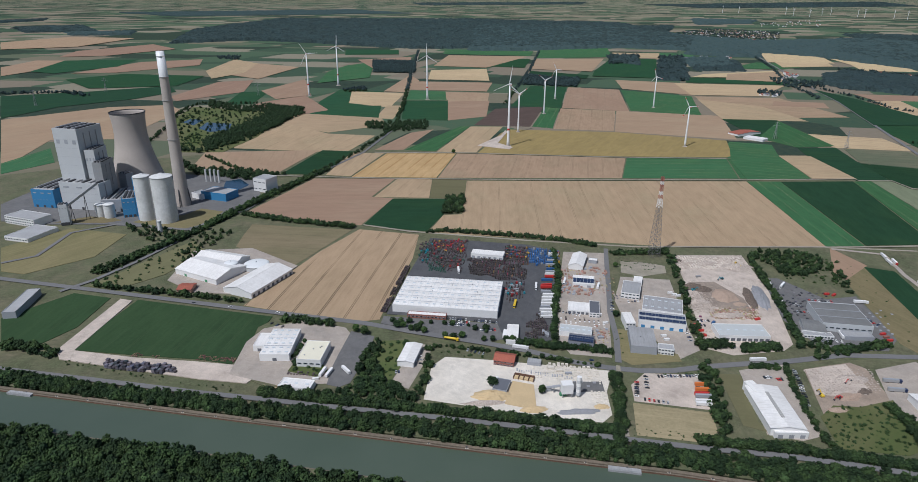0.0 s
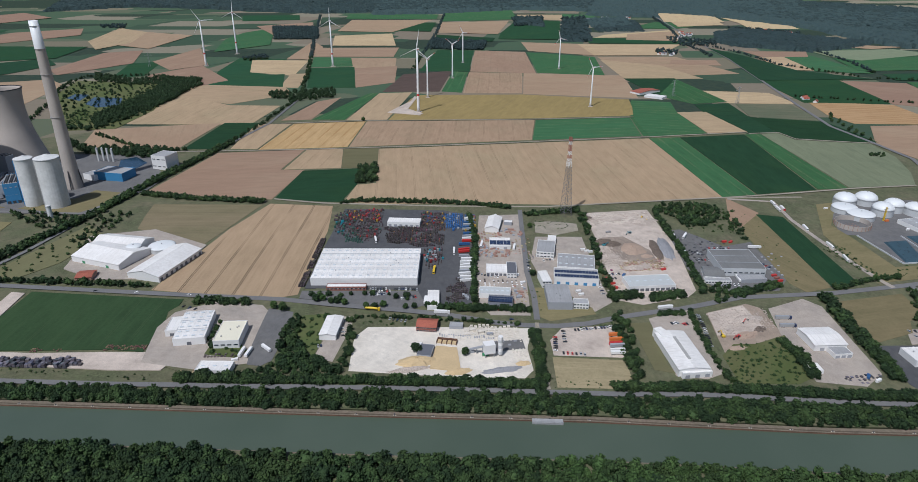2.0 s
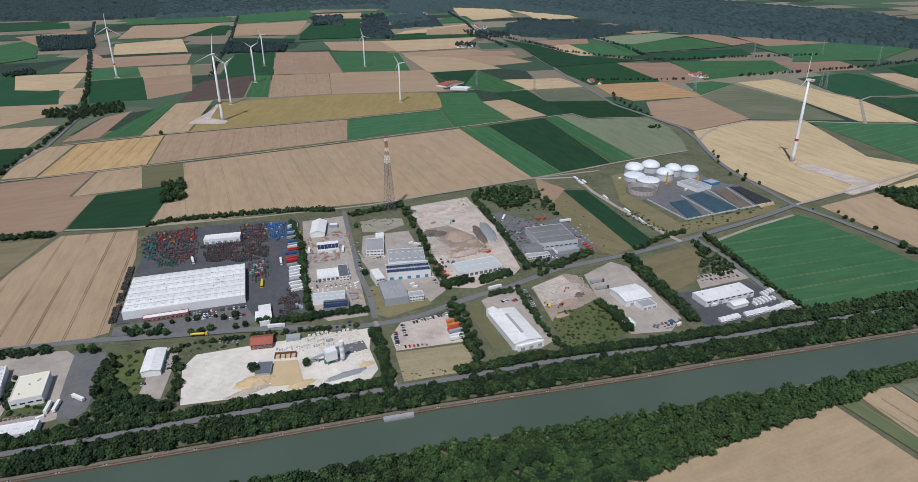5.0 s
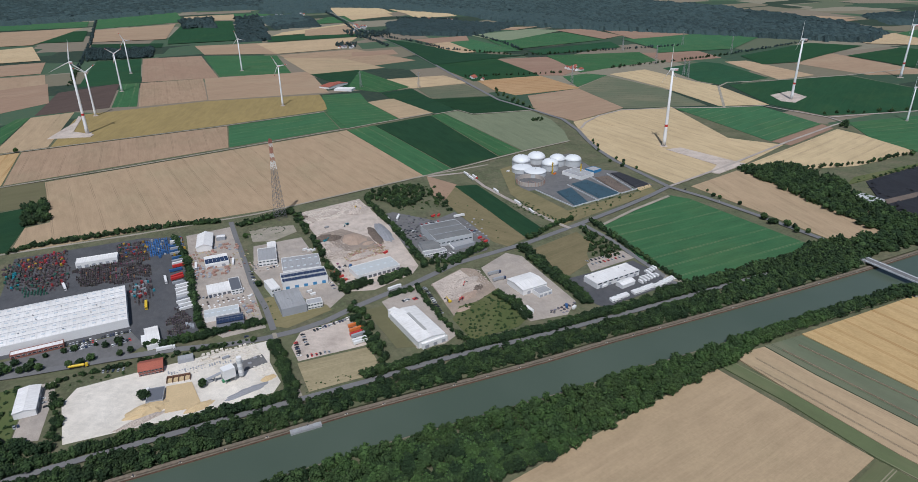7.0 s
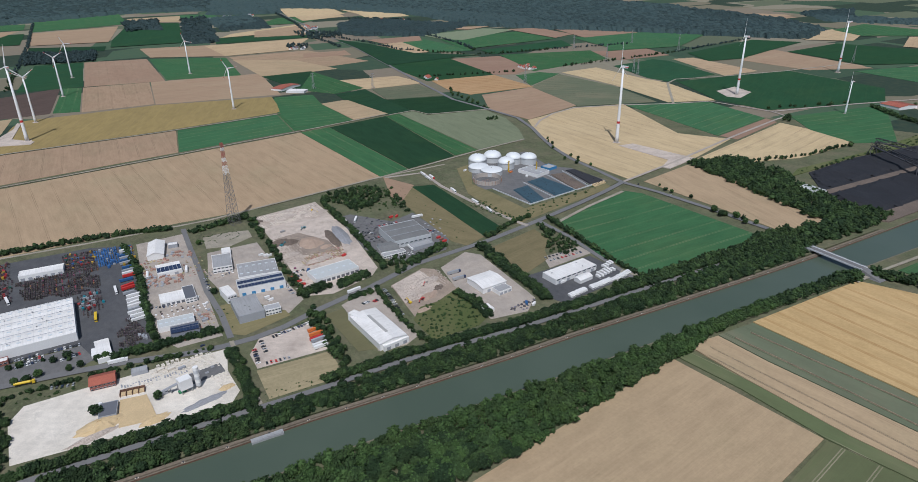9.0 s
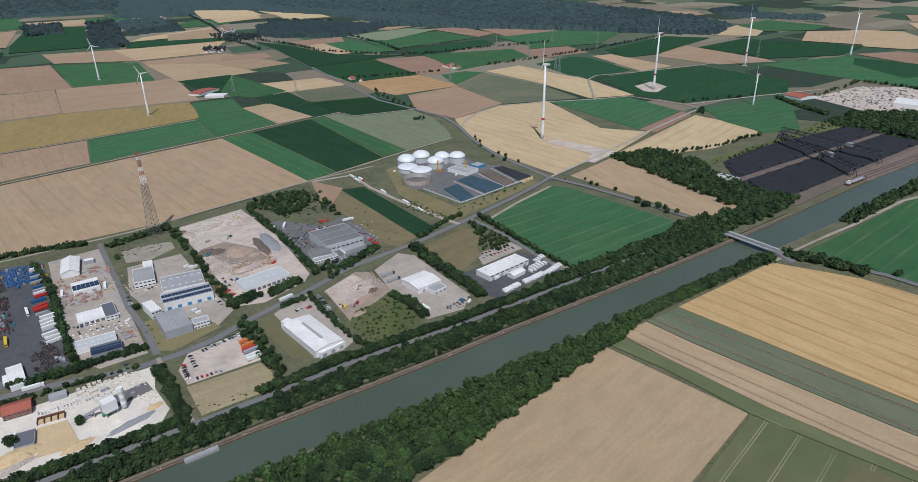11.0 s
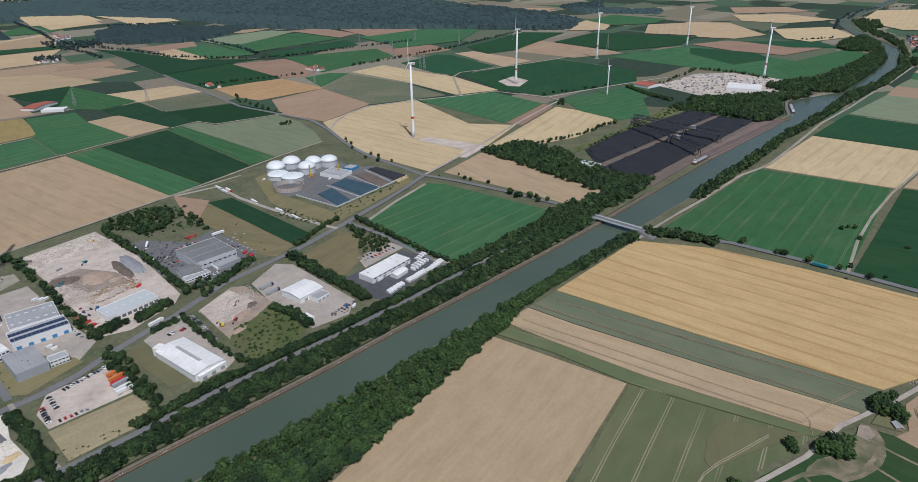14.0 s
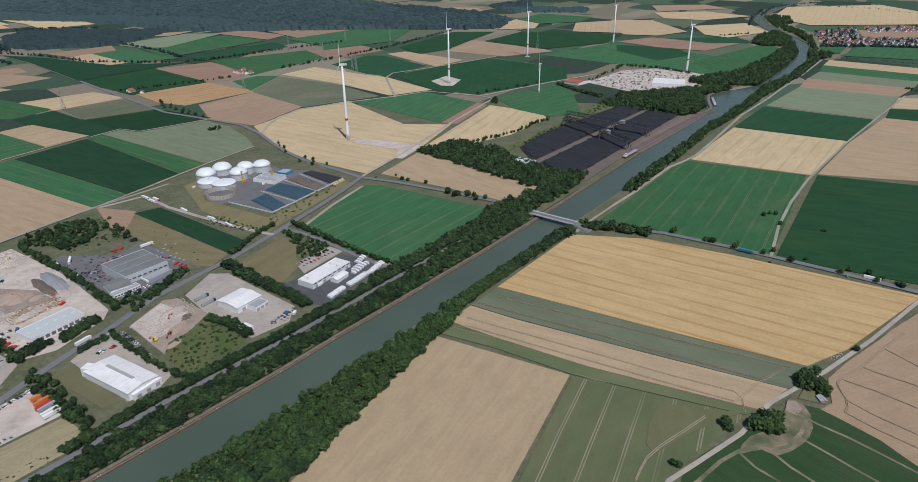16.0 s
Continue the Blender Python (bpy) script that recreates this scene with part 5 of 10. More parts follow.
def hall(x, y, l, d, h, ang, label, roof="flat", rise=2.0, wall=WHITE, top=WHITE_ROOF, doors=0, door_mat=GREY, windows=0, floors=1, lights=(0, 0), solar=(0, 0), vents=0, band=None, side_doors=0, bays=0, sign=None, ridge_light=0.0, name="industrial_hall", category="building", group=""):
    """A hall with its long front along local x at y = -d/2."""
    r = root(name, x, y, 0, ang, label, category, group)
    t = 0.35
    par = 0.5 if roof == "flat" else 0.0
    for s in (-1, 1):
        Geo().box(0, s * (d / 2 - t / 2), 0, l, t, h + par).ob("wall", wall, r)
        e = Geo()
        if roof == "gable":
            vs = [(s * l / 2 + k, yy, zz) for k in (-s * 0.01, -s * t) for yy, zz in ((-d / 2 + t, 0), (d / 2 - t, 0), (d / 2 - t, h), (0, h + rise - 0.1), (-d / 2 + t, h))]
            e.add(vs, [(0, 1, 2, 3, 4), (9, 8, 7, 6, 5), (0, 5, 6, 1), (1, 6, 7, 2), (2, 7, 8, 3), (3, 8, 9, 4), (4, 9, 5, 0)])
        else:
            e.box(s * (l / 2 - t / 2), 0, 0, t, d - 2 * t, h + par)
        e.ob("wall", wall, r)
    if roof == "flat":
        Geo().box(0, 0, h - 0.3, l - 2 * t, d - 2 * t, 0.3).ob("roof", top, r)
        zr = lambda yy: h
    else:
        o = 0.5
        zr = lambda yy: h + rise * (1 - abs(yy) / (d / 2)) + 0.2
        for s in (-1, 1):
            vs = [(xx, yy, zz + k) for k in (0.0, 0.22) for xx, yy, zz in ((-l / 2 - o, s * (d / 2 + o), h - rise * o / (d / 2)), (l / 2 + o, s * (d / 2 + o), h - rise * o / (d / 2)), (l / 2 + o, 0, h + rise), (-l / 2 - o, 0, h + rise))]
            Geo().add(vs, [(0, 1, 2, 3), (4, 5, 6, 7), (0, 1, 5, 4), (1, 2, 6, 5), (2, 3, 7, 6), (3, 0, 4, 7)]).ob("roof", top, r)
        Geo().box(0, 0, h + rise + 0.15, l + 1, 0.6, 0.15).ob("ridge_cap", top, r)
    Geo().box(0, -d / 2 - 0.04, 0, l + 0.1, 0.1, 0.5).ob("plinth", CONCRETE, r)
    for k in range(bays):
        y0, y1 = -d / 2 + t + (d - 2 * t) * k / bays, -d / 2 + t + (d - 2 * t) * (k + 1) / bays
        vs = [(xx, yy, h + 0.01 + zz) for xx in (-l / 2 + t, l / 2 - t) for yy, zz in ((y0 + 0.5, 0), ((y0 + y1) / 2, 0.5), (y1 - 0.5, 0))]
        Geo().add(vs, [(0, 1, 4, 3), (1, 2, 5, 4), (0, 2, 1), (3, 4, 5)]).ob("roof_bay", top, r)
        Geo().box(0, y1, h, l - 2 * t, 0.7, 0.12).ob("gutter", GREY, r)
    if ridge_light:
        Geo().box(0, 0, h + rise + 0.31, l * ridge_light, 2.6, 0.5).ob("ridge_light", RIDGE_GLASS, r, "grey weathered ridge light")
    if bays:
        zr = lambda yy: h + 0.6
    if sign:
        plate = Geo().box(l * sign, -d / 2 - 0.12, h - 4.2, 17, 0.1, 3.0).ob("sign", WHITE, r)
        for k in range(7):
            brick_box("sign_bar", plate, BLUE, l * sign - 6.6 + 2.2 * k, -d / 2 - 0.2, h - 3.7, 1.5, 0.12, 2.0)
        for xx in (-l * 0.47, l * 0.25):
            brick_box("loading_gate", r, SKYBLUE, xx, -d / 2 - 0.1, 0.1, 7, 0.2, 5.5)
    if band:
        Geo().box(0, -d / 2 - 0.03, h - 1.3, l, 0.08, 1.0).ob("fascia", band, r)
    for k in range(doors):
        w_, xx = min(4.0, l / doors * 0.7), (k + 0.5) * l / doors - l / 2
        brick_box("roller_door", r, door_mat, xx, -d / 2 - 0.05, 0.05, w_, 0.16, min(4.2, h * 0.75))
    for k in range(side_doors):
        w_, yy = min(4.0, d / side_doors * 0.7), (k + 0.5) * d / side_doors - d / 2
        brick_box("roller_door", r, door_mat, l / 2 + 0.05, yy, 0.05, 0.16, w_, min(4.2, h * 0.75))
    for f in range(floors if windows else 0):
        for k in range(windows):
            xx = (k + 0.5) * l / windows - l / 2
            zz = (h / floors) * (f + 0.45) if not doors else h * 0.78
            wn = brick_box("window", r, PALE_GREY, xx, -d / 2 - 0.03, zz, l / windows * 0.72, 0.14, min(1.5, h / floors * 0.4))
            brick_box("pane", wn, GLASS, 0, -0.05, 0.1, l / windows * 0.64, 0.12, min(1.5, h / floors * 0.4) - 0.2)
    nx, ny = lights
    for i in range(nx):
        for j in range(ny):
            xx, yy = (i + 0.5) * l / nx - l / 2, (j + 0.5) * d / ny - d / 2
            brick_box("skylight", r, LIGHTDOME, xx, yy, zr(yy), 3.0, 1.6, 0.45)
    sx, sy = solar
    for j in range(sy):
        for i in range(sx):
            xx, yy = (i + 0.5) * l / sx - l / 2, -d / 2 + (j + 0.6) * d / (sy + 0.4)
            brick_box("solar_panel", r, SOLAR, xx, yy, zr(yy) + 0.15, l / sx * 0.95, d / sy * 0.5, 0.1)
    rng = random.Random(int(abs(x * 7 + y)))
    for k in range(vents):
        xx, yy = rng.uniform(-0.42, 0.42) * l, rng.uniform(-0.4, 0.4) * d
        piece("roof_vent", (), lambda: Geo().tube([(0, 0.5), (0.9, 0.5), (0.95, 0.75), (1.2, 0.2)], 8), STEEL, r, xx, yy, zr(yy) - 0.1)
    return r


RIDGE_GLASS = plain("weathered_ridge_glazing", (0.40, 0.39, 0.36), 0.5, vary=0.15, seam=2.5)
LIGHTDOME = plain("rooflight_plastic", (0.62, 0.66, 0.68), 0.25, vary=0.05)


def house(x, y, l, d, h, ang, roof=RED_ROOF, wall=WHITE, k=1.0, group="village houses", label="white rendered house with a red tiled gable roof"):
    g = root("house", *far(x, y), ang, label, "house", group)
    g.scale = (k, k, k)
    w_ = Geo().box(0, 0, 0, l, d, h)
    w_.add([(s * l / 2, yy, zz) for s in (-1, 1) for yy, zz in ((-d / 2, h), (d / 2, h), (0, h + d * 0.42))], [(0, 1, 2), (3, 5, 4)])
    w_.ob("wall", wall, g)
    for s in (-1, 1):
        vs = [(xx, yy, zz + q) for q in (0, 0.25) for xx, yy, zz in ((-l / 2 - 0.5, s * (d / 2 + 0.5), h - 0.4), (l / 2 + 0.5, s * (d / 2 + 0.5), h - 0.4), (l / 2 + 0.5, 0, h + d * 0.42), (-l / 2 - 0.5, 0, h + d * 0.42))]
        Geo().add(vs, [(0, 1, 2, 3), (4, 5, 6, 7), (0, 1, 5, 4), (1, 2, 6, 5), (2, 3, 7, 6), (3, 0, 4, 7)]).ob("roof", roof, g)
    brick_box("door", g, GLASS, 0, -d / 2 - 0.02, 0, 1.3, 0.1, 2.1)
    Geo().box(l * 0.2, d * 0.12, h + d * 0.25, 0.7, 0.7, d * 0.3).ob("chimney", BRICK, g)
    return g


VILLAGE = []


def village(pts, n):
    """Houses of a few shapes, loosely lined up. Beyond two and a half kilometres they blend into one settlement."""
    rng = random.Random(int(pts[0][0]))
    xs, ys = [p[0] for p in pts], [p[1] for p in pts]
    spots, tries = [], 0
    away = math.hypot(sum(xs) / len(xs), sum(ys) / len(ys)) > 2500
    while len(spots) < int(n * (1.7 if away else 1)) and tries < 20000:
        tries += 1
        x, y = rng.uniform(min(xs), max(xs)), rng.uniform(min(ys), max(ys))
        if inside(pts, x, y):
            spots.append((x, y, rng.choice((0.2, 1.75, 0.9)) + rng.uniform(-0.2, 0.2), rng.choice((10, 12, 14, 18)), rng.choice((8, 9, 10)), rng.choice((3.5, 4.5, 6))))
    if not away:
        for x, y, a, l, d, h in spots:
            house(x, y, l, d, h, a, label="white rendered house with a red tiled gable roof")
        return
    walls, roofs, slates = Geo(), Geo(), Geo()
    for x, y, a, l, d, h in spots:
        base = far(x, y)
        k = math.hypot(base[0], base[1]) / math.hypot(x, y)
        c, s = math.cos(a), math.sin(a)
        at = lambda u, v, z: (base[0] + (u * c - v * s) * k, base[1] + (u * s + v * c) * k, base[2] + z * k)
        p, q, e = l / 2, d / 2, h + d * 0.42
        walls.add([at(*t_) for t_ in ((-p, -q, 0), (p, -q, 0), (p, q, 0), (-p, q, 0), (-p, -q, h), (p, -q, h), (p, q, h), (-p, q, h), (-p, 0, e), (p, 0, e))], [(0, 1, 5, 4), (1, 2, 6, 9, 5), (2, 3, 7, 6), (3, 0, 4, 8, 7)])
        (roofs if rng.random() < 0.42 else slates).add([at(*t_) for t_ in ((-p - 0.5, -q - 0.5, h - 0.2), (p + 0.5, -q - 0.5, h - 0.2), (p + 0.5, 0, e + 0.2), (-p - 0.5, 0, e + 0.2), (p + 0.5, q + 0.5, h - 0.2), (-p - 0.5, q + 0.5, h - 0.2))], [(0, 1, 2, 3), (3, 2, 4, 5)])
    o = tagged(walls.ob("settlement", WHITE), "distant village of white houses with red roofs", "village", kind="stuff")
    roofs.ob("roofs", RED_ROOF, o)
    slates.ob("dark_roofs", DARK_ROOF, o)


def lathe_blade(length):
    g = Geo()
    st = [(0.0, 1.6, 1.6), (0.06, 1.7, 1.4), (0.2, 3.4, 0.8), (0.5, 2.2, 0.45), (0.8, 1.3, 0.25), (1.0, 0.35, 0.08)]
    vs = [(0.5 * c * (a if a > 0 else a * 0.5), 0.5 * t_ * b_, length * s) for s, c, t_ in st for a, b_ in ((-1, 0), (-0.2, 1), (1, 0), (-0.2, -1))]
    fs = [(4 * k + i, 4 * k + (i + 1) % 4, 4 * k + 4 + (i + 1) % 4, 4 * k + 4 + i) for k in range(len(st) - 1) for i in range(4)]
    return g.add(vs, fs + [(20, 21, 22, 23)])


def turbine(x, y, h, rotor, phase, band=True, tips=False, yaw=-1.27):
    """A wind turbine; its nacelle points along local x, away from the rotor."""
    b0 = far(x, y)
    k = math.hypot(b0[0], b0[1]) / math.hypot(x, y)
    r = root("wind_turbine", *b0, yaw, "tall white wind turbine with three slender blades" + (" and red band" if band else ""), "wind turbine", "wind turbines")
    r.scale = (k, k, k)
    q = h / 140
    Geo().tube([(-0.3, 8.5 * q), (0.5, 8.5 * q), (0.8, 4 * q)], 20).ob("foundation", GRAVEL, r)
    Geo().tube([(0, 3.1 * q + 0.7), (h * 0.1, 2.7 * q + 0.5), (h * 0.5, 2.1 * q + 0.35), (h - 1.5, 1.3 * q + 0.25)], 20).ob("tower", TOWER, r, smooth=True)
    if band:
        Geo().tube([(h * 0.265, 2.5 * q + 0.52), (h * 0.295, 2.48 * q + 0.52)], 20).ob("red_band", RED, r)
    n = Geo().box(3.2 * q, 0, h - 1.6 * q, 11 * q, 3.6 * q, 3.8 * q)
    nac = n.ob("nacelle", TOWER, r)
    Geo().box(6.5 * q, 0, h - 1.0 * q, 4.6 * q, 3.66 * q, 1.4 * q).ob("stripe", RED, nac)
    hub = Geo().tube([(-1.6, 1.7), (0.6, 1.6), (1.8, 0.9), (2.2, 0.1)], 12).ob("hub", TOWER, r)
    hub.matrix_basis = Matrix.Translation((-3.4 * q, 0, h)) @ Matrix.Rotation(-math.pi / 2, 4, "Y") @ Matrix.Diagonal((q, q, q, 1))
    for i in range(3):
        a = radians(phase + 120 * i)
        bl = new("blade", shared(("blade", round(rotor)), lambda: lathe_blade(rotor), TOWER))
        bl.parent = r
        # seen from the camera's side the angle runs against the clock from the right
        bl.matrix_basis = Matrix.Translation((-4.4 * q, 0, h)) @ Matrix.Rotation(math.pi / 2 - a, 4, "X") @ Matrix.Rotation(math.pi / 2 - 0.25, 4, "Z")
        if tips:
            tp_ = new("blade_tip", shared(("blade_tip", round(rotor)), lambda: Geo().box(0, 0, rotor * 0.78, 1.7, 0.6, rotor * 0.1), RED))
            tp_.parent = bl
    return r


TOWER = plain("white_tower_paint", (0.76, 0.76, 0.75), 0.45, vary=0.03)


def lattice(x, y, h, w0, w1, mats, label, name="lattice_mast", levels=16, arms=(), thick=0.35, k=1.0):
    """A square lattice tower: legs, rings and crossed braces by storey."""
    r = root(name, *far(x, y), 0.3, label, "mast")
    r.scale = (k, k, k)
    zs = [h * (1 - (1 - i / levels) ** 1.25) for i in range(levels + 1)]
    half = lambda z: (w0 + (w1 - w0) * min(1, z / (h * 0.85))) / 2
    cor = ((-1, -1), (1, -1), (1, 1), (-1, 1))
    for i in range(levels):
        a, b_ = half(zs[i]), half(zs[i + 1])
        paint, brace, ring = mats(zs[i] / h, i), Geo(), Geo()
        for j in range(4):
            (p, q), (s, t_) = cor[j], cor[(j + 1) % 4]
            Geo().beam((p * a, q * a, zs[i]), (p * b_, q * b_, zs[i + 1]), thick).ob("leg", paint, r)
            for e0, e1 in (((p * a, q * a, zs[i]), (s * b_, t_ * b_, zs[i + 1])), ((s * a, t_ * a, zs[i]), (p * b_, q * b_, zs[i + 1]))):
                if levels > 16:
                    Geo().beam(e0, e1, thick * 0.6).ob("brace", paint, r)
                else:
                    brace.beam(e0, e1, thick * 0.6)
            ring.beam((p * b_, q * b_, zs[i + 1]), (s * b_, t_ * b_, zs[i + 1]), thick * 0.6)
        if brace.v:
            brace.ob("cross_bracing", paint, r)
        ring.ob("ring", paint, r)
    for z, w_ in arms:
        g = Geo()
        for s in (-1, 1):
            g.beam((0, 0, z), (s * w_, 0, z), thick)
            g.beam((0, 0, z + h * 0.05), (s * w_, 0, z), thick * 0.6)
            g.beam((s * w_, 0, z), (s * w_, 0, z - 2.5), thick * 0.5)
        g.ob("cross_arm", STEEL, r)
    return r


# ---- vehicles ----
def car_shape(paint, group, label, long=4.4, van=False):
    r = root("car", 0, -2500, 0.35, 0, label, "van" if van else "car", group)
    if van:
        r.name = "van"
    h = 1.15 if van else 0.62
    prof = [(-long / 2, 0.35), (long / 2, 0.35), (long / 2, 0.8), (long * 0.42, 0.95), (long * 0.2, 1.0), (-long / 2, 1.0)]
    vs = [(px_, s * 0.9, pz) for s in (-1, 1) for px_, pz in prof]
    n = len(prof)
    Geo().add(vs, [tuple(range(n)), tuple(range(2 * n - 1, n - 1, -1))] + [(i, i + n, (i + 1) % n + n, (i + 1) % n) for i in range(n)]).ob("body", paint, r)
    a, b_ = (-long * 0.48, long * 0.3) if van else (-long * 0.42, long * 0.22)
    top = 1.0 + h
    vs = [(a, -0.85, 1.0), (b_, -0.85, 1.0), (b_, 0.85, 1.0), (a, 0.85, 1.0), (a + 0.35, -0.7, top), (b_ - 0.7, -0.7, top), (b_ - 0.7, 0.7, top), (a + 0.35, 0.7, top)]
    Geo().add(vs, [(0, 1, 5, 4), (1, 2, 6, 5), (2, 3, 7, 6), (3, 0, 4, 7)]).ob("cabin", paint if van else GLASS, r)
    Geo().box((a + b_ - 0.35) / 2, 0, top - 0.02, b_ - a - 1.05, 1.44, 0.07).ob("roof", paint, r)
    for px_ in (-long * 0.3, long * 0.31):
        for s in (-1, 1):
            w_ = new("wheel", shared(("wheel", 32), lambda: Geo().tube([(-0.1, 0.32), (0.1, 0.32)], 10), TYRE))
            w_.parent = r
            w_.matrix_basis = Matrix.Translation((px_, s * 0.86, 0.32)) @ Matrix.Rotation(math.pi / 2, 4, "X")
    return r


CARS = [car_shape(m, "parked cars", f"{c} parked car with dark windows") for m, c in ((SILVER, "silver"), (BLACK, "black"), (WHITE, "white painted"), (RED, "red painted"), (NAVY, "navy blue"), (SILVER, "silver grey"), (BLACK, "glossy black"))]
VANS = [car_shape(WHITE, "parked vans", "white parked delivery van with tall body", 5.6, True)]


def truck_shape(cab, box_mat, group, label, tank=False):
    r = root("truck", 0, -2500, 0.35, 0, label, "truck", group)
    Geo().box(6.9, 0, 0.6, 2.2, 2.45, 2.9).ob("cab", cab, r)
    Geo().box(8.02, 0, 2.0, 0.1, 2.2, 1.0).ob("windscreen", GLASS, r)
    Geo().box(0.5, 0, 0.75, 14.6, 1.0, 0.35).ob("chassis", DARK_STEEL, r)
    if tank:
        o = Geo().tube([(-6.6, 0.9), (-6.3, 1.2), (6.0, 1.2), (6.3, 0.9)], 14).ob("trailer", box_mat, r, smooth=False)
        o.matrix_basis = Matrix.Translation((-1.2, 0, 2.35)) @ Matrix.Rotation(math.pi / 2, 4, "Y")
    else:
        Geo().box(-1.3, 0, 1.15, 13.6, 2.5, 2.75).ob("trailer", box_mat, r)
    for px_ in (-6.5, -5.2, -3.9, 4.8, 7.2):
        for s in (-1, 1):
            w_ = new("wheel", shared(("wheel", 50), lambda: Geo().tube([(-0.18, 0.5), (0.18, 0.5)], 10), TYRE))
            w_.parent = r
            w_.matrix_basis = Matrix.Translation((px_, s * 1.08, 0.5)) @ Matrix.Rotation(math.pi / 2, 4, "X")
    return r


TRUCKS = {
    "white": truck_shape(WHITE, WHITE, "trucks", "white articulated truck with a box trailer"),
    "blue": truck_shape(NAVY, SILVER, "trucks", "dark blue articulated truck with grey trailer"),
    "red": truck_shape(RED, WHITE, "trucks", "red truck with a white trailer"),
    "yellow": truck_shape(YELLOW, YELLOW, "trucks", "yellow truck with a yellow box trailer"),
    "teal": truck_shape(TEAL, TEAL, "trucks", "teal coloured long coach-like truck"),
    "tank": truck_shape(YELLOW, YELLOW, "trucks", "yellow tanker truck on the road", True),
}


def trailer_shape(mat, group, label):
    r = root("trailer", 0, -2500, 0.35, 0, label, "trailer", group)
    Geo().box(0, 0, 1.15, 13.6, 2.5, 2.75).ob("box", mat, r)
    Geo().box(0, 0, 0.8, 13.4, 1.0, 0.35).ob("chassis", DARK_STEEL, r)
    Geo().box(4.4, 0, 0, 0.3, 1.8, 0.8).ob("landing_leg", DARK_STEEL, r)
    for px_ in (-5.8, -4.5, -3.2):
        for s in (-1, 1):
            w_ = new("wheel", shared(("wheel", 50), lambda: Geo().tube([(-0.18, 0.5), (0.18, 0.5)], 10), TYRE))
            w_.parent = r
            w_.matrix_basis = Matrix.Translation((px_, s * 1.08, 0.5)) @ Matrix.Rotation(math.pi / 2, 4, "X")
    return r


TRAILERS = {"white": trailer_shape(WHITE, "parked trailers", "white parked semi-trailer on its legs"), "blue": trailer_shape(BLUE, "parked trailers", "blue parked semi-trailer on its legs"), "red": trailer_shape(RED, "parked trailers", "red parked semi-trailer on its legs"), "grey": trailer_shape(GREY, "parked trailers", "grey parked semi-trailer on its legs"), "orange": trailer_shape(ORANGE, "parked trailers", "orange parked container trailer on gravel")}
CARAVAN = root("caravan", 0, -2500, 0.3, 0, "white camper van parked on dark asphalt", "camper van", "parked campers")
Geo().box(-0.5, 0, 0.45, 5.6, 2.3, 2.5).ob("body", WHITE, CARAVAN)
Geo().box(3.0, 0, 0.4, 1.5, 2.1, 1.7).ob("cab", WHITE, CARAVAN)
Geo().box(3.5, 0, 1.3, 0.7, 1.9, 0.7).ob("windscreen", GLASS, CARAVAN)
for px_ in (-2.0, 2.6):
    for s in (-1, 1):
        w_ = new("wheel", shared(("wheel", 34), lambda: Geo().tube([(-0.12, 0.36), (0.12, 0.36)], 10), TYRE))
        w_.parent = CARAVAN
        w_.matrix_basis = Matrix.Translation((px_, s * 0.95, 0.36)) @ Matrix.Rotation(math.pi / 2, 4, "X")


def put(thing, x, y, ang, z=0.42):
    return copy_thing(thing, Matrix.Translation((x, y, z)) @ Matrix.Rotation(ang, 4, "Z"))


def cars(a, b_, n, turn, pool=None, seed=1):
    """Cars side by side from a to b_, nose at turn radians from that line."""
    rng = random.Random(seed + int(a[0]))
    base = math.atan2(b_[1] - a[1], b_[0] - a[0])
    for k in range(n):
        t_ = (k + 0.5) / n
        c = rng.choice(pool or CARS)
        put(c, a[0] + (b_[0] - a[0]) * t_ + rng.uniform(-0.25, 0.25), a[1] + (b_[1] - a[1]) * t_ + rng.uniform(-0.3, 0.3), base + turn + rng.choice((0, math.pi)) + rng.uniform(-0.04, 0.04))


def heap(x, y, rx, ry, h, mat, label, ang=0.0, name="spoil_mound", bumps=0.3, seed=3):
    """A loose heap with an uneven skin."""
    rng = random.Random(seed + int(x))
    n, m_ = 22, 8
    vs = []
    for j in range(m_ + 1):
        t_ = j / m_
        for i in range(n):
            a = 2 * math.pi * i / n
            q = 1 + bumps * (noise.noise((x + 3 * math.cos(a), y + 3 * math.sin(a), j * 0.3)) + rng.uniform(-0.15, 0.15))
            vs.append((rx * (1 - t_) * q * math.cos(a), ry * (1 - t_) * q * math.sin(a), 0.1 + h * (1 - (1 - t_) ** 1.5) * (1 + bumps * rng.uniform(-0.3, 0.3))))
    fs = [(j * n + i, j * n + (i + 1) % n, (j + 1) * n + (i + 1) % n, (j + 1) * n + i) for j in range(m_) for i in range(n)]
    o = Geo().add(vs, fs).ob(name, mat)
    o.matrix_basis = Matrix.Translation((x, y, 0.25)) @ Matrix.Rotation(ang, 4, "Z")
    return tagged(o, label, "heap")


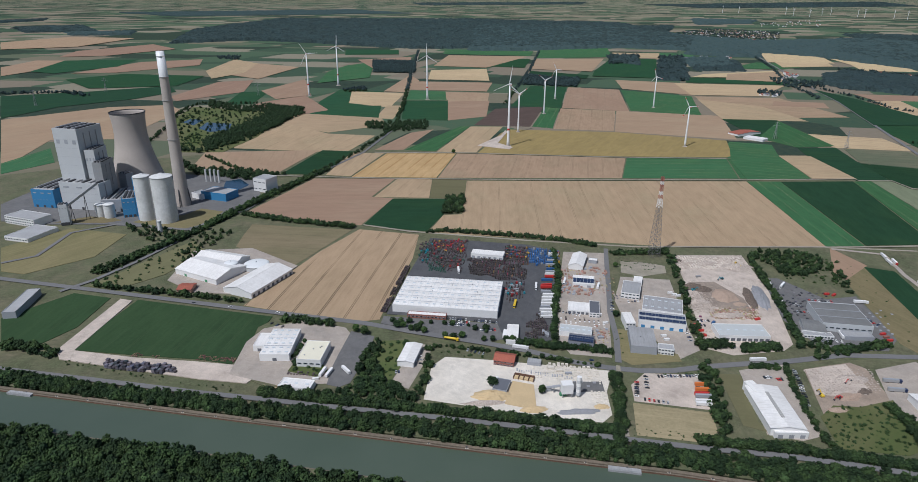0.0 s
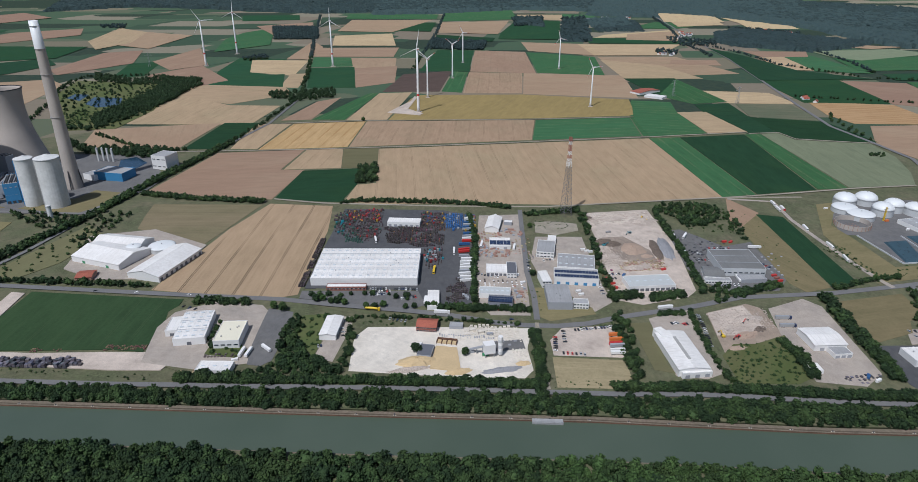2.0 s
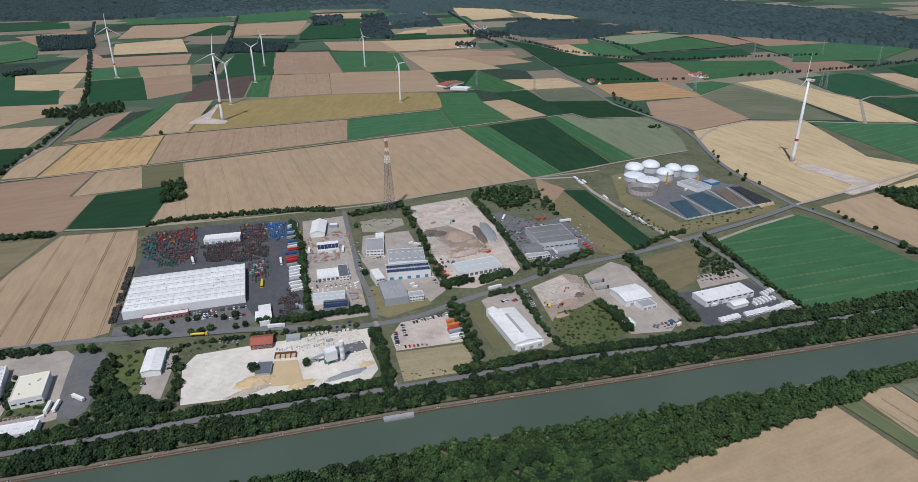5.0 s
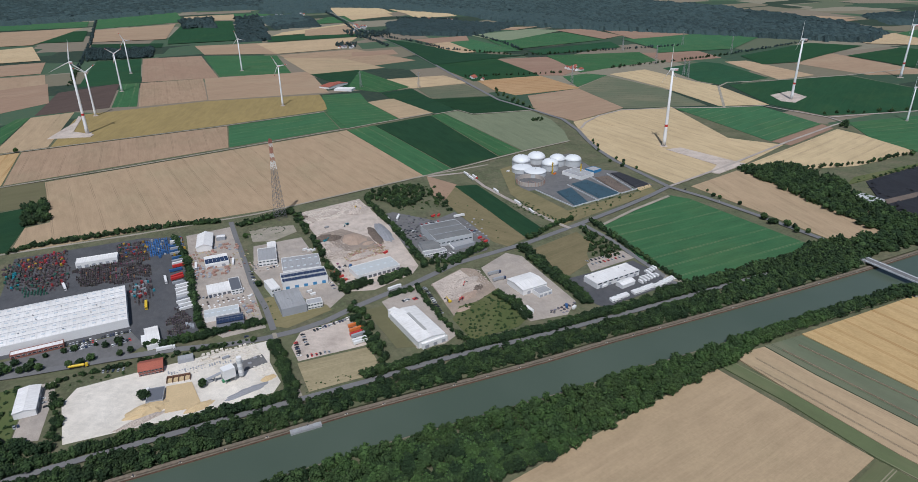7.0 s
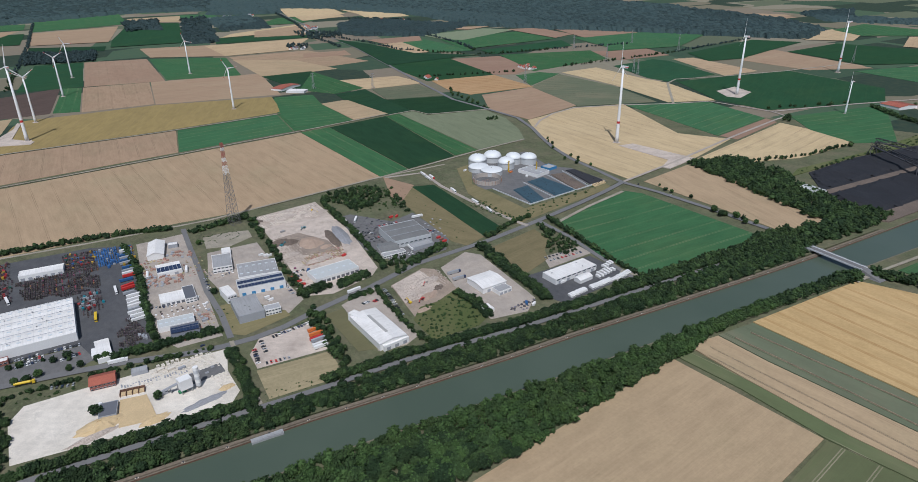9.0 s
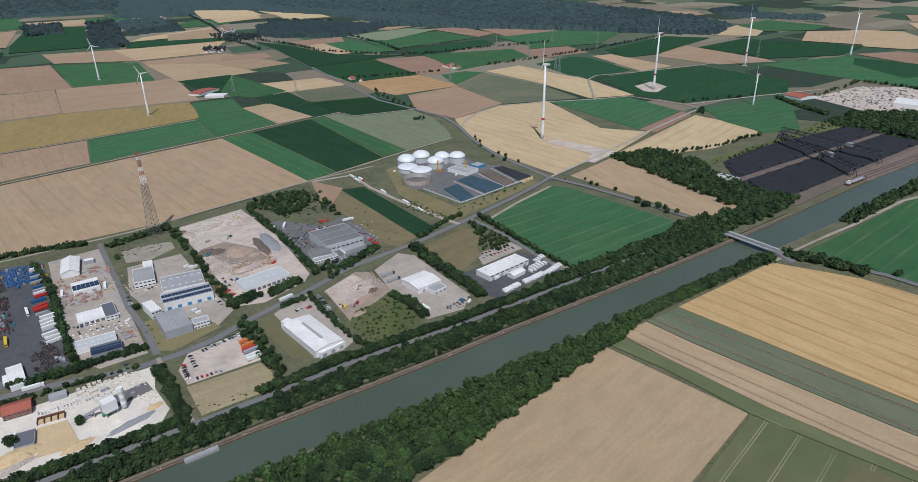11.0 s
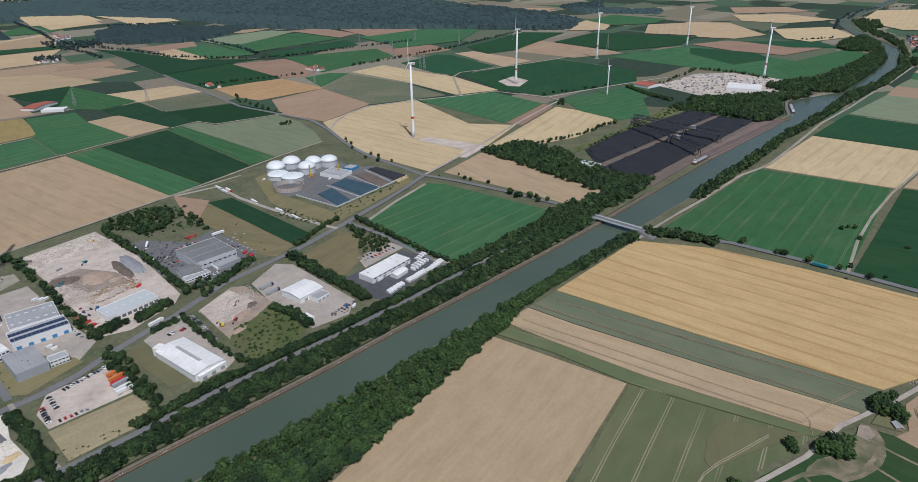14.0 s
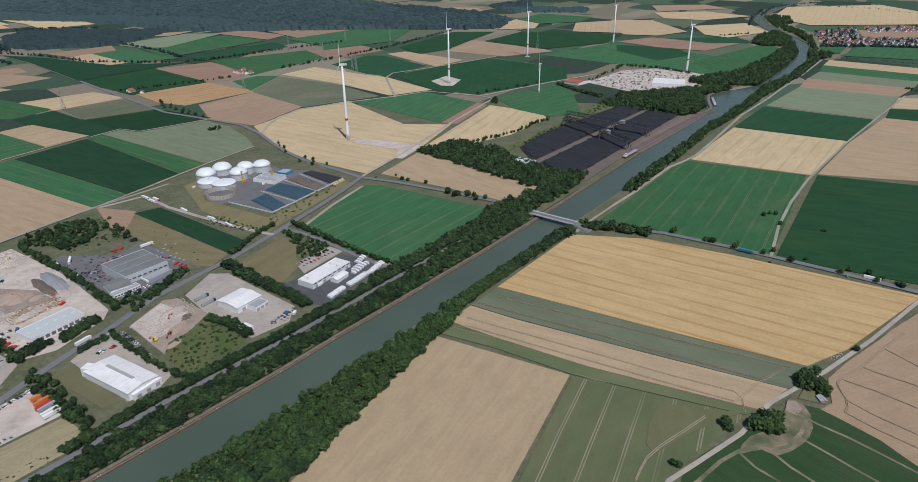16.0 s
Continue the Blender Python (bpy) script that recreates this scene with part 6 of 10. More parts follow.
def rubble(name, mat, pts, n, lo, hi, label, seed=2, z=0.3):
    """Loose blocks strewn over a plot, past counting."""
    rng = random.Random(seed)
    g = Geo()
    xs, ys = [p[0] for p in pts], [p[1] for p in pts]
    k = 0
    while k < n:
        x, y = rng.uniform(min(xs), max(xs)), rng.uniform(min(ys), max(ys))
        k += 1
        if inside(pts, x, y):
            s = rng.uniform(lo, hi)
            g.box(x, y, z, s, s * rng.uniform(0.4, 1), s * rng.uniform(0.3, 0.8), rng.uniform(0, 3))
    return tagged(g.ob(name, mat), label, "rubble", kind="stuff")


def stacks(pts, n, mats, w_, hmin, hmax, ang, label, name="pallet_load", seed=4, group="crate stacks"):
    """Stacks of crates on pallets, in rough rows; each stack is a thing of its own."""
    rng = random.Random(seed)
    xs, ys = [p[0] for p in pts], [p[1] for p in pts]
    made = tries = 0
    while made < n and tries < n * 12:
        tries += 1
        x, y = rng.uniform(min(xs), max(xs)), rng.uniform(min(ys), max(ys))
        if not inside(pts, x, y):
            continue
        m_ = rng.choice(mats)
        h = rng.choice((hmin, (hmin + hmax) / 2, hmax))
        key = ("stack", w_, h)
        o = new(name, shared((name, *key), lambda: Geo().tube([(z, w_ * k) for z, k in ((0, 0.7), (0.14, 0.7), (0.16, 0.68), (h / 2, 0.68), (h / 2, 0.64), (h / 2 + 0.1, 0.64), (h / 2 + 0.1, 0.68), (h, 0.67))], 4), m_))
        o.matrix_basis = Matrix.Translation((x, y, 0.46)) @ Matrix.Rotation(ang + math.pi / 4, 4, "Z")
        tagged(o, label, "crates", group)
        made += 1


def crate_field(name, mat, pts, w_, gap, hmin, hmax, ang, label, seed=5, keep=0.85):
    """Close rows of stacked crates, too many to count."""
    rng = random.Random(seed)
    g = Geo()
    c, s = math.cos(ang), math.sin(ang)
    q = [(x * c + y * s, -x * s + y * c) for x, y in pts]
    x = min(p[0] for p in q)
    while x < max(p[0] for p in q):
        y = min(p[1] for p in q)
        while y < max(p[1] for p in q):
            if inside(q, x, y) and rng.random() < keep and noise.noise((x * 0.07, y * 0.07, seed)) > -0.35:
                g.box(x * c - y * s, x * s + y * c, 0.46, w_, w_, rng.uniform(hmin, hmax), ang)
            y += gap
        x += gap
    return tagged(g.ob(name, mat), label, "crates", kind="stuff")


def tree(x, y, h, kind=0, label="", name="tree"):
    """A tree of its own: tapered trunk, limbs and a clumpy crown."""
    rng = random.Random(int(x * 3 + y))
    r = root(name, x, y, 0.2, rng.uniform(0, 6.28), label or "broad deciduous tree with a full dark green crown", "tree")
    r.scale = (h * rng.uniform(0.85, 1.2), h * rng.uniform(0.85, 1.2), h)
    v = kind % 6
    if ("trunk", v) not in SHARED:
        g = Geo().tube([(0, 0.035), (0.15, 0.026), (0.4, 0.018), (0.7, 0.006)], 7)
        for k in range(5):
            a = k * 1.3
            g.beam((0, 0, 0.2 + 0.05 * k), (0.2 * math.cos(a), 0.2 * math.sin(a), 0.42 + 0.06 * k), 0.014)
        SHARED["trunk", v] = g.mesh("trunk", BARK)
        cv, cf = NEAR_CROWNS[v]
        SHARED["crown", v] = Geo().add(cv.tolist(), cf.tolist()).mesh("crown", (LEAF_DARK, LEAF_FRESH, LEAF)[v % 3])
    for part_name in ("trunk", "crown"):
        o = new(part_name, SHARED[part_name, v])
        o.parent = r
    return r


# ---- works ----
CREAM_ROOF = plain("cream_roof", (0.74, 0.69, 0.54), 0.7, vary=0.05)
CRATE_RED = plain("faded_red_crates", (0.30, 0.03, 0.03), 0.7, vary=0.3, grain=0.6, rand=0.3)
CRATE_YELLOW = plain("faded_yellow_crates", (0.42, 0.27, 0.03), 0.7, vary=0.3, grain=0.6, rand=0.3)
CRATE_BLUE = plain("faded_blue_crates", (0.03, 0.10, 0.25), 0.7, vary=0.3, grain=0.6, rand=0.3)
DARKCRATE = plain("dark_crates", (0.07, 0.052, 0.05), 0.7, vary=0.3, grain=0.6, coarse=0.3, rand=0.2, island=0.9)
REDCRATE = plain("red_brown_crates", (0.16, 0.045, 0.04), 0.7, island=0.8, vary=0.4, grain=0.6, coarse=0.3, rand=0.3)
BLUECRATE = plain("blue_crates", (0.05, 0.14, 0.32), 0.7, vary=0.3, grain=0.6, coarse=0.3, rand=0.2)
GREENCRATE = plain("green_crates", (0.03, 0.10, 0.07), 0.7, vary=0.3, grain=0.6, coarse=0.3, rand=0.2)
SCRAP = plain("crushed_scrap", (0.09, 0.10, 0.125), 0.6, 0.2, vary=0.5, grain=0.5, coarse=0.25, dirt=(0.14, 0.085, 0.07), island=0.9)
GREYHEAP = plain("grey_gravel_heap", (0.27, 0.27, 0.28), 0.95, vary=0.2)
DIRTHEAP = plain("reddish_earth_heap", (0.38, 0.28, 0.21), 0.95, vary=0.2)


def tank(x, y, r, h, dome):
    """A round digester: wall, ring beam and a domed membrane roof."""
    g = root("biogas_tank", x, y, 0.2, 0, "pale grey round tank under a white domed membrane", "tank", "biogas tanks")
    Geo().tube([(0, r), (h, r)], 36).ob("wall", PALE_GREY, g, smooth=False)
    Geo().tube([(h - 0.4, r + 0.25), (h, r + 0.25)], 36).ob("ring_beam", STEEL, g)
    Geo().tube([(h + dome * math.sin(a), max(0.3, r * math.cos(a))) for a in (k * math.pi / 18 for k in range(10))], 36).ob("dome", MEMBRANE, g, smooth=True)
    Geo().tube([(h + dome, 0.8), (h + dome + 0.8, 0.6)], 10).ob("vent_cap", STEEL, g)
    Geo().box(r + 0.3, 0, 0, 0.5, 1.0, h).ob("ladder", STEEL, g)


def open_tank(x, y, r, h):
    g = root("open_tank", x, y, 0.2, 0, "unfinished open round concrete tank", "tank")
    Geo().tube([(0, r), (h, r), (h, r - 0.5), (0.3, r - 0.5)], 40, cap=False).ob("wall", CONCRETE, g)
    Geo().tube([(0, r - 0.6), (0.3, r - 0.6)], 40).ob("base", CHALK, g)
    for k in range(26):
        a = 2 * math.pi * k / 26
        brick_box("prop", g, WOODEN, (r + 0.3) * math.cos(a), (r + 0.3) * math.sin(a), 0, 0.4, 0.4, h)
    for k in range(9):
        brick_box("formwork_stack", g, WOODEN, (k % 3 - 1) * 5, (k // 3 - 1) * 5, 0.3, 2.0, 1.2, 0.8)


def clamp(pts, mat, label):
    """Silage under a sheet, with tyres holding it down."""
    c = (sum(p[0] for p in pts) / len(pts), sum(p[1] for p in pts) / len(pts))
    g = root("silage_heap", c[0], c[1], 0.3, 0, label, "silage heap")
    lo = [(x - c[0], y - c[1]) for x, y in pts]
    hi = [(x * 0.86, y * 0.86) for x, y in lo]
    n = len(lo)
    Geo().add([(x, y, 0) for x, y in lo] + [(x, y, 2.6) for x, y in hi], [tuple(range(n, 2 * n))] + [(i, (i + 1) % n, n + (i + 1) % n, n + i) for i in range(n)]).ob("sheet", mat, g)
    rng = random.Random(int(c[0]))
    for _ in range(26):
        a, b_ = rng.random(), rng.random()
        x = (hi[0][0] * (1 - a) + hi[1][0] * a) * (1 - b_) + (hi[3][0] * (1 - a) + hi[2][0] * a) * b_
        y = (hi[0][1] * (1 - a) + hi[1][1] * a) * (1 - b_) + (hi[3][1] * (1 - a) + hi[2][1] * a) * b_
        piece("tyre", (), lambda: Geo().tube([(0, 0.55), (0.2, 0.55)], 8), TYRE, g, x, y, 2.6)


def wall_run(pts, h):
    g = Geo()
    for a, b_ in zip(pts, pts[1:]):
        g.box((a[0] + b_[0]) / 2, (a[1] + b_[1]) / 2, 0.2, math.dist(a, b_), 0.8, h, math.atan2(b_[1] - a[1], b_[0] - a[0]))
    return tagged(g.ob("retaining_wall", PALE_GREY), "pale concrete silage clamp wall", "wall")


def block(name, x, y, l, d, h, ang, mat, label):
    """A plant building: cladding with pilasters, a roof with ducts, a door."""
    r = root(name, x, y, 0.2, ang, label, "building", "power station blocks")
    Geo().box(0, 0, 0, l, d, h).ob("wall", mat, r)
    Geo().box(0, 0, h, l - 1.5, d - 1.5, 0.5).ob("roof", GREY_ROOF, r)
    for s in (-1, 1):
        Geo().box(0, s * (d / 2 - 0.3), h, l, 0.6, 1.2).ob("parapet", mat, r)
        Geo().box(s * (l / 2 - 0.3), 0, h, 0.6, d - 1.3, 1.2).ob("parapet", mat, r)
    for k in range(6):
        Geo().box((k + 0.5) * l / 6 - l / 2, 0, h + 0.5, l / 18, d * 0.8, 2.2).ob("roof_duct", DARK_STEEL if k % 2 else STEEL, r)
    for k in range(int(d // 18)):
        brick_box("duct", r, STEEL, l / 2 + 0.5, (k + 1) * d / (int(d // 18) + 1) - d / 2, h * 0.45, 1.0, 1.2, h * 0.5)
    for k in range(1, int(h // 14)):
        brick_box("cladding_seam", r, GREY, 0, -d / 2 - 0.02, 14 * k, l, 0.1, 0.15)
    for k in range(3):
        brick_box("gate", r, DARK_STEEL, (k + 0.5) * l / 3 - l / 2, -d / 2 - 0.2, 0, 4, 0.3, 5)
        brick_box("louvre", r, GREY, (k + 0.5) * l / 3 - l / 2, -d / 2 - 0.1, h * 0.82, l / 7, 0.2, h * 0.05)
    return r


def silo(x, y, r_, h, label="tall white weathered concrete silo"):
    r = root("silo", x, y, 0.2, 0, label, "silo", "silos")
    Geo().tube([(0, r_), (h, r_)], 32).ob("shaft", SILO_WALL, r, smooth=False)
    Geo().tube([(h, r_ * 1.02), (h + 0.6, r_ * 1.02), (h + r_ * 0.25, r_ * 0.25), (h + r_ * 0.3, r_ * 0.2)], 32).ob("cap", SILO_WALL, r)
    Geo().box(-r_ * 0.98, -r_ * 0.2, 0, 1.2, r_ * 0.3 + 0.5, h * 0.98).ob("stair_casing", SKYBLUE if r_ == 12 else STEEL, r)
    Geo().tube([(h - 0.3, r_ + 0.6), (h - 0.1, r_ + 0.6)], 32).ob("gallery", STEEL, r)


SILO_WALL = plain("weathered_white_concrete", (0.66, 0.66, 0.64), 0.8, vary=0.06, grain=0.3, coarse=0.05, dirt=(0.42, 0.41, 0.38))


def cooling_tower(x, y, h):
    """A hyperbolic shell on slanted legs."""
    r = root("cooling_tower", x, y, 0.2, 0, "huge pale concrete hyperbolic cooling tower", "cooling tower")
    throat, zt, base = 27.0, h * 0.78, 48.0
    c = (zt - 8) / math.sqrt((base / throat) ** 2 - 1)
    rings = [(8 + (h - 8) * k / 28, throat * math.sqrt(1 + ((8 + (h - 8) * k / 28 - zt) / c) ** 2)) for k in range(29)]
    inner = [(z, q - 0.7) for z, q in rings[::-1]]
    Geo().tube(rings + inner, 72, cap=False).ob("shell", CONCRETE, r, smooth=True)
    Geo().tube([(h - 1.2, rings[-1][1] + 0.5), (h, rings[-1][1] + 0.5), (h, rings[-1][1] - 1.0), (h - 1.2, rings[-1][1] - 1.0)], 72, cap=False).ob("rim", DARK_STEEL, r)
    for k in range(44):
        a0, a1 = 2 * math.pi * k / 44, 2 * math.pi * (k + (0.5 if k % 2 else -0.5)) / 44
        Geo().beam((50 * math.cos(a0), 50 * math.sin(a0), 0), (rings[0][1] * math.cos(a1), rings[0][1] * math.sin(a1), 8.2), 1.0).ob("leg", CONCRETE, r)
    Geo().tube([(0, 53), (1.2, 53), (1.2, 44), (0.2, 44)], 48, cap=False).ob("basin", CONCRETE, r)
    Geo().tube([(6, 40), (7, 40)], 40).ob("drift_deck", DARK_STEEL, r)


def power_chimney(x, y, h):
    r = root("chimney", x, y, 0.2, 0, "very tall slender concrete power station chimney", "chimney")
    rad = lambda z: 11.5 - 5.5 * (z / h) ** 0.75
    Geo().tube([(h * k / 20 * 0.845, rad(h * k / 20 * 0.845)) for k in range(21)], 36, cap=False).ob("shaft", CONCRETE, r, smooth=True)
    Geo().tube([(h * 0.845, rad(h * 0.845) + 0.1), (h, rad(h) + 0.1), (h, rad(h) - 0.8), (h - 8, rad(h) - 0.8)], 36, cap=False).ob("white_top", TOWER, r, smooth=True)
    for z in (0.45, 0.7, 0.845, 0.97):
        Geo().tube([(h * z, rad(h * z) + 0.9), (h * z + 0.5, rad(h * z) + 0.9)], 36).ob("gallery", STEEL, r)
    Geo().tube([(h - 7, rad(h) - 1), (h - 6.5, rad(h) - 1)], 24).ob("flue", BLACK, r)
    for k in range(4):
        a = k * math.pi / 2
        Geo().beam((14 * math.cos(a), 14 * math.sin(a), 0), (10.6 * math.cos(a), 10.6 * math.sin(a), 30), 1.2).ob("buttress", DARK_STEEL, r)


def conveyor(a, b_):
    r = root("conveyor_bridge", 0, 0, 0, 0, "enclosed grey inclined conveyor bridge", "conveyor")
    Geo().beam(a, b_, 4.0, 3.5).ob("gallery", STEEL, r)
    for k in (1, 3):
        p = [a[i] + (b_[i] - a[i]) * k / 5 for i in range(3)]
        for s in (-1, 1):
            Geo().beam((p[0] + s * 3, p[1], 0.2), (p[0], p[1], p[2] - 1.5), 0.6).ob("trestle", DARK_STEEL, r)


MAST_STEEL = plain("weathered_mast_steel", (0.16, 0.155, 0.15), 0.7, vary=0.12)


FADED_RED = plain("faded_red_paint", (0.34, 0.11, 0.085), 0.7, vary=0.15)


def mast_paint(t_, i):
    return (FADED_RED if int(t_ * 16) % 2 else WHITE) if t_ > 0.62 else MAST_STEEL


def steel_paint(t_, i):
    return STEEL


def coal_ridge(pts, h):
    """A long coal stockpile with ridges along it."""
    rng = random.Random(int(pts[0][0]))
    xs, ys = [p[0] for p in pts], [p[1] for p in pts]
    g = Geo()
    st = 9.0
    nx, ny = int((max(xs) - min(xs)) / st) + 2, int((max(ys) - min(ys)) / st) + 2
    ok, vs = [], []
    for j in range(ny):
        for i in range(nx):
            x, y = min(xs) + (i - 0.5) * st, min(ys) + (j - 0.5) * st
            t_ = inside(pts, x, y)
            ok.append(t_)
            vs.append((x + rng.uniform(-2, 2), y + rng.uniform(-2, 2), h * (0.55 + 0.5 * noise.noise((x * 0.02, y * 0.03, 1)) + rng.uniform(-0.06, 0.06)) if t_ else 0.3))
    fs = [(j * nx + i, j * nx + i + 1, (j + 1) * nx + i + 1, (j + 1) * nx + i) for j in range(ny - 1) for i in range(nx - 1) if sum(ok[k] for k in (j * nx + i, j * nx + i + 1, (j + 1) * nx + i + 1, (j + 1) * nx + i)) >= 2]
    return tagged(g.add(vs, fs).ob("coal_mound", COAL), "long black coal stockpile with uneven ridges", "coal heap")


def stacker(pts):
    """A gantry over the coal: truss girder on legs with a boom and cab."""
    (x0, y0), (x1, y1) = pts
    l = math.dist(*pts)
    r = root("coal_gantry", (x0 + x1) / 2, (y0 + y1) / 2, 0.4, math.atan2(y1 - y0, x1 - x0), "dark steel gantry crane spanning the coal heaps", "crane", "coal gantries")
    n = int(l / 8)
    for s in (-1, 1):
        g = Geo()
        g.beam((-l / 2, s * 3, 16), (l / 2, s * 3, 16), 0.9)
        g.beam((-l / 2, s * 3, 22), (l / 2, s * 3, 22), 0.9)
        for k in range(n):
            xa, xb = -l / 2 + l * k / n, -l / 2 + l * (k + 1) / n
            g.beam((xa, s * 3, 16 if k % 2 else 22), (xb, s * 3, 22 if k % 2 else 16), 0.5)
        g.ob("girder", DARK_STEEL, r)
        for xx in (-l / 2 + 4, l * 0.1, l / 2 - 4):
            Geo().beam((xx - 5, s * 6, 0), (xx, s * 3, 16), 1.0).beam((xx + 5, s * 6, 0), (xx, s * 3, 16), 1.0).ob("leg", DARK_STEEL, r)
    Geo().box(0, 0, 15.5, l, 5, 0.5).ob("walkway", DARK_STEEL, r)
    Geo().box(l * 0.2, 0, 17, 9, 7, 6).ob("trolley", STEEL, r)
    Geo().box(l * 0.2 - 6, 0, 13, 4, 4, 3.5).ob("cab", YELLOW, r)


def barge(pts):
    (x0, y0), (x1, y1) = pts
    l = max(38.0, math.dist(*pts))
    r = root("barge", (x0 + x1) / 2, (y0 + y1) / 2, 0.2, math.atan2(y1 - y0, x1 - x0), "dark red cargo barge with white wheelhouse", "barge", "barges")
    hull = [(-l / 2, -3.6), (l / 2 - 5, -3.8), (l / 2, -1), (l / 2, 1), (l / 2 - 5, 3.8), (-l / 2, 3.6)]
    Geo().prism(hull, 0, 2.0).ob("hull", HULL, r)
    Geo().box(3, 0, 2.0, l * 0.65, 5.6, 0.9).ob("hatch_cover", GREY, r)
    Geo().box(-l / 2 + 6, 0, 2.0, 6, 5, 2.6).ob("deckhouse", WHITE, r)
    Geo().box(-l / 2 + 7, 0, 4.6, 3, 3.6, 1.8).ob("wheelhouse", WHITE, r)
    Geo().box(-l / 2 + 7, 0, 5.2, 3.1, 3.7, 0.8).ob("window", GLASS, r)


HULL = plain("barge_hull_paint", (0.10, 0.03, 0.03), 0.5)


def bridge(a, b_):
    l = math.dist(a, b_) - 6
    r = root("road_bridge", (a[0] + b_[0]) / 2, (a[1] + b_[1]) / 2, 0, math.atan2(b_[1] - a[1], b_[0] - a[0]), "pale concrete road bridge across the canal", "bridge")
    Geo().box(0, 0, 5.4, l, 11, 1.3).ob("deck", PALE_GREY, r)
    Geo().box(0, 0, 6.7, l, 7.5, 0.06).ob("carriageway", ROAD, r)
    for s in (-1, 1):
        Geo().box(0, s * 5.2, 6.7, l, 0.5, 0.3).ob("kerb", PALE_GREY, r)
        rl = Geo().box(0, s * 5.3, 7.8, l, 0.12, 0.12).ob("railing", STEEL, r)
        for k in range(int(l // 3)):
            brick_box("post", rl, STEEL, -l / 2 + 1.5 + 3 * k, s * 5.3, 7.0, 0.1, 0.1, 0.9)
        Geo().box(s * (l / 2 - 2), 0, 0, 4, 11, 5.4).ob("abutment", CONCRETE, r)
        ramp = [(s * l / 2, -7), (s * (l / 2 + 22), -6), (s * (l / 2 + 22), 6), (s * l / 2, 7)]
        vs = [(x, y, 0.2) for x, y in ramp] + [(ramp[0][0], -5, 6.6), (ramp[1][0], -4.5, 0.5), (ramp[2][0], 4.5, 0.5), (ramp[3][0], 5, 6.6)]
        Geo().add(vs, [(4, 5, 6, 7), (0, 1, 5, 4), (2, 3, 7, 6), (3, 0, 4, 7)]).ob("approach_ramp", ROAD, r)


def concrete_plant(x, y, x2, y2):
    """A mixing tower with a striped silo, a belt and bins."""
    r = root("concrete_mixer_tower", x, y, 0.2, 0.1, "pale concrete batching tower with striped silo", "mixing plant")
    Geo().box(-9, 2, 5, 10, 8, 9).ob("mixing_house", WHITE, r)
    for i in (-13, -5):
        for j in (-1, 5):
            brick_box("leg", r, STEEL, i, j, 0, 0.6, 0.6, 5)
    for k in range(6):
        Geo().tube([(3 + k * 3.0, 2.2), (6 + k * 3.0, 2.2)], 18, 1, 0).ob("silo_ring", WHITE if k % 2 else PALE_GREY, r)
    Geo().tube([(0, 0.6), (3, 2.2)], 18, 1, 0).ob("silo_cone", STEEL, r)
    dx, dy = x2 - x, y2 - y
    Geo().beam((dx, dy, 1.0), (-9, 2, 12), 2.2, 1.4).ob("belt", GREY, r)
    for k in range(1, 4):
        p = (dx + (-9 - dx) * k / 4, dy + (2 - dy) * k / 4)
        Geo().box(p[0], p[1], 0, 0.5, 2.2, 1 + 11 * k / 4).ob("trestle", STEEL, r)


def bins(a, b_, n):
    ang = math.atan2(b_[1] - a[1], b_[0] - a[0])
    r = root("aggregate_bins", (a[0] + b_[0]) / 2, (a[1] + b_[1]) / 2, 0.2, ang, "rusty walled aggregate storage bins", "storage bins")
    l = math.dist(a, b_)
    for k in range(n + 1):
        brick_box("divider", r, RUST, -l / 2 + l * k / n, 0, 0, 0.5, 7, 3.2)
    Geo().box(0, 3.5, 0, l, 0.5, 3.5).ob("back_wall", RUST, r)
    for k in range(n):
        brick_box("aggregate", r, SAND, -l / 2 + l * (k + 0.5) / n, 0, 0, l / n * 0.8, 5, 1.8)


def excavator(x, y, mat):
    r = root("excavator", x, y, 0.3, x % 6, "tracked excavator working on rubble", "excavator", "excavators")
    for s in (-1, 1):
        Geo().box(0, s * 1.3, 0, 4.4, 0.7, 1.0).ob("track", DARK_STEEL, r)
    Geo().box(-0.6, 0, 1.1, 3.6, 2.8, 1.5).ob("body", mat, r)
    Geo().box(0.7, 0.9, 1.5, 1.5, 1.1, 1.7).ob("cab", GLASS, r)
    Geo().beam((0.8, -0.4, 2), (4.6, -0.4, 5), 0.6).ob("boom", mat, r)
    Geo().beam((4.6, -0.4, 5), (7.0, -0.4, 2), 0.5).ob("arm", mat, r)
    Geo().box(7.2, -0.4, 0.9, 1.0, 1.4, 1.2).ob("bucket", DARK_STEEL, r)


def hut(x, y):
    hall(x, y, 7, 5, 2.6, 0.5, "small weathered field shed with grey roof", "gable", 1.2, WOODEN, GREY_ROOF, 1, name="field_shed")


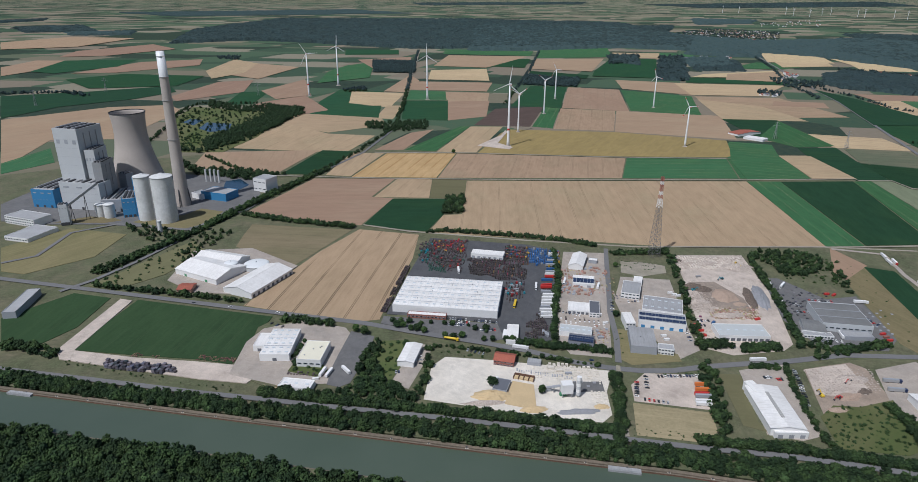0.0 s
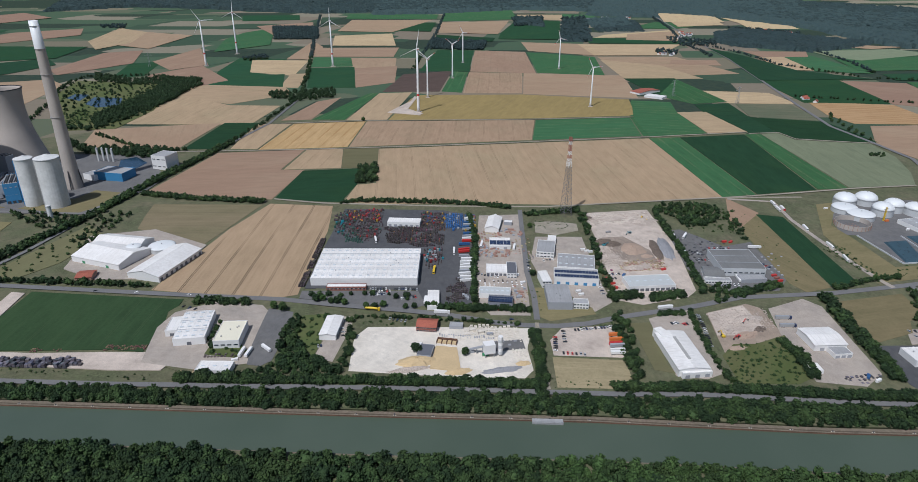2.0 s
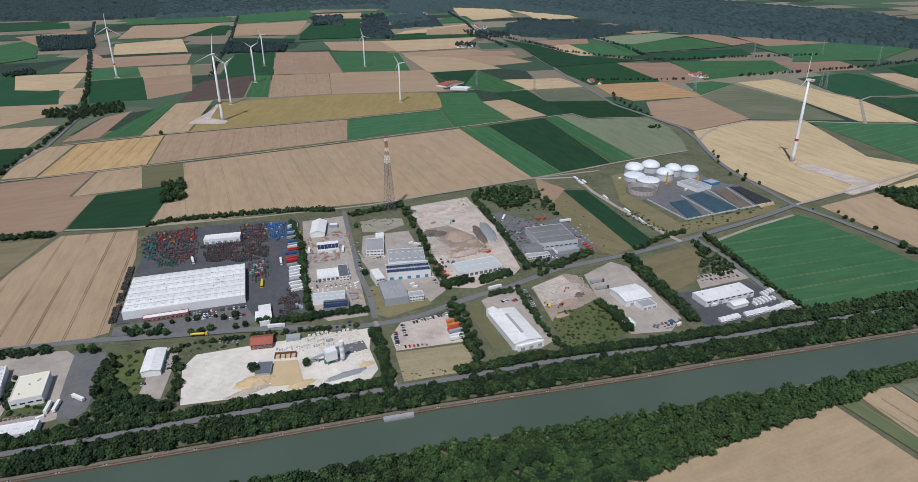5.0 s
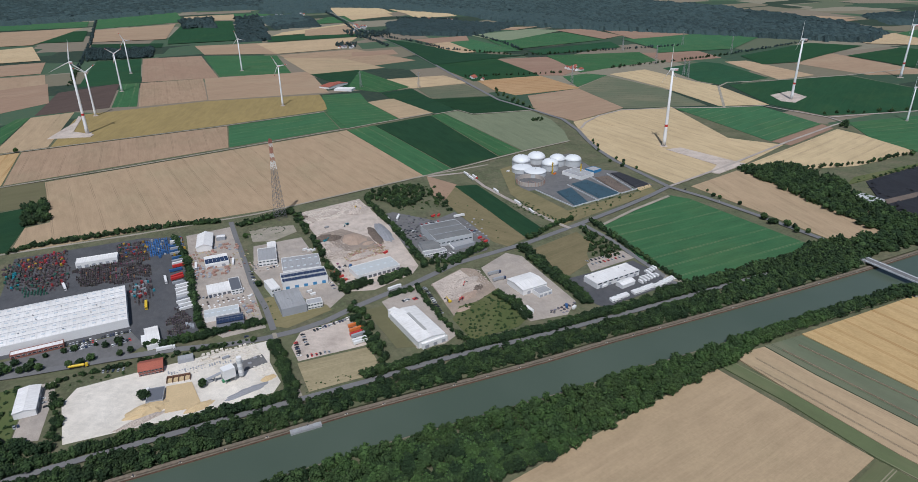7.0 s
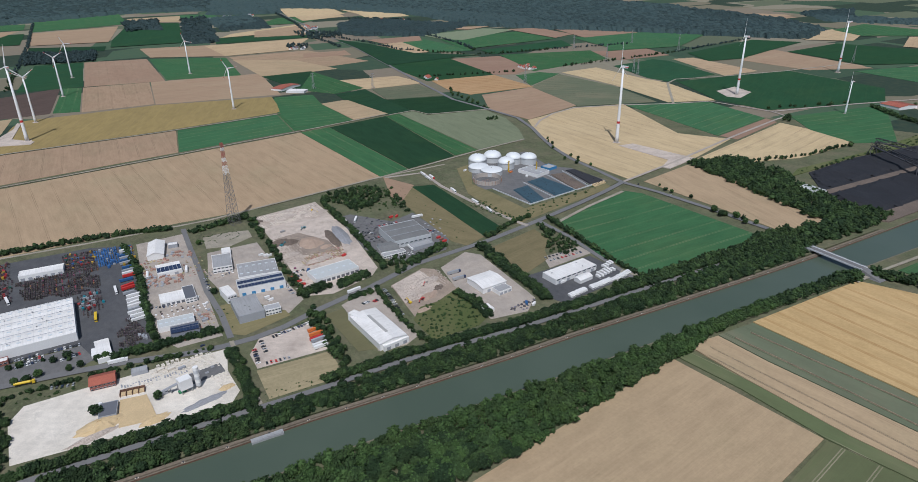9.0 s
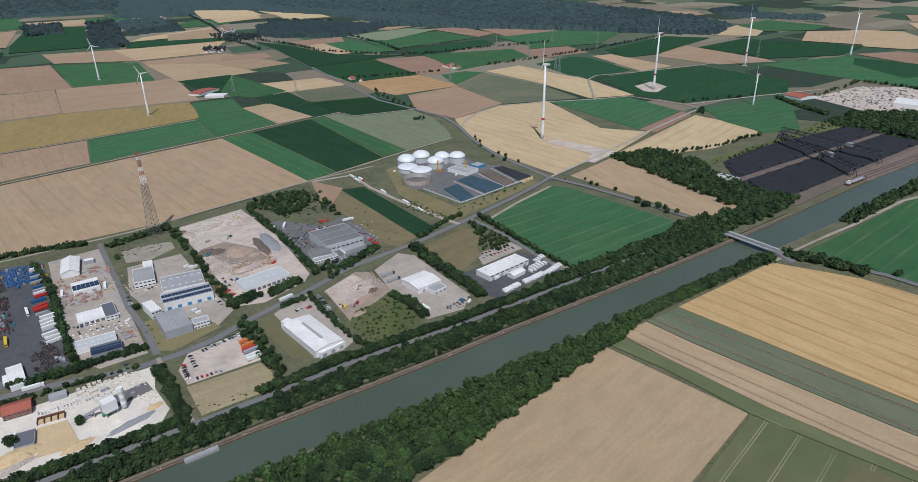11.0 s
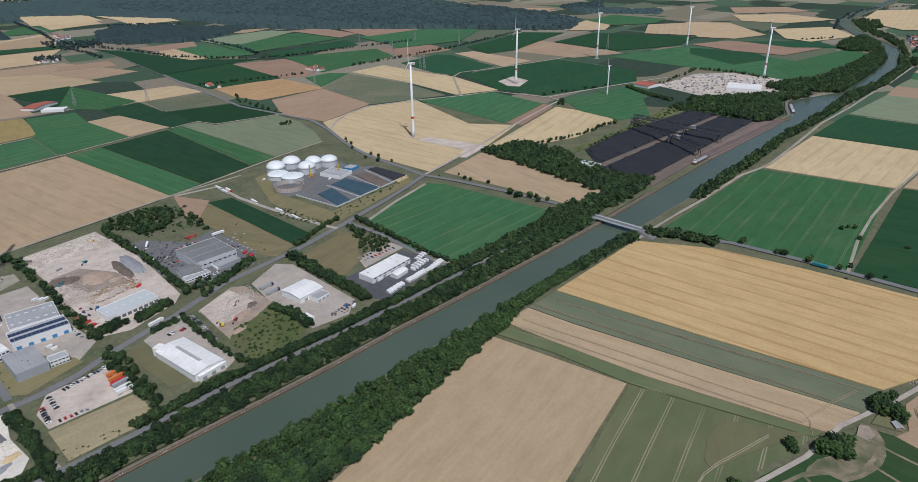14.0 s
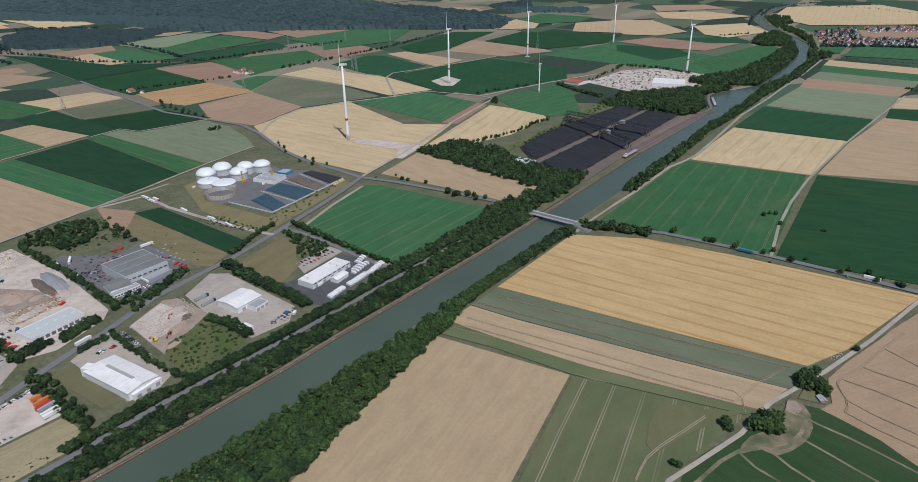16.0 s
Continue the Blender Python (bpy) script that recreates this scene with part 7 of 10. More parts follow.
def container(x, y, ang, mat, words):
    """A steel container: body, doors with bars and corner posts."""
    r = root("container", x, y, 0.45, ang, f"{words} steel freight container on the yard", "container", "containers")
    Geo().box(0, 0, 0.1, 6.0, 2.4, 2.5).ob("body", mat, r)
    for s in (-1, 1):
        Geo().box(3.03, s * 0.6, 0.15, 0.08, 1.12, 2.4).ob("door", mat, r)
        for e in (-1, 1):
            brick_box("corner_post", r, DARK_STEEL, e * 2.95, s * 1.16, 0, 0.2, 0.2, 2.7)
    for k in range(8):
        brick_box("rib", r, mat, -2.5 + 0.7 * k, -1.22, 0.2, 0.25, 0.08, 2.3)
    return r


def crane_paint(t_, i):
    return YELLOW


# ---- halls and works ----
hall(-21.5, 673.6, 117.1, 77.9, 9.5, -0.122, "vast white flat-roofed beverage warehouse", lights=(14, 6), bays=6, sign=0.0, vents=10, name="warehouse")
hall(-44.9, 629.5, 42.6, 7.7, 5, -0.113, "low brick office annexe with white roof", wall=BRICK, windows=10, name="office_annexe")
hall(25.8, 804.6, 43.9, 15.5, 7, -0.20, "long white open-sided storage hall", doors=6)
hall(46.2, 589.7, 12.2, 34.8, 5, -0.098, "small white flat storage hall", top=WHITE_ROOF)
hall(143.7, 784.5, 42.0, 18.3, 6.5, 1.278, "white gabled workshop hall with timber", roof="gable", rise=3.5, doors=4)
hall(141.2, 723.5, 26.0, 25.4, 5, -0.157, "white workshop with rooftop solar panels", solar=(6, 1), doors=2)
hall(164.3, 789.3, 11.0, 8.4, 5, -0.293, "low flat-roofed blue-grey garage", wall=GREY, doors=3)
hall(124.0, 651.2, 23.8, 21.3, 5, -0.167, "white workshop hall with open bays", doors=5, door_mat=DARK_ROOF)
hall(140.9, 648.0, 11.2, 30.5, 6, -0.160, "dark-roofed two-storey workshop office", top=DARK_ROOF, windows=3, floors=2)
hall(112.5, 596.8, 33.3, 15.9, 6, -0.213, "pale blue-roofed long workshop hall", top=BLUE_ROOF, lights=(6, 1))
hall(115.0, 576.7, 24.6, 21.3, 5, -0.241, "dark blue gabled hall with solar roof", top=DARK_ROOF, roof="gable", rise=2, solar=(9, 1))
hall(193.4, 697.2, 21.2, 35.3, 8, -0.292, "white two-storey office workshop", windows=5, floors=2, top=GREY_ROOF)
hall(208.2, 725.8, 10.4, 15.1, 6, -0.293, "small white cube building", windows=2)
hall(217.2, 650.7, 42.5, 35.6, 9, -0.291, "pale grey flat-roofed workshop hall", top=GREY_ROOF, lights=(6, 2), doors=3)
hall(208.1, 619.3, 48.5, 24.3, 9, -0.231, "white workshop hall with rooftop solar rows", top=GREY_ROOF, solar=(14, 2), doors=5, door_mat=SKYBLUE)
hall(171.8, 618.0, 10.0, 24.7, 9, -0.006, "white office block with square windows", windows=3, floors=2)
hall(176.5, 577.0, 25.1, 39.7, 9, -0.141, "large grey box-shaped warehouse hall", wall=GREY, top=GREY_ROOF, vents=3)
hall(196.1, 561.2, 15.3, 10.5, 7, -0.208, "white modern office with window bands", windows=5, floors=2, top=GREY_ROOF)
hall(283.6, 597.2, 51.6, 25.3, 7, -0.036, "long grey-roofed garage hall with many doors", top=BLUE_ROOF, doors=9, door_mat=DARK_ROOF, lights=(6, 1), wall=WHITE)
hall(402.7, 631.4, 49.2, 52.3, 10, -0.157, "large dark-roofed depot hall with glazed front", top=DEPOT_ROOF, wall=PALE_GREY, bays=3, windows=8, side_doors=3)
hall(365.4, 611.8, 21.8, 24.4, 6, -0.292, "grey-roofed gabled depot annexe", roof="gable", rise=2, top=DEPOT_ROOF, windows=4)
hall(363.2, 596.6, 29.1, 9.3, 4, -0.131, "low white office strip", windows=9, top=GREY_ROOF)
hall(402.6, 594.8, 28.3, 12.4, 5, -0.066, "low blue-grey flat annexe", wall=GREY, top=GREY_ROOF)
hall(259.4, 462.7, 60.1, 27.8, 8, 1.522, "big white gabled production hall with a grey ridge light", roof="gable", rise=1.7, windows=9, ridge_light=0.6, name="production_hall")
hall(259.7, 434.1, 26.6, 9.0, 6, -0.006, "white hall front annexe with doors", doors=3)
hall(253.5, 491.5, 8.6, 16.2, 9, 0.239, "small white corner tower annexe", windows=2, floors=2)
hall(400.8, 469.5, 30.8, 30.0, 7, -0.068, "white gabled transport hall", roof="gable", rise=2, doors=2)
hall(404.2, 452.3, 16.9, 21.0, 5, -0.030, "grey low annexe hall with canopy", top=GREY_ROOF, doors=3)
hall(366.4, 428.1, 10.1, 11.7, 4, -0.091, "small white flat shed")
hall(488.9, 430.1, 61.5, 21.3, 7, -0.055, "white flat-roofed camper dealership hall", doors=5, windows=8, vents=4, top=WHITE_ROOF)
hall(489.6, 410.6, 19.1, 9.8, 5, -0.009, "small white porch annexe", roof="gable", rise=1.5)
hall(36.0, 539.7, 19.3, 16.1, 6, -0.236, "red brick office house with red roof", roof="gable", rise=3, wall=BRICK, top=RED_ROOF, windows=6, floors=2, name="office_house")
hall(63.9, 536.9, 12.9, 7.6, 4, -0.207, "grey weathered flat-roofed shed", top=GREY_ROOF, wall=GREY)
hall(31.0, 495.9, 13.0, 18.5, 4, -0.289, "dark grey low lean-to shed", top=DARK_ROOF, wall=GREY)
hall(-186.7, 560.8, 28.7, 50.5, 8, 0.018, "white production hall with rows of rooflights", lights=(4, 6), bays=3, doors=1, door_mat=DARK_ROOF)
hall(-206.1, 565.9, 12.5, 25.7, 7, 0.003, "white open lean-to hall", doors=1, door_mat=DARK_ROOF)
hall(-149.6, 543.0, 23.5, 35.3, 9, -0.065, "cream flat-roofed square works building", windows=4, vents=4, top=CREAM_ROOF)
hall(-153.3, 490.6, 29.9, 14.2, 6, -0.137, "low white flat hall with raised rooflights", lights=(3, 1), doors=2)
hall(-56.2, 545.4, 35.0, 15.8, 6.5, 1.40, "small white gabled hall beside a paved lot", roof="gable", rise=1.3, doors=3)
hall(-326.3, 744.3, 71.8, 49.6, 8, -0.472, "white gabled storage hall beside farm", roof="gable", rise=5.5, doors=2, door_mat=GREENP)
hall(-256.3, 714.7, 78.1, 41.1, 7, 1.191, "white long gabled storage hall with dark gates", roof="gable", rise=5, doors=9, door_mat=DARK_ROOF)
hall(-324.5, 778.0, 64.2, 31.3, 8, -0.323, "white gabled rear storage hall", roof="gable", rise=5)
hall(-336.3, 692.6, 17.2, 18.1, 5, 0.019, "small dark timber open barn", roof="gable", rise=2, top=RED_ROOF, wall=WOODEN, name="barn")
tank(-303.6, 752.6, 9, 10, 2.5)
tank(-273.8, 760.8, 16, 6, 2.5)
hall(-503.7, 645.3, 59.8, 14.1, 8, -1.409, "grey-roofed hall at the field edge", top=GREY_ROOF, wall=GREY)
# ---- power station ----
block("boiler_house", -641.0, 1034.7, 44.3, 54.4, 128, -0.192, PALE_GREY, "tall pale grey boiler house of a power station")
block("boiler_annexe", -626.6, 1002.7, 72.5, 28.1, 45, -0.169, PALE_GREY, "pale grey lower boiler house block")
block("boiler_wing", -613.6, 1027.9, 15.9, 38.5, 94, 0.022, PALE_GREY, "pale grey stepped boiler house wing")
block("filter_house", -600.5, 1020.0, 14.1, 39.6, 75, 0.021, STEEL, "dark grey filter house with ducts")
block("turbine_hall", -691.4, 1045.1, 40.7, 94.2, 30, -0.145, SKYBLUE, "bright blue turbine hall with white flecks")
block("switch_house", -542.9, 978.7, 19.1, 53.1, 30, 0.348, SKYBLUE, "blue works block with dark roof")
block("pump_house", -579.1, 1013.5, 36.7, 70.7, 20, 0.192, GREY, "long grey works hall with roof vents")
block("absorber_house", -591.3, 1065.1, 18.3, 14.7, 42, -0.409, GREY, "grey block-shaped absorber building")
hall(-678.9, 927.5, 62.1, 30.2, 12, -0.340, "white office block with window bands", windows=12, floors=3, top=GREY_ROOF, name="office_block")
hall(-637.9, 870.9, 42.4, 52.2, 6, -0.262, "flat grey-roofed workshop shed", top=GREY_ROOF, windows=8)
hall(-430.9, 1061.2, 50.9, 32.7, 14, -0.326, "blue gas turbine building", wall=SKYBLUE, top=GREY_ROOF, name="turbine_building")
hall(-366.8, 1112.8, 28.5, 30.5, 24, -0.410, "white cube-shaped works building", windows=3, floors=2, top=GREY_ROOF)
hall(-463.7, 1061.2, 25.4, 19.0, 10, -0.558, "white low works shed", top=GREY_ROOF)
silo(-502.8, 946.1, 12, 70)
silo(-468.1, 938.5, 16, 72)
silo(-582.6, 958.8, 8, 20, "short white round silo")
silo(-565.8, 953.4, 8, 22, "short white round silo")
silo(-458.5, 891.1, 3, 17, "slim white service stack")
cooling_tower(-607.4, 1135.7, 135)
power_chimney(-476.9, 1018.5, 248)
conveyor((-615.5, 919.2, 26), (-579.9, 956.7, 55))
block("transfer_tower", -615.5, 919.2, 12, 10, 32, 0.3, PALE_GREY, "pale transfer tower of a conveyor")
silo(-493.7, 1161.9, 1.5, 24, "slim steel exhaust stack")
silo(-485.0, 1162.0, 1.5, 24, "slim steel exhaust stack")
silo(-475.8, 1158.2, 1.5, 24, "slim steel exhaust stack")
silo(-466.7, 1154.4, 1.5, 24, "slim steel exhaust stack")
# ---- wind turbines and masts ----
turbine(89.2, 1485.2, 141, 42, 100, True, False)
turbine(123.7, 1650.5, 96, 28, 30, False, True)
turbine(-143.8, 2186.8, 141, 41, 92, True, False)
turbine(-506.8, 2517.0, 145, 41, 95, True, False)
turbine(-555.1, 2242.8, 141, 42, 58, True, False)
turbine(218.5, 1922.7, 97, 26, 38, False, True)
turbine(286.3, 2210.3, 97, 26, 65, False, True)
turbine(502.3, 1494.2, 92, 27, 60, False, True)
turbine(574.5, 2047.9, 94, 27, 75, False, True)
turbine(949.9, 742.7, 138, 43, 92, True, False)
turbine(1502.9, 827.5, 137, 43, 92, True, False)
turbine(2000.5, 810.4, 137, 43, 70, True, False)
turbine(2388.4, 637.0, 132, 43, 85, True, False)
turbine(1918.9, 297.6, 128, 43, 95, True, False)
turbine(1497.5, 572.9, 69, 26, 75, False, False)
turbine(5561.4, 12179.3, 110, 40, 80, False, False)
turbine(5238.0, 11191.2, 110, 40, 50, False, False)
turbine(5365.4, 10908.7, 110, 40, 95, False, False)
turbine(5873.3, 11533.3, 110, 40, 20, False, False)
turbine(6195.8, 11875.4, 110, 40, 70, False, False)
turbine(6144.1, 10952.1, 110, 40, 90, False, False)
turbine(6097.7, 10673.7, 110, 40, 35, False, False)
turbine(6241.3, 10169.1, 110, 40, 60, False, False)
turbine(4698.5, 12870.0, 110, 40, 15, False, False)
turbine(5011.0, 12889.7, 110, 40, 100, False, False)
turbine(6290.9, 9933.4, 110, 40, 85, False, False)
lattice(250.5, 812.9, 112, 12.5, 3.0, mast_paint, "tall lattice radio mast, red and white on top", "radio_mast", 20, (), 0.36)
lattice(1661.9, 1368.5, 55, 7, 1.2, steel_paint, "grey steel lattice power pylon", "power_pylon", 4, ((52 * 55 / 55, 7), (44 * 55 / 55, 10)), 0.3)
lattice(2032.7, 1360.6, 55, 7, 1.2, steel_paint, "grey steel lattice power pylon", "power_pylon", 4, ((52 * 55 / 55, 7), (44 * 55 / 55, 10)), 0.3)
lattice(1545.2, 1157.1, 45, 7, 1.2, steel_paint, "grey steel lattice power pylon", "power_pylon", 4, ((52 * 45 / 55, 7), (44 * 45 / 55, 10)), 0.3)
lattice(1225.1, 1280.9, 45, 7, 1.2, steel_paint, "grey steel lattice power pylon", "power_pylon", 4, ((52 * 45 / 55, 7), (44 * 45 / 55, 10)), 0.3)
lattice(867.3, 1479.3, 42, 7, 1.2, steel_paint, "grey steel lattice power pylon", "power_pylon", 4, ((52 * 42 / 55, 7), (44 * 42 / 55, 10)), 0.3)
lattice(750.8, 1586.0, 42, 7, 1.2, steel_paint, "grey steel lattice power pylon", "power_pylon", 4, ((52 * 42 / 55, 7), (44 * 42 / 55, 10)), 0.3)
lattice(1792.7, 1628.2, 50, 7, 1.2, steel_paint, "grey steel lattice power pylon", "power_pylon", 4, ((52 * 50 / 55, 7), (44 * 50 / 55, 10)), 0.3)
lattice(2065.2, 1587.3, 50, 7, 1.2, steel_paint, "grey steel lattice power pylon", "power_pylon", 4, ((52 * 50 / 55, 7), (44 * 50 / 55, 10)), 0.3)
lattice(1562.0, 1184.3, 45, 7, 1.2, steel_paint, "grey steel lattice power pylon", "power_pylon", 4, ((52 * 45 / 55, 7), (44 * 45 / 55, 10)), 0.3)
lattice(2204.3, 856.2, 50, 7, 1.2, steel_paint, "grey steel lattice power pylon", "power_pylon", 4, ((52 * 50 / 55, 7), (44 * 50 / 55, 10)), 0.3)
lattice(-1296.0, 2308.7, 50, 7, 1.2, steel_paint, "grey steel lattice power pylon", "power_pylon", 4, ((52 * 50 / 55, 7), (44 * 50 / 55, 10)), 0.3)
lattice(-1345.9, 1990.7, 50, 7, 1.2, steel_paint, "grey steel lattice power pylon", "power_pylon", 4, ((52 * 50 / 55, 7), (44 * 50 / 55, 10)), 0.3)
lattice(-734.3, 2252.0, 45, 7, 1.2, steel_paint, "grey steel lattice power pylon", "power_pylon", 4, ((52 * 45 / 55, 7), (44 * 45 / 55, 10)), 0.3)
# ---- biogas plant ----
tank(665.3, 805.0, 15.5, 9, 10)
tank(697.4, 804.2, 15.5, 9, 10)
tank(646.8, 779.6, 17, 7, 4)
tank(652.2, 753.4, 18, 7, 3.5)
tank(690.7, 761.3, 14, 10, 9)
tank(717.0, 773.1, 13.5, 10, 9)
tank(737.3, 756.9, 14, 10, 8)
lattice(676.9, 739.9, 20, 1.6, 1.4, crane_paint, "slim yellow lattice building crane", "building_crane", 8, ((18, 5),), 0.3)
lattice(712.7, 712.4, 18, 1.6, 1.4, crane_paint, "slim yellow lattice building crane", "building_crane", 8, ((16, 5),), 0.3)
open_tank(622.2, 728.7, 22, 7)
hall(705.9, 711.5, 39.6, 30.7, 6, -1.464, "grey biogas plant machine hall", top=GREY_ROOF, lights=(4, 1))
hall(740.7, 711.9, 17.3, 19.3, 5, -1.487, "blue-grey flat container block", wall=SKYBLUE, top=GREY_ROOF)
clamp([(625, 674), (657, 675), (633.8, 613.8), (607.1, 614.1)], TARP_BLUE, "dark blue sheet over a silage heap")
clamp([(667, 688), (701, 689), (698, 612), (655, 609.9)], TARP_BLUE, "blue-green sheet over a silage heap")
clamp([(720, 689), (743, 682), (720, 609), (696, 615)], SOIL, "brown maize silage heap")
clamp([(754, 689), (769, 684), (763, 613), (733, 615)], TARP, "black sheet over a silage heap")
clamp([(731, 612), (763, 612), (758, 605), (731, 604)], SAND, "yellow cut face of silage")
wall_run([(605, 696), (602.8, 612.2), (753, 611)], 2.2)
wall_run([(660, 687), (649.3, 609.4)], 2.2)
wall_run([(714, 691), (696, 611)], 2.2)
wall_run([(747, 688), (725, 612)], 2.2)
# ---- coal yard and works ----
coal_ridge([(1041, 427), (1169, 415), (1425, 353), (1436, 304), (986, 382)], 6)
coal_ridge([(972, 361), (1413, 287), (1442, 219), (957, 290), (953, 339)], 6)
stacker([(1221, 412), (1105, 251)])
stacker([(1254, 419), (1207, 241)])
hall(954.9, 384.0, 28.7, 21.8, 7, -1.711, "pale arched small workshop hall", top=BLUE_ROOF, roof="gable", rise=2)
hall(1725.4, 307.9, 78.1, 70.5, 9, -1.441, "white hall of a far stone works")
rubble("stacked_goods", CHALK, [(1664, 503), (1875, 467), (1959, 369), (1876, 182), (1750, 181), (1646, 275), (1605, 366)], 420, 1.8, 5, "pale stone blocks stacked in a yard", 420)
rubble("stacked_goods", GREYHEAP, [(1664, 503), (1875, 467), (1959, 369), (1876, 182), (1750, 181), (1646, 275), (1605, 366)], 620, 1.8, 5, "grey concrete goods stacked in a yard", 620)
rubble("stacked_goods", DARK_STEEL, [(1664, 503), (1875, 467), (1959, 369), (1876, 182), (1750, 181), (1646, 275), (1605, 366)], 220, 1.8, 5, "dark machines and pallets in a yard", 220)
hall(1651.8, 526.4, 46.6, 56.2, 6, -1.876, "small red-roofed works shed", top=RED_ROOF, roof="gable", rise=3)
barge([(1059, 247), (1119, 237)])
barge([(1525, 166), (1614, 186)])
bridge((752.1, 294.1), (740.3, 222.9))
# ---- farms and villages ----
hall(699.5, 1645.2, 34.3, 77.2, 5, -1.121, "long red-roofed farm barn", roof="gable", rise=3, top=RED_ROOF, name="barn")
hall(699.9, 1576.7, 48.3, 29.4, 5, -0.800, "low white farm shed roof")
village([(1742, 5995), (2467, 7062), (2904, 6417), (2384, 5244), (1633, 4515), (1526, 5082)], 110)
village([(3571, 8579), (4790, 9413), (3904, 7647), (3126, 7342)], 30)
village([(1280, 4888), (1502, 4723), (1338, 4311), (1155, 4400)], 14)
village([(1204, 3810), (1488, 3819), (1352, 3542), (1155, 3601)], 14)
village([(1426, 3026), (1426, 2913), (1289, 2670), (1288, 2745)], 8)
village([(1747, 3035), (2015, 3042), (1830, 2721), (1616, 2754)], 24)
village([(1375, 1479), (1432, 1476), (1388, 1393), (1334, 1410)], 5)
village([(1069, 1539), (1107, 1534), (1071, 1470), (1035, 1476)], 3)
village([(1032, 2362), (1090, 2357), (1066, 2256), (1007, 2282)], 5)
village([(3018, 6), (3221, -140), (2877, -152), (2956, -347), (2756, -329), (2632, -30)], 90)
village([(3234, -172), (3382, -385), (3186, -367), (3075, -187)], 40)
village([(1374, 1475), (1420, 1463), (1391, 1390), (1344, 1410)], 5)
village([(1823, 2858), (1937, 2738), (1779, 2562), (1781, 2755)], 14)
# ---- vehicles ----
put(TRUCKS["tank"], -17.1, 580.5, -0.290, 0.55)
put(TRUCKS["white"], 52.8, 565.0, -0.218, 0.55)
put(TRUCKS["white"], 281.4, 546.8, 0.077, 0.55)
put(TRUCKS["white"], 562.0, 817.5, -1.751, 0.55)
put(TRUCKS["red"], 564.5, 797.0, -1.756, 0.55)
put(TRUCKS["white"], 557.0, 796.5, -1.703, 0.55)
put(TRUCKS["white"], 553.0, 726.0, -1.789, 0.55)
put(TRUCKS["white"], 548.5, 668.9, -1.685, 0.55)
put(TRUCKS["white"], 542.8, 631.6, -1.834, 0.55)
put(TRUCKS["white"], 746.7, -103.8, -1.723, 0.55)
put(TRUCKS["teal"], 759.0, 24.0, -1.688, 0.55)
put(TRUCKS["blue"], 389.6, 512.5, -0.126, 0.55)
put(TRUCKS["blue"], 385.5, 497.9, -0.128, 0.55)
put(TRUCKS["white"], 368.6, 725.3, -1.785, 0.55)
put(TRUCKS["white"], 381.6, 719.2, -2.248, 0.55)
put(TRUCKS["white"], 359.4, 667.5, -1.748, 0.55)
put(TRUCKS["white"], 452.4, 675.8, -0.124, 0.55)
put(TRUCKS["white"], -12.9, 755.5, -1.507, 0.55)
put(TRUCKS["yellow"], 53.2, 661.1, -1.752, 0.55)
put(TRUCKS["white"], 81.9, 709.3, -1.679, 0.55)
put(TRUCKS["white"], 118.1, 724.3, -1.819, 0.55)
put(TRAILERS["white"], -135.2, 514.9, 1.382, 0.55)
put(TRAILERS["white"], -129.0, 513.9, 1.344, 0.55)
put(TRAILERS["white"], -114.0, 518.8, -0.877, 0.55)
put(TRAILERS["white"], 37.7, 591.1, 1.414, 0.55)
put(TRAILERS["white"], 39.7, 590.5, 1.431, 0.55)
put(TRAILERS["white"], 90.9, 668.4, 0.093, 0.55)
put(TRAILERS["white"], 89.8, 661.6, 0.000, 0.55)
put(TRAILERS["white"], 86.7, 647.1, 0.021, 0.55)
put(TRAILERS["white"], 87.0, 638.8, -0.069, 0.55)
put(TRAILERS["red"], 94.5, 712.4, 0.196, 0.55)
put(TRAILERS["red"], 93.6, 706.5, 0.080, 0.55)
put(TRAILERS["blue"], 96.7, 727.9, -0.048, 0.55)
put(TRAILERS["blue"], 106.6, 761.0, -0.015, 0.55)
put(TRAILERS["grey"], 92.7, 694.0, -0.078, 0.55)
put(TRAILERS["grey"], 107.2, 774.8, -0.007, 0.55)
put(TRAILERS["white"], 94.0, 685.2, -0.040, 0.55)
put(TRAILERS["orange"], 213.0, 502.6, 0.014, 0.55)
put(TRAILERS["orange"], 210.6, 494.4, -0.013, 0.55)
put(TRAILERS["red"], 207.9, 487.4, -0.013, 0.55)
put(TRAILERS["grey"], 207.8, 484.2, -0.013, 0.55)
put(TRAILERS["white"], 205.3, 476.5, -0.081, 0.55)
put(TRAILERS["white"], 204.6, 472.5, -0.065, 0.55)
put(TRAILERS["white"], 157.0, 711.7, 1.273, 0.55)
put(TRAILERS["white"], 388.5, 597.8, -1.761, 0.55)
cars((-23.5, 625.9), (-1.2, 624.6), 8, 1.57)
cars((-21.5, 612.3), (-1.9, 612.9), 9, 1.57)
cars((-16.5, 619.9), (2.6, 618.1), 7, 1.57)
cars((5.9, 622.4), (32, 618.6), 11, 1.57)
cars((12.3, 601), (29.2, 602.3), 8, 1.57)
cars((308.8, 531.9), (304.7, 511.2), 5, 1.57)
cars((304.7, 511.2), (294.4, 472.8), 9, 1.57)
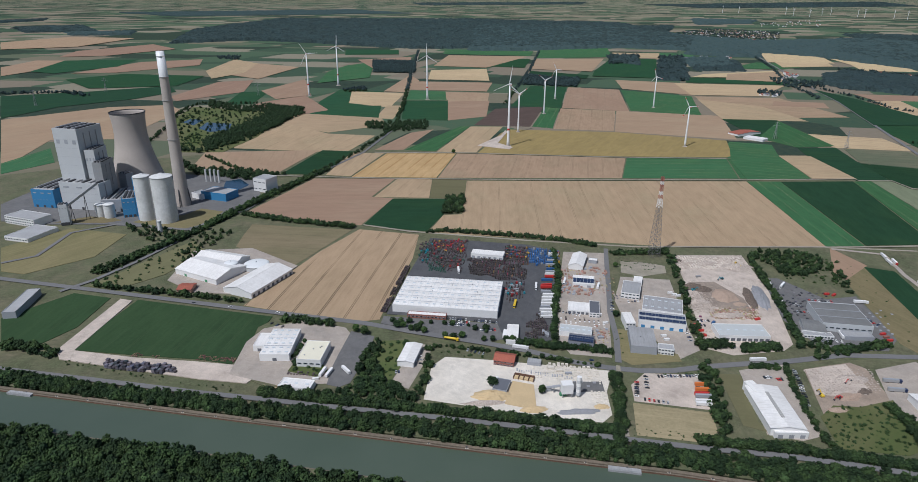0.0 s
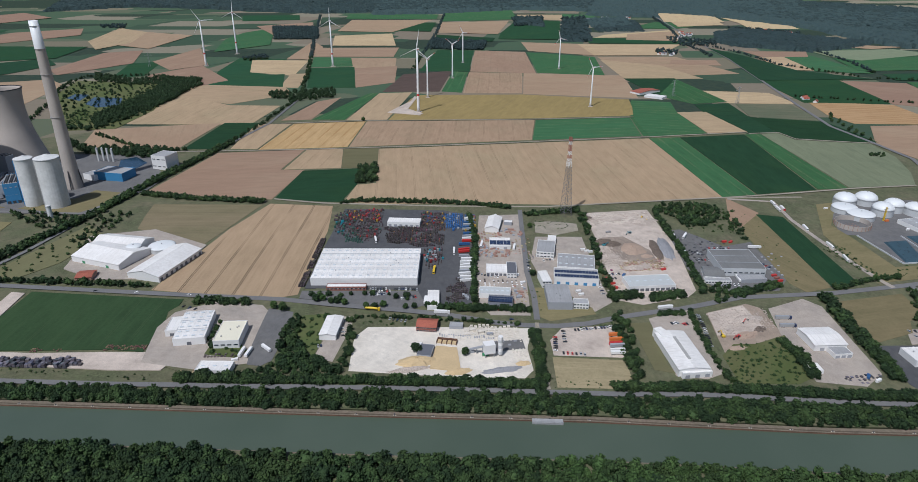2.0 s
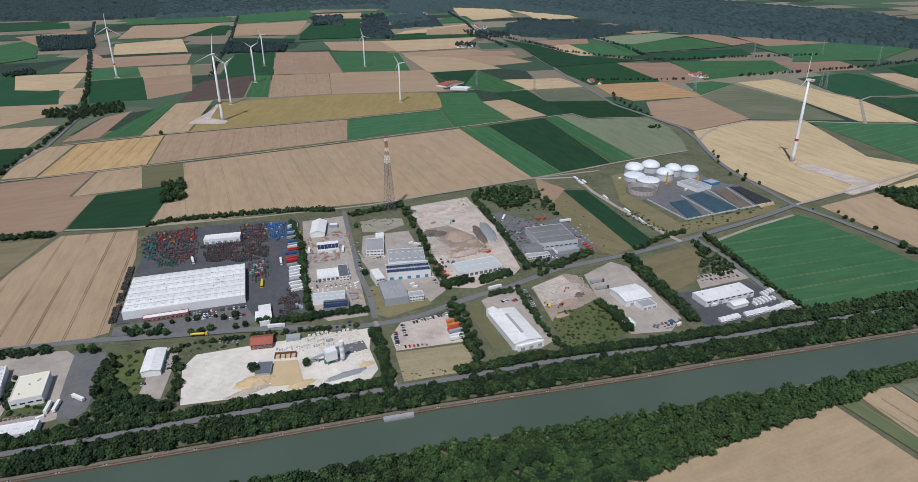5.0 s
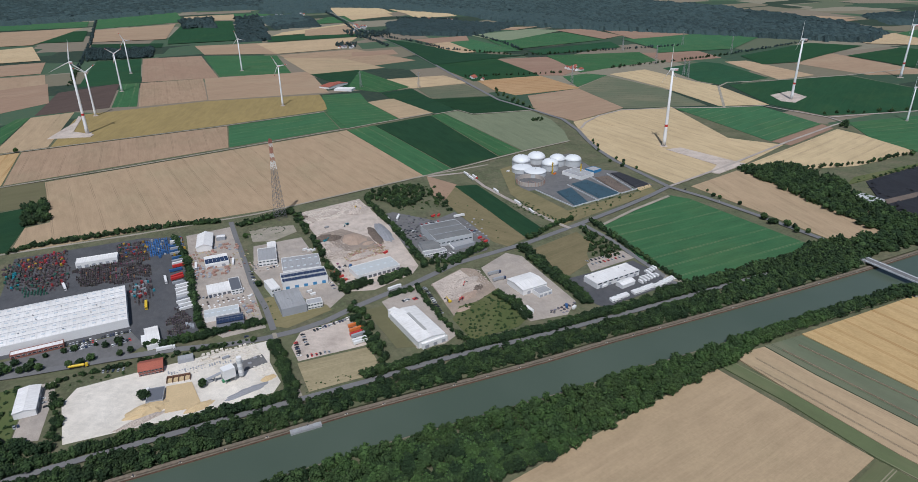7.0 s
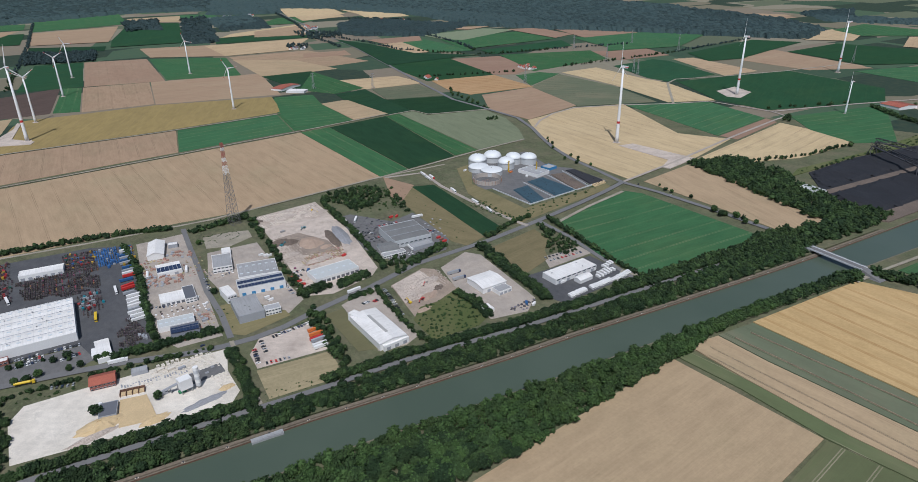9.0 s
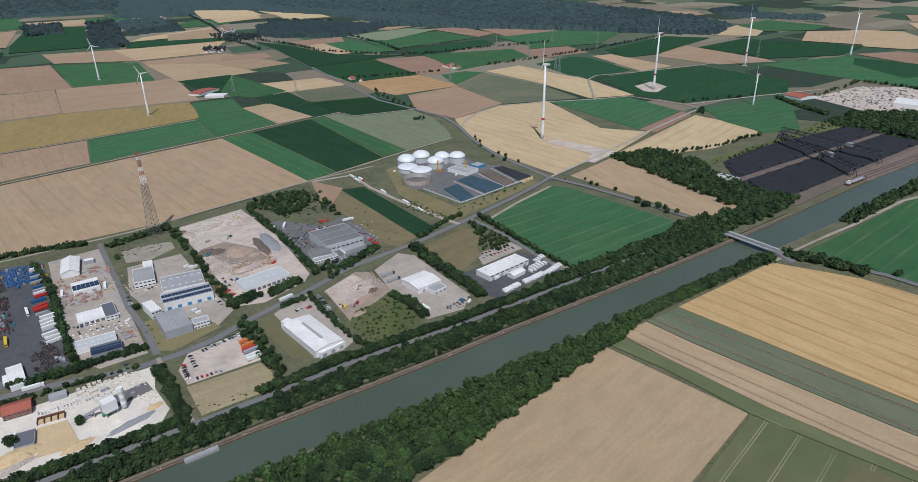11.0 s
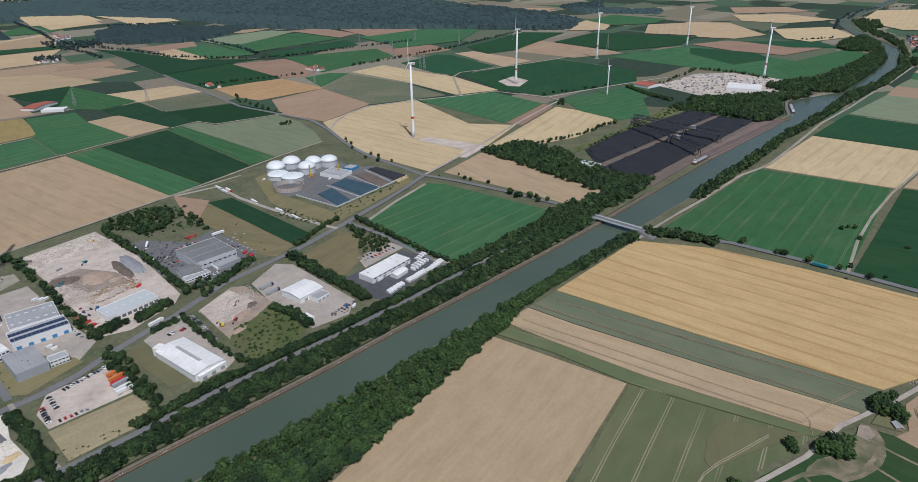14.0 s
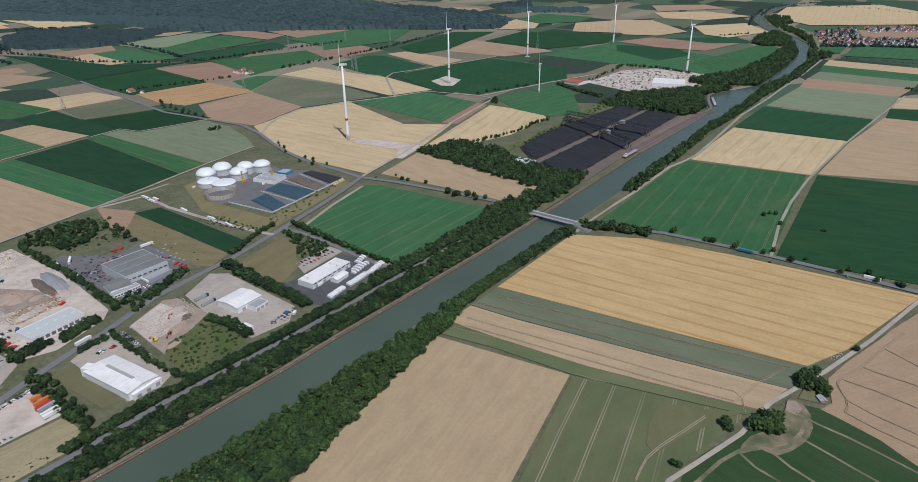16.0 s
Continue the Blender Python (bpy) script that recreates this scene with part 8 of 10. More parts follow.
cars((285.8, 514.4), (290.9, 515.3), 3, 1.57)
cars((274.3, 517.8), (282.2, 517.9), 4, 1.57)
cars((155.4, 508.6), (149.5, 483.7), 7, 1.57)
cars((165.8, 519), (162, 495.7), 5, 1.57)
cars((176.1, 517.1), (217, 519), 14, 1.57)
cars((153.7, 480.5), (176.7, 475.7), 6, 1.57)
cars((494.4, 476.5), (543.5, 468.5), 9, 1.57)
cars((493.9, 467.5), (542.4, 459.5), 9, 1.57)
cars((94.2, 650.2), (125.2, 636.4), 9, 1.57)
cars((167, 680.2), (160.9, 642.6), 5, 1.57)
cars((183, 672), (198.4, 674.2), 4, 1.57)
cars((231.1, 609.2), (227.6, 580.9), 4, 1.57)
cars((109.9, 565.6), (124.3, 561.3), 5, 1.57)
cars((248.6, 627.5), (263.3, 627.9), 4, 1.57)
cars((244.8, 617.5), (255.5, 617.4), 3, 1.57)
cars((421.9, 677.9), (394.6, 682.1), 8, 1.57)
cars((368.5, 680.1), (380.4, 663.1), 6, 1.57)
cars((366.6, 652.2), (385.7, 650.2), 5, 1.57)
cars((352.4, 588.4), (385.3, 586.5), 7, 1.57)
cars((434, 641.2), (441.7, 620.5), 5, 1.57)
cars((-214, 613), (-193.8, 601.6), 3, 1.57)
cars((-68.2, 519), (-63.3, 519.4), 2, 1.57)
cars((-46.8, 550.4), (-44.7, 531.3), 3, 1.57)
cars((-1.9, 561), (17.1, 553.1), 5, 1.57, VANS+CARS)
ROWS_OF_CAMPERS = (((450.5, 394.3), (475.5, 394), 9), ((480.8, 392.5), (512.5, 391.4), 11), ((510, 389), (544.5, 390.6), 11), ((505, 404.5), (536.5, 406.3), 6), ((510.4, 408.5), (532.7, 410.9), 4), ((529.2, 416.5), (548.4, 419), 4), ((482, 434.1), (473.7, 448.5), 3), ((466.9, 430.5), (468.2, 418.8), 3))
for a, b_, n in ROWS_OF_CAMPERS:
    cars(a, b_, n, 1.4, [CARAVAN])
put(CARS[4], 120.3, 544.2, 0, 0.42)
put(CARS[1], -314.0, 657.0, 0.2, 0.42)
put(CARS[2], -269.0, 648.5, 3.1, 0.42)
put(CARS[2], -211.3, 636.0, 0, 0.42)
put(CARS[1], 742.6, -3.4, 0.5, 0.42)
put(CARS[5], 743.9, -80.0, 0.4, 0.42)
put(CARS[0], 787.7, 508.6, 0.5, 0.42)
put(CARS[6], 791.1, 569.6, 0.3, 0.42)
YARD = -0.122
crate_field("crate_rows", DARKCRATE, [(-3, 797.9), (27.3, 802.9), (50.9, 810.4), (80.2, 807.9), (71.8, 731.7), (42.8, 727.9), (1.9, 747.3)], 1.3, 2.2, 1.2, 3.2, YARD, "dark stacked drink crates in close rows", 3)
crate_field("red_crate_rows", REDCRATE, [(0.4, 791), (79.8, 793.3), (70.4, 732.2), (29.3, 735.5)], 1.3, 6, 1.2, 3.2, YARD, "red and brown stacked drink crates", 4)
crate_field("crate_rows", DARKCRATE, [(67, 636.1), (79.7, 642.5), (85.9, 609.3), (75.9, 579.5), (58.2, 591.1)], 1.3, 2.0, 1.2, 3.2, YARD, "dark stacked drink crates in a heap", 5)
crate_field("blue_crate_rows", BLUECRATE, [(89.2, 833.8), (107.7, 832.8), (102.7, 780.2), (85, 785.6)], 1.3, 2.6, 1.2, 3.2, YARD, "blue stacked drink crates", 6)
crate_field("green_crate_rows", GREENCRATE, [(-53.7, 778.6), (-32.5, 781.6), (-29.4, 749.6), (-50, 750.5)], 1.3, 3, 1.2, 3.2, YARD, "green and red stacked crates", 7)
crate_field("crate_rows", DARKCRATE, [(-69.7, 853.1), (-50.9, 869.4), (-0.3, 860.8), (-6.4, 749.8), (-39.7, 759.8), (-66.5, 786.2)], 1.3, 4.2, 1.2, 3.2, YARD, "dark stacked drink crates in loose rows", 8)
crate_field("crate_rows", DARKCRATE, [(51.1, 845.3), (87.4, 838.9), (81.3, 792.8), (46.7, 799.1)], 1.3, 3.2, 1.2, 3.2, YARD, "dark stacked drink crates in rows", 9)
crate_field("crate_rows", DARKCRATE, [(43.4, 720.7), (70.6, 723.1), (66.6, 682), (44.5, 665.1)], 1.3, 3.5, 1.2, 3.2, YARD, "mixed stacked crates beside the hall", 10)
stacks([(-50.9, 862.7), (-0.1, 865.3), (-2.4, 811.9), (-46.9, 825.3)], 60, [CRATE_RED, CRATE_RED, CRATE_YELLOW, DARKCRATE, DARKCRATE], 2.4, 2.0, 3.6, YARD, "tall stack of coloured drink crates on pallets", seed=60)
stacks([(-50.6, 826.4), (-4.3, 818.7), (-8.3, 755.8), (-46.6, 767.3)], 60, [DARKCRATE, DARKCRATE, CRATE_RED, GREENCRATE], 2.4, 2.0, 3.6, YARD, "tall stack of coloured drink crates on pallets", seed=60)
stacks([(54.2, 844.4), (87.4, 838.9), (80.4, 797.3), (48.6, 802.7)], 50, [CRATE_RED, CRATE_YELLOW, DARKCRATE, CRATE_BLUE, GREENCRATE], 2.4, 2.0, 3.6, YARD, "tall stack of coloured drink crates on pallets", seed=50)
stacks([(89.2, 833.8), (110.2, 827.5), (99.7, 771), (81.4, 776.5)], 30, [CRATE_BLUE, CRATE_BLUE, SILVER], 2.4, 2.0, 3.6, YARD, "tall stack of coloured drink crates on pallets", seed=30)
stacks([(44.8, 713.5), (69.3, 723.5), (66.3, 690.2), (44.8, 680.6)], 30, [SILVER, CRATE_RED, DARKCRATE, TEAL], 2.4, 2.0, 3.6, YARD, "tall stack of coloured drink crates on pallets", seed=30)
stacks([(-69.7, 853.1), (-50.9, 862.7), (-53.7, 778.6), (-66.6, 791.9)], 40, [DARKCRATE, GREENCRATE, TEAL], 2.4, 2.0, 3.6, YARD, "tall stack of coloured drink crates on pallets", seed=40)
stacks([(111.5, 820.3), (128, 822.1), (117.5, 775.8), (103.4, 769.9)], 20, [CRATE_BLUE, CRATE_YELLOW, CRATE_RED, GREY], 2.4, 2.0, 3.6, YARD, "tall stack of coloured drink crates on pallets", seed=20)
stacks([(119.7, 745.3), (131.9, 745.5), (119.7, 691), (110.3, 693.8)], 40, [WOODEN, WOODEN, GREY], 3.0, 1.2, 2.4, YARD, "pile of sawn timber on yard ground", "timber_block", 40, "timber stacks")
stacks([(127.4, 715), (152.8, 712.8), (144, 683.7), (122.4, 690.2)], 40, [WOODEN, WOODEN, GREY], 3.0, 1.2, 2.4, YARD, "pile of sawn timber on yard ground", "timber_block", 40, "timber stacks")
stacks([(147.6, 777), (180.1, 763), (171.9, 745.2), (142.8, 754)], 25, [WOODEN, WOODEN, GREY], 3.0, 1.2, 2.4, YARD, "pile of sawn timber on yard ground", "timber_block", 25, "timber stacks")
stacks([(137.1, 615.1), (148.5, 607.4), (141.1, 586.1), (132.7, 588.6)], 15, [WOODEN, WOODEN, GREY], 3.0, 1.2, 2.4, YARD, "pile of sawn timber on yard ground", "timber_block", 15, "timber stacks")
heap(272.0, 715.1, 16, 10, 5, SOIL, "dark brown heap of soil", 0.1)
heap(301.0, 690.7, 17, 21, 5, DIRTHEAP, "broad brown heap of sieved soil", -0.19)
heap(282.2, 708.1, 12, 9, 5, SOIL, "dark brown heap of soil", 0.1)
heap(342.7, 689.8, 9, 36, 5, GREYHEAP, "long grey gravel heap", -0.19)
heap(329.6, 686.0, 7, 34, 4, SOIL, "long brown soil heap", -0.19)
heap(277.7, 797.6, 9, 5, 3, SOIL, "small dark soil heap", 0.1)
heap(349.5, 778.2, 22, 12, 5, RUBBLE, "heap of pale broken concrete", 0.1)
heap(314.0, 789.0, 18, 8, 3, RUBBLE, "heap of pale broken concrete", 0.1)
heap(265.9, 673.4, 14, 8, 4, RUBBLE, "mixed building rubble heap", 0.1)
heap(287.2, 640.7, 22, 7, 4, RUBBLE, "mixed building rubble heap", 0.1)
heap(310.9, 669.0, 9, 6, 3, DIRTHEAP, "small reddish earth heap", 0.1)
heap(354.3, 515.7, 18, 9, 4, RUBBLE, "pale demolition rubble heap", 0.1)
heap(338.0, 488.0, 15, 7, 2.2, DIRTHEAP, "low brown earth mound on a cleared site", 0.3, bumps=0.6)
heap(356.0, 497.0, 9, 6, 1.8, SOIL, "low dark earth mound on a cleared site", 0.5, bumps=0.6, seed=8)
heap(323.0, 497.0, 10, 6, 1.6, RUBBLE, "low mound of pale rubble", 0.9, bumps=0.6, seed=9)
heap(317.8, 468.8, 12, 5, 1.8, DIRTHEAP, "reddish mound of loose earth", 0.1)
heap(22.2, 482.8, 20, 11, 5, SAND, "yellow sand heap in a concrete yard", 0.1)
heap(15.0, 471.5, 22, 5, 3, RUBBLE, "heap of broken pale stone", 0.1)
heap(56.9, 463.6, 14, 6, 3, SAND, "small yellow sand heap", 0.1)
heap(95.3, 461.2, 22, 5, 2.5, GREYHEAP, "grey gravel heap on the ground", 0.1)
heap(115.9, 469.0, 9, 5, 2, SAND, "small brown sand heap", 0.1)
rubble("rubble", RUBBLE, [(279.6, 816.2), (369.3, 813.9), (362.5, 767.3), (267.2, 766.7)], 500, 0.6, 2.2, "broken concrete pieces strewn about", 500)
rubble("rubble", RUBBLE, [(255, 685.8), (286.3, 685.7), (276.8, 652.4), (247.5, 644.2)], 400, 0.6, 2.2, "strewn mixed building rubble", 400)
rubble("rubble", WOODEN, [(278.7, 657.1), (324.6, 655.7), (317.4, 631.6), (269, 632.8)], 350, 0.8, 2.2, "strewn waste wood and rubble", 350)
rubble("rubble", RUBBLE, [(562, -66), (572, -64), (583, -72), (575, -77)], 90, 0.3, 0.9, "broken stones and branches heaped at a field corner", 90)
rubble("rubble", RUBBLE, [(318.9, 526.3), (383.5, 534.3), (370.3, 491.6), (312.5, 484.6)], 450, 0.5, 1.6, "demolition rubble pieces strewn about", 450)
rubble("rubble", CHALK, [(74.5, 536), (122.7, 529.6), (123, 507.3), (77.5, 520.9)], 420, 0.8, 2.0, "pale concrete blocks lying in rows", 420)
rubble("rubble", CHALK, [(110.6, 487.2), (124.5, 485.1), (120.6, 474.4), (109.5, 475.7)], 120, 0.8, 2.0, "pale concrete rings lying about", 120)
crate_field("scrap_cars", SCRAP, [(-348.4, 529.8), (-285.7, 524.7), (-274.8, 518.7), (-272.4, 510.8), (-341.9, 517.5)], 3.2, 3.8, 1.5, 5, -0.16, "long heap of crushed dark blue and grey scrap", 9, 0.97)
concrete_plant(96.6, 483.4, 67.9, 497.9)
excavator(315.8, 739.0, TEAL)
excavator(270.2, 705.8, TEAL)
excavator(352.8, 779.6, YELLOW)
excavator(352.4, 789.3, YELLOW)
excavator(327.7, 486.0, RED)
excavator(351.7, 512.6, RED)
excavator(313.7, 489.0, YELLOW)
bins((43.1, 513.3), (60.9, 508), 4)
# ---- yard goods ----
container(244.8, 617.5, 0.2, RED, "red")
container(245.7, 604.9, 0.2, RED, "red")
container(245.2, 594.5, 0.2, RED, "red")
container(316.0, 632.0, 0.3, RED, "red")
container(264.9, 622.6, 0.9, BLUE, "blue")
container(262.2, 612.3, 0.9, GREY, "grey")
container(433.9, 601.8, 0.2, RED, "red")
container(433.5, 595.1, 0.2, BRICK, "rust-red")
container(433.2, 588.4, 0.2, RED, "red")
container(424.4, 697.7, 0.1, RED, "red")
container(431.8, 695.5, 0.6, RED, "red")
container(116.9, 718.2, 0.1, GREY, "grey")
container(138.8, 636.9, 0.3, WHITE, "white")
container(144.6, 638.2, 0.3, WHITE, "white")
container(136.9, 587.3, 0.1, GREY, "grey")
container(148.1, 619.1, 0.5, WHITE, "white")
container(203.1, 592.5, 0.1, WHITE, "white")
container(204.0, 585.1, 0.1, WHITE, "white")
container(239.3, 696.1, 0.1, WHITE, "white")
container(243.0, 691.2, 0.1, WHITE, "white")
container(246.6, 688.3, 0.2, WHITE, "white")
container(78.8, 528.1, 0.1, CHALK, "white")
container(86.5, 523.6, 0.1, CHALK, "white")
container(94.2, 519.1, 0.1, GREY, "grey")
container(72.2, 491.7, 0.1, GREY, "grey")
container(84.5, 485.1, 0.1, GREENP, "green")
container(-139.7, 504.5, 0.3, WHITE, "white")
container(26.4, 508.2, 1.0, WHITE, "white")
container(80.1, 636.5, 0.1, GREY, "grey")
container(79.0, 597.9, 1.5, GREY, "grey")
container(81.5, 594.5, 1.5, GREY, "grey")
container(82.9, 591.5, 1.5, GREY, "grey")
container(51.6, 711.4, 0.1, SILVER, "silver")
container(57.3, 701.2, 0.1, SILVER, "silver")
container(52.7, 691.0, 0.1, SILVER, "silver")
container(679.3, 736.9, 0.2, ORANGE, "orange")
container(685.1, 705.4, 0.4, WHITE, "white")
container(627.1, 791.2, 0.2, WHITE, "white")
container(410.6, 406.1, 0.4, WHITE, "white")
container(406.2, 412.6, 0.9, BLUE, "blue")
container(288.8, 745.0, 0.2, STEEL, "grey")
crate_field("stacked_goods", CHALK, [(74.9, 538.1), (126, 530.9), (124.7, 521.1), (75.7, 526.8)], 2.6, 4.0, 0.8, 2.2, YARD + 0.05, "pale concrete blocks stacked in rows", 28, 0.8)
crate_field("stacked_goods", GREY, [(45, 527.3), (98.9, 514.5), (97.8, 509.5), (44.3, 522.3)], 1.2, 2.2, 0.6, 1.4, YARD + 0.05, "grey kerb stones stacked in a row", 15, 0.8)
crate_field("stacked_goods", GREYHEAP, [(92.1, 509.1), (120.1, 507.1), (119.2, 492.7), (95.3, 497.8)], 3.0, 6, 0.4, 1.6, YARD + 0.05, "grey concrete goods stacked on the yard", 42, 0.7)
crate_field("stacked_goods", CHALK, [(108.3, 493.9), (127.1, 490.4), (120.7, 470.5), (106.5, 474.7)], 1.6, 3.2, 0.8, 1.8, YARD + 0.05, "white concrete rings stacked on the yard", 22, 0.85)
crate_field("stacked_goods", WOODEN, [(-192.4, 537.5), (-176.7, 540), (-173.1, 533.6), (-186.5, 531.3)], 2.0, 3.2, 0.5, 1.6, YARD + 0.05, "rusty scrap and pallets by the hall", 22, 0.8)
crate_field("stacked_goods", DARKCRATE, [(-170.1, 517.8), (-139.8, 514.8), (-137.5, 508.1), (-167.9, 511.2)], 1.8, 3.0, 0.5, 2.0, YARD + 0.05, "dark scrap metal piled beside the hall", 21, 0.8)
crate_field("stacked_goods", WOODEN, [(-187.2, 494.3), (-167.7, 494), (-166.6, 488.2), (-185, 488.2)], 1.6, 3.0, 0.4, 1.4, YARD + 0.05, "scrap wood lying on the yard", 21, 0.7)
crate_field("stacked_goods", RUBBLE, [(278.9, 697.4), (296.7, 701.7), (277.1, 643.7), (260.8, 640.2)], 1.4, 3, 0.3, 1.2, YARD + 0.05, "broken rubble lying about", 21, 0.6)
crate_field("stacked_goods", PAVING, [(241.6, 609.1), (260.9, 612.7), (244.9, 572.9), (230.9, 577.1)], 2.4, 4.5, 0.4, 1.2, YARD + 0.05, "stacked paving goods on the yard", 31, 0.7)
crate_field("stacked_goods", DARK_STEEL, [(373.5, 698.6), (427.4, 703.2), (389.3, 627.4), (357, 633.6)], 2.2, 7.5, 0.5, 1.4, YARD + 0.05, "machine parts lying on the depot yard", 52, 0.6)
crate_field("stacked_goods", GREY, [(443.1, 677.6), (472.5, 648.8), (441.1, 594.5), (427.8, 598.5)], 2.2, 8, 0.5, 1.6, YARD + 0.05, "grey goods standing on the depot yard", 56, 0.6)
crate_field("stacked_goods", RUBBLE, [(172.4, 701.5), (210.6, 702.8), (197.8, 667.5), (166.2, 668.6)], 1.8, 4.5, 0.4, 1.6, YARD + 0.05, "loose building goods on the yard", 31, 0.7)
crate_field("stacked_goods", DARKCRATE, [(92.8, 641.6), (146.3, 625.6), (141.8, 615.2), (92.5, 632.8)], 1.8, 5, 0.5, 1.6, YARD + 0.05, "mixed goods standing on the yard", 35, 0.6)
crate_field("stacked_goods", DARK_STEEL, [(382.1, 414.6), (423.6, 417.9), (417.7, 409.1), (381, 404.9)], 1.8, 4, 0.4, 1.5, YARD + 0.05, "dark scrap lying on the yard edge", 28, 0.7)
crate_field("stacked_goods", RUBBLE, [(254.5, 695.2), (277.6, 694), (272.8, 671.3), (250.5, 669.1)], 1.8, 3.2, 0.4, 1.8, YARD + 0.05, "blocks of broken concrete", 22, 0.8)
RUSTY = plain("rusty_scrap", (0.17, 0.10, 0.07), 0.9, vary=0.3, island=0.5)
crate_field("crate_rows", DARKCRATE, [(-76, 768), (-82, 770), (-99, 640), (-91, 640)], 1.3, 1.7, 1.0, 2.8, YARD, "dark stacked drink crates along a warehouse wall", 14, 0.9)
crate_field("crate_rows", DARKCRATE, [(-60, 852), (-6, 858), (-12, 764), (-44, 770)], 1.3, 2.3, 1.2, 3.4, YARD, "dark stacked drink crates in broken rows", 15, 0.5)
crate_field("red_crate_rows", REDCRATE, [(-52, 862), (-4, 862), (-8, 822), (-48, 830)], 1.5, 3.4, 1.5, 3.4, YARD, "red and brown stacked drink crates", 16, 0.5)
crate_field("crate_rows", DARKCRATE, [(50, 846), (84, 840), (78, 800), (46, 806)], 1.3, 2.2, 1.2, 3.2, YARD, "dark stacked drink crates in broken rows", 17, 0.55)
crate_field("blue_crate_rows", BLUECRATE, [(82, 836), (100, 832), (94, 782), (80, 786)], 1.5, 2.5, 1.2, 3.4, YARD, "blue stacked drink crates", 18, 0.7)
for k, (x, y, sort) in enumerate(((108.5, 782, "blue"), (110.5, 790, "grey"), (112, 797.5, "blue"), (113.5, 805, "grey"), (115, 812.5, "white"), (116.5, 820, "blue"), (104.5, 752, "grey"), (103, 745, "white"), (102, 738, "red"), (92, 676.5, "white"), (88.5, 654, "grey"), (86, 630.5, "white"))):
    put(TRAILERS[sort], x, y, -0.03 + 0.02 * (k % 4), 0.55)
for mat, pts, w_, gap, top, words, k in (
        (WOODEN, [(122, 772), (150, 765), (142, 728), (115, 738)], 2.2, 3.6, 2.0, "sawn timber piled on a works yard", 31),
        (WOODEN, [(150, 745), (182, 738), (172, 690), (146, 700)], 1.8, 5.2, 1.6, "timber and pallets on a works yard", 32),
        (WHITE, [(92, 634), (150, 622), (147, 606), (92, 616)], 1.7, 5.0, 2.2, "white goods and machines on a yard", 33),
        (SCRAP, [(168, 700), (196, 702), (192, 676), (166, 678)], 1.6, 4.0, 1.5, "machines standing on a yard", 34),
        (WOODEN, [(128, 612), (150, 604), (143, 566), (122, 574)], 1.5, 4.0, 1.2, "pallets and timber on bare ground", 35),
        (REDCRATE, [(236, 634), (258, 640), (246, 586), (234, 590)], 2.4, 6.5, 2.0, "red and brown skips on a recycling yard", 36),
        (RUBBLE, [(252, 702), (280, 704), (268, 646), (248, 652)], 1.5, 2.6, 1.3, "broken concrete lying about", 37),
        (WOODEN, [(272, 660), (330, 662), (322, 634), (266, 632)], 1.6, 2.8, 1.4, "waste wood lying about", 38),
        (CHALK, [(280, 812), (366, 812), (358, 772), (272, 772)], 1.6, 3.4, 1.4, "pale broken concrete lying about", 39),
        (SCRAP, [(365, 735), (388, 740), (410, 690), (352, 640)], 2.0, 8.0, 1.6, "parked machines on a depot yard", 40),
        (RUBBLE, [(318, 530), (366, 542), (374, 500), (312, 488)], 1.3, 3.0, 1.0, "pale rubble pieces on a cleared site", 41),
        (SCRAP, [(384, 418), (424, 416), (418, 400), (384, 402)], 2.2, 4.2, 1.8, "vans and scrap along a yard edge", 42),
        (CHALK, [(60, 534), (128, 524), (126, 500), (62, 512)], 1.6, 3.0, 1.6, "pale concrete goods in rows", 43),
        (RUSTY, [(-262, 545), (-224, 540), (-226, 532), (-264, 536)], 1.2, 2.0, 1.2, "rusty pipes and rods beside a field", 44),
        (RUSTY, [(-330, 548), (-300, 544), (-300, 538), (-330, 541)], 1.2, 2.2, 1.0, "rusty rods piled beside a field", 45)):
    crate_field("stacked_goods", mat, pts, w_, gap, 0.5, top, YARD + 0.05, words, k, 0.6)
patch("ramp_sand", SAND, [(41.1, 505.8), (60.2, 500.2), (59.3, 462.8), (32.5, 470.8)], "pale yellow sand ramp of a yard", "yard", "structure", 0.5)
# ---- trees, hedges and woods ----
BELT, FAR_TREES, DARK = [], [], []
SB = shift(SOUTH[:11], 0, -3)
BELT += scatter(SB + [(720, 218), (677, 240), (575, 257), (510, 258), (455, 257), (376, 259), (302, 258), (238, 258), (150, 274), (110, 292), (50, 326), (-26, 342), (-109, 350), (-219, 361), (-320, 363), (-418, 377), (-900, 470), (-1500, 560)], 4.7, 5, 12, 0.9)
BELT += scatter(shift(NORTH[:10], 1, 6.5) + shift(LANE[::-1], 0, -8), 4.3, 5, 10, 0.95)
BELT += scatter([(560, 326), (640, 303), (732, 288), (765, 290), (760, 338), (690, 348), (600, 362), (545, 372), (500, 382), (505, 371), (600, 353), (640, 345), (640, 330), (570, 342)], 4.6, 6, 11, 0.95)
for line in (LANE[4:9], LANE[9:]):
    BELT += along(shift(line, 1, 8), 4.2, 8, 5, 9, 0.95)
BELT += along([(480, 273), (575, 257), (677, 240), (734, 227)], 4.4, 11, 5, 9, 0.95)
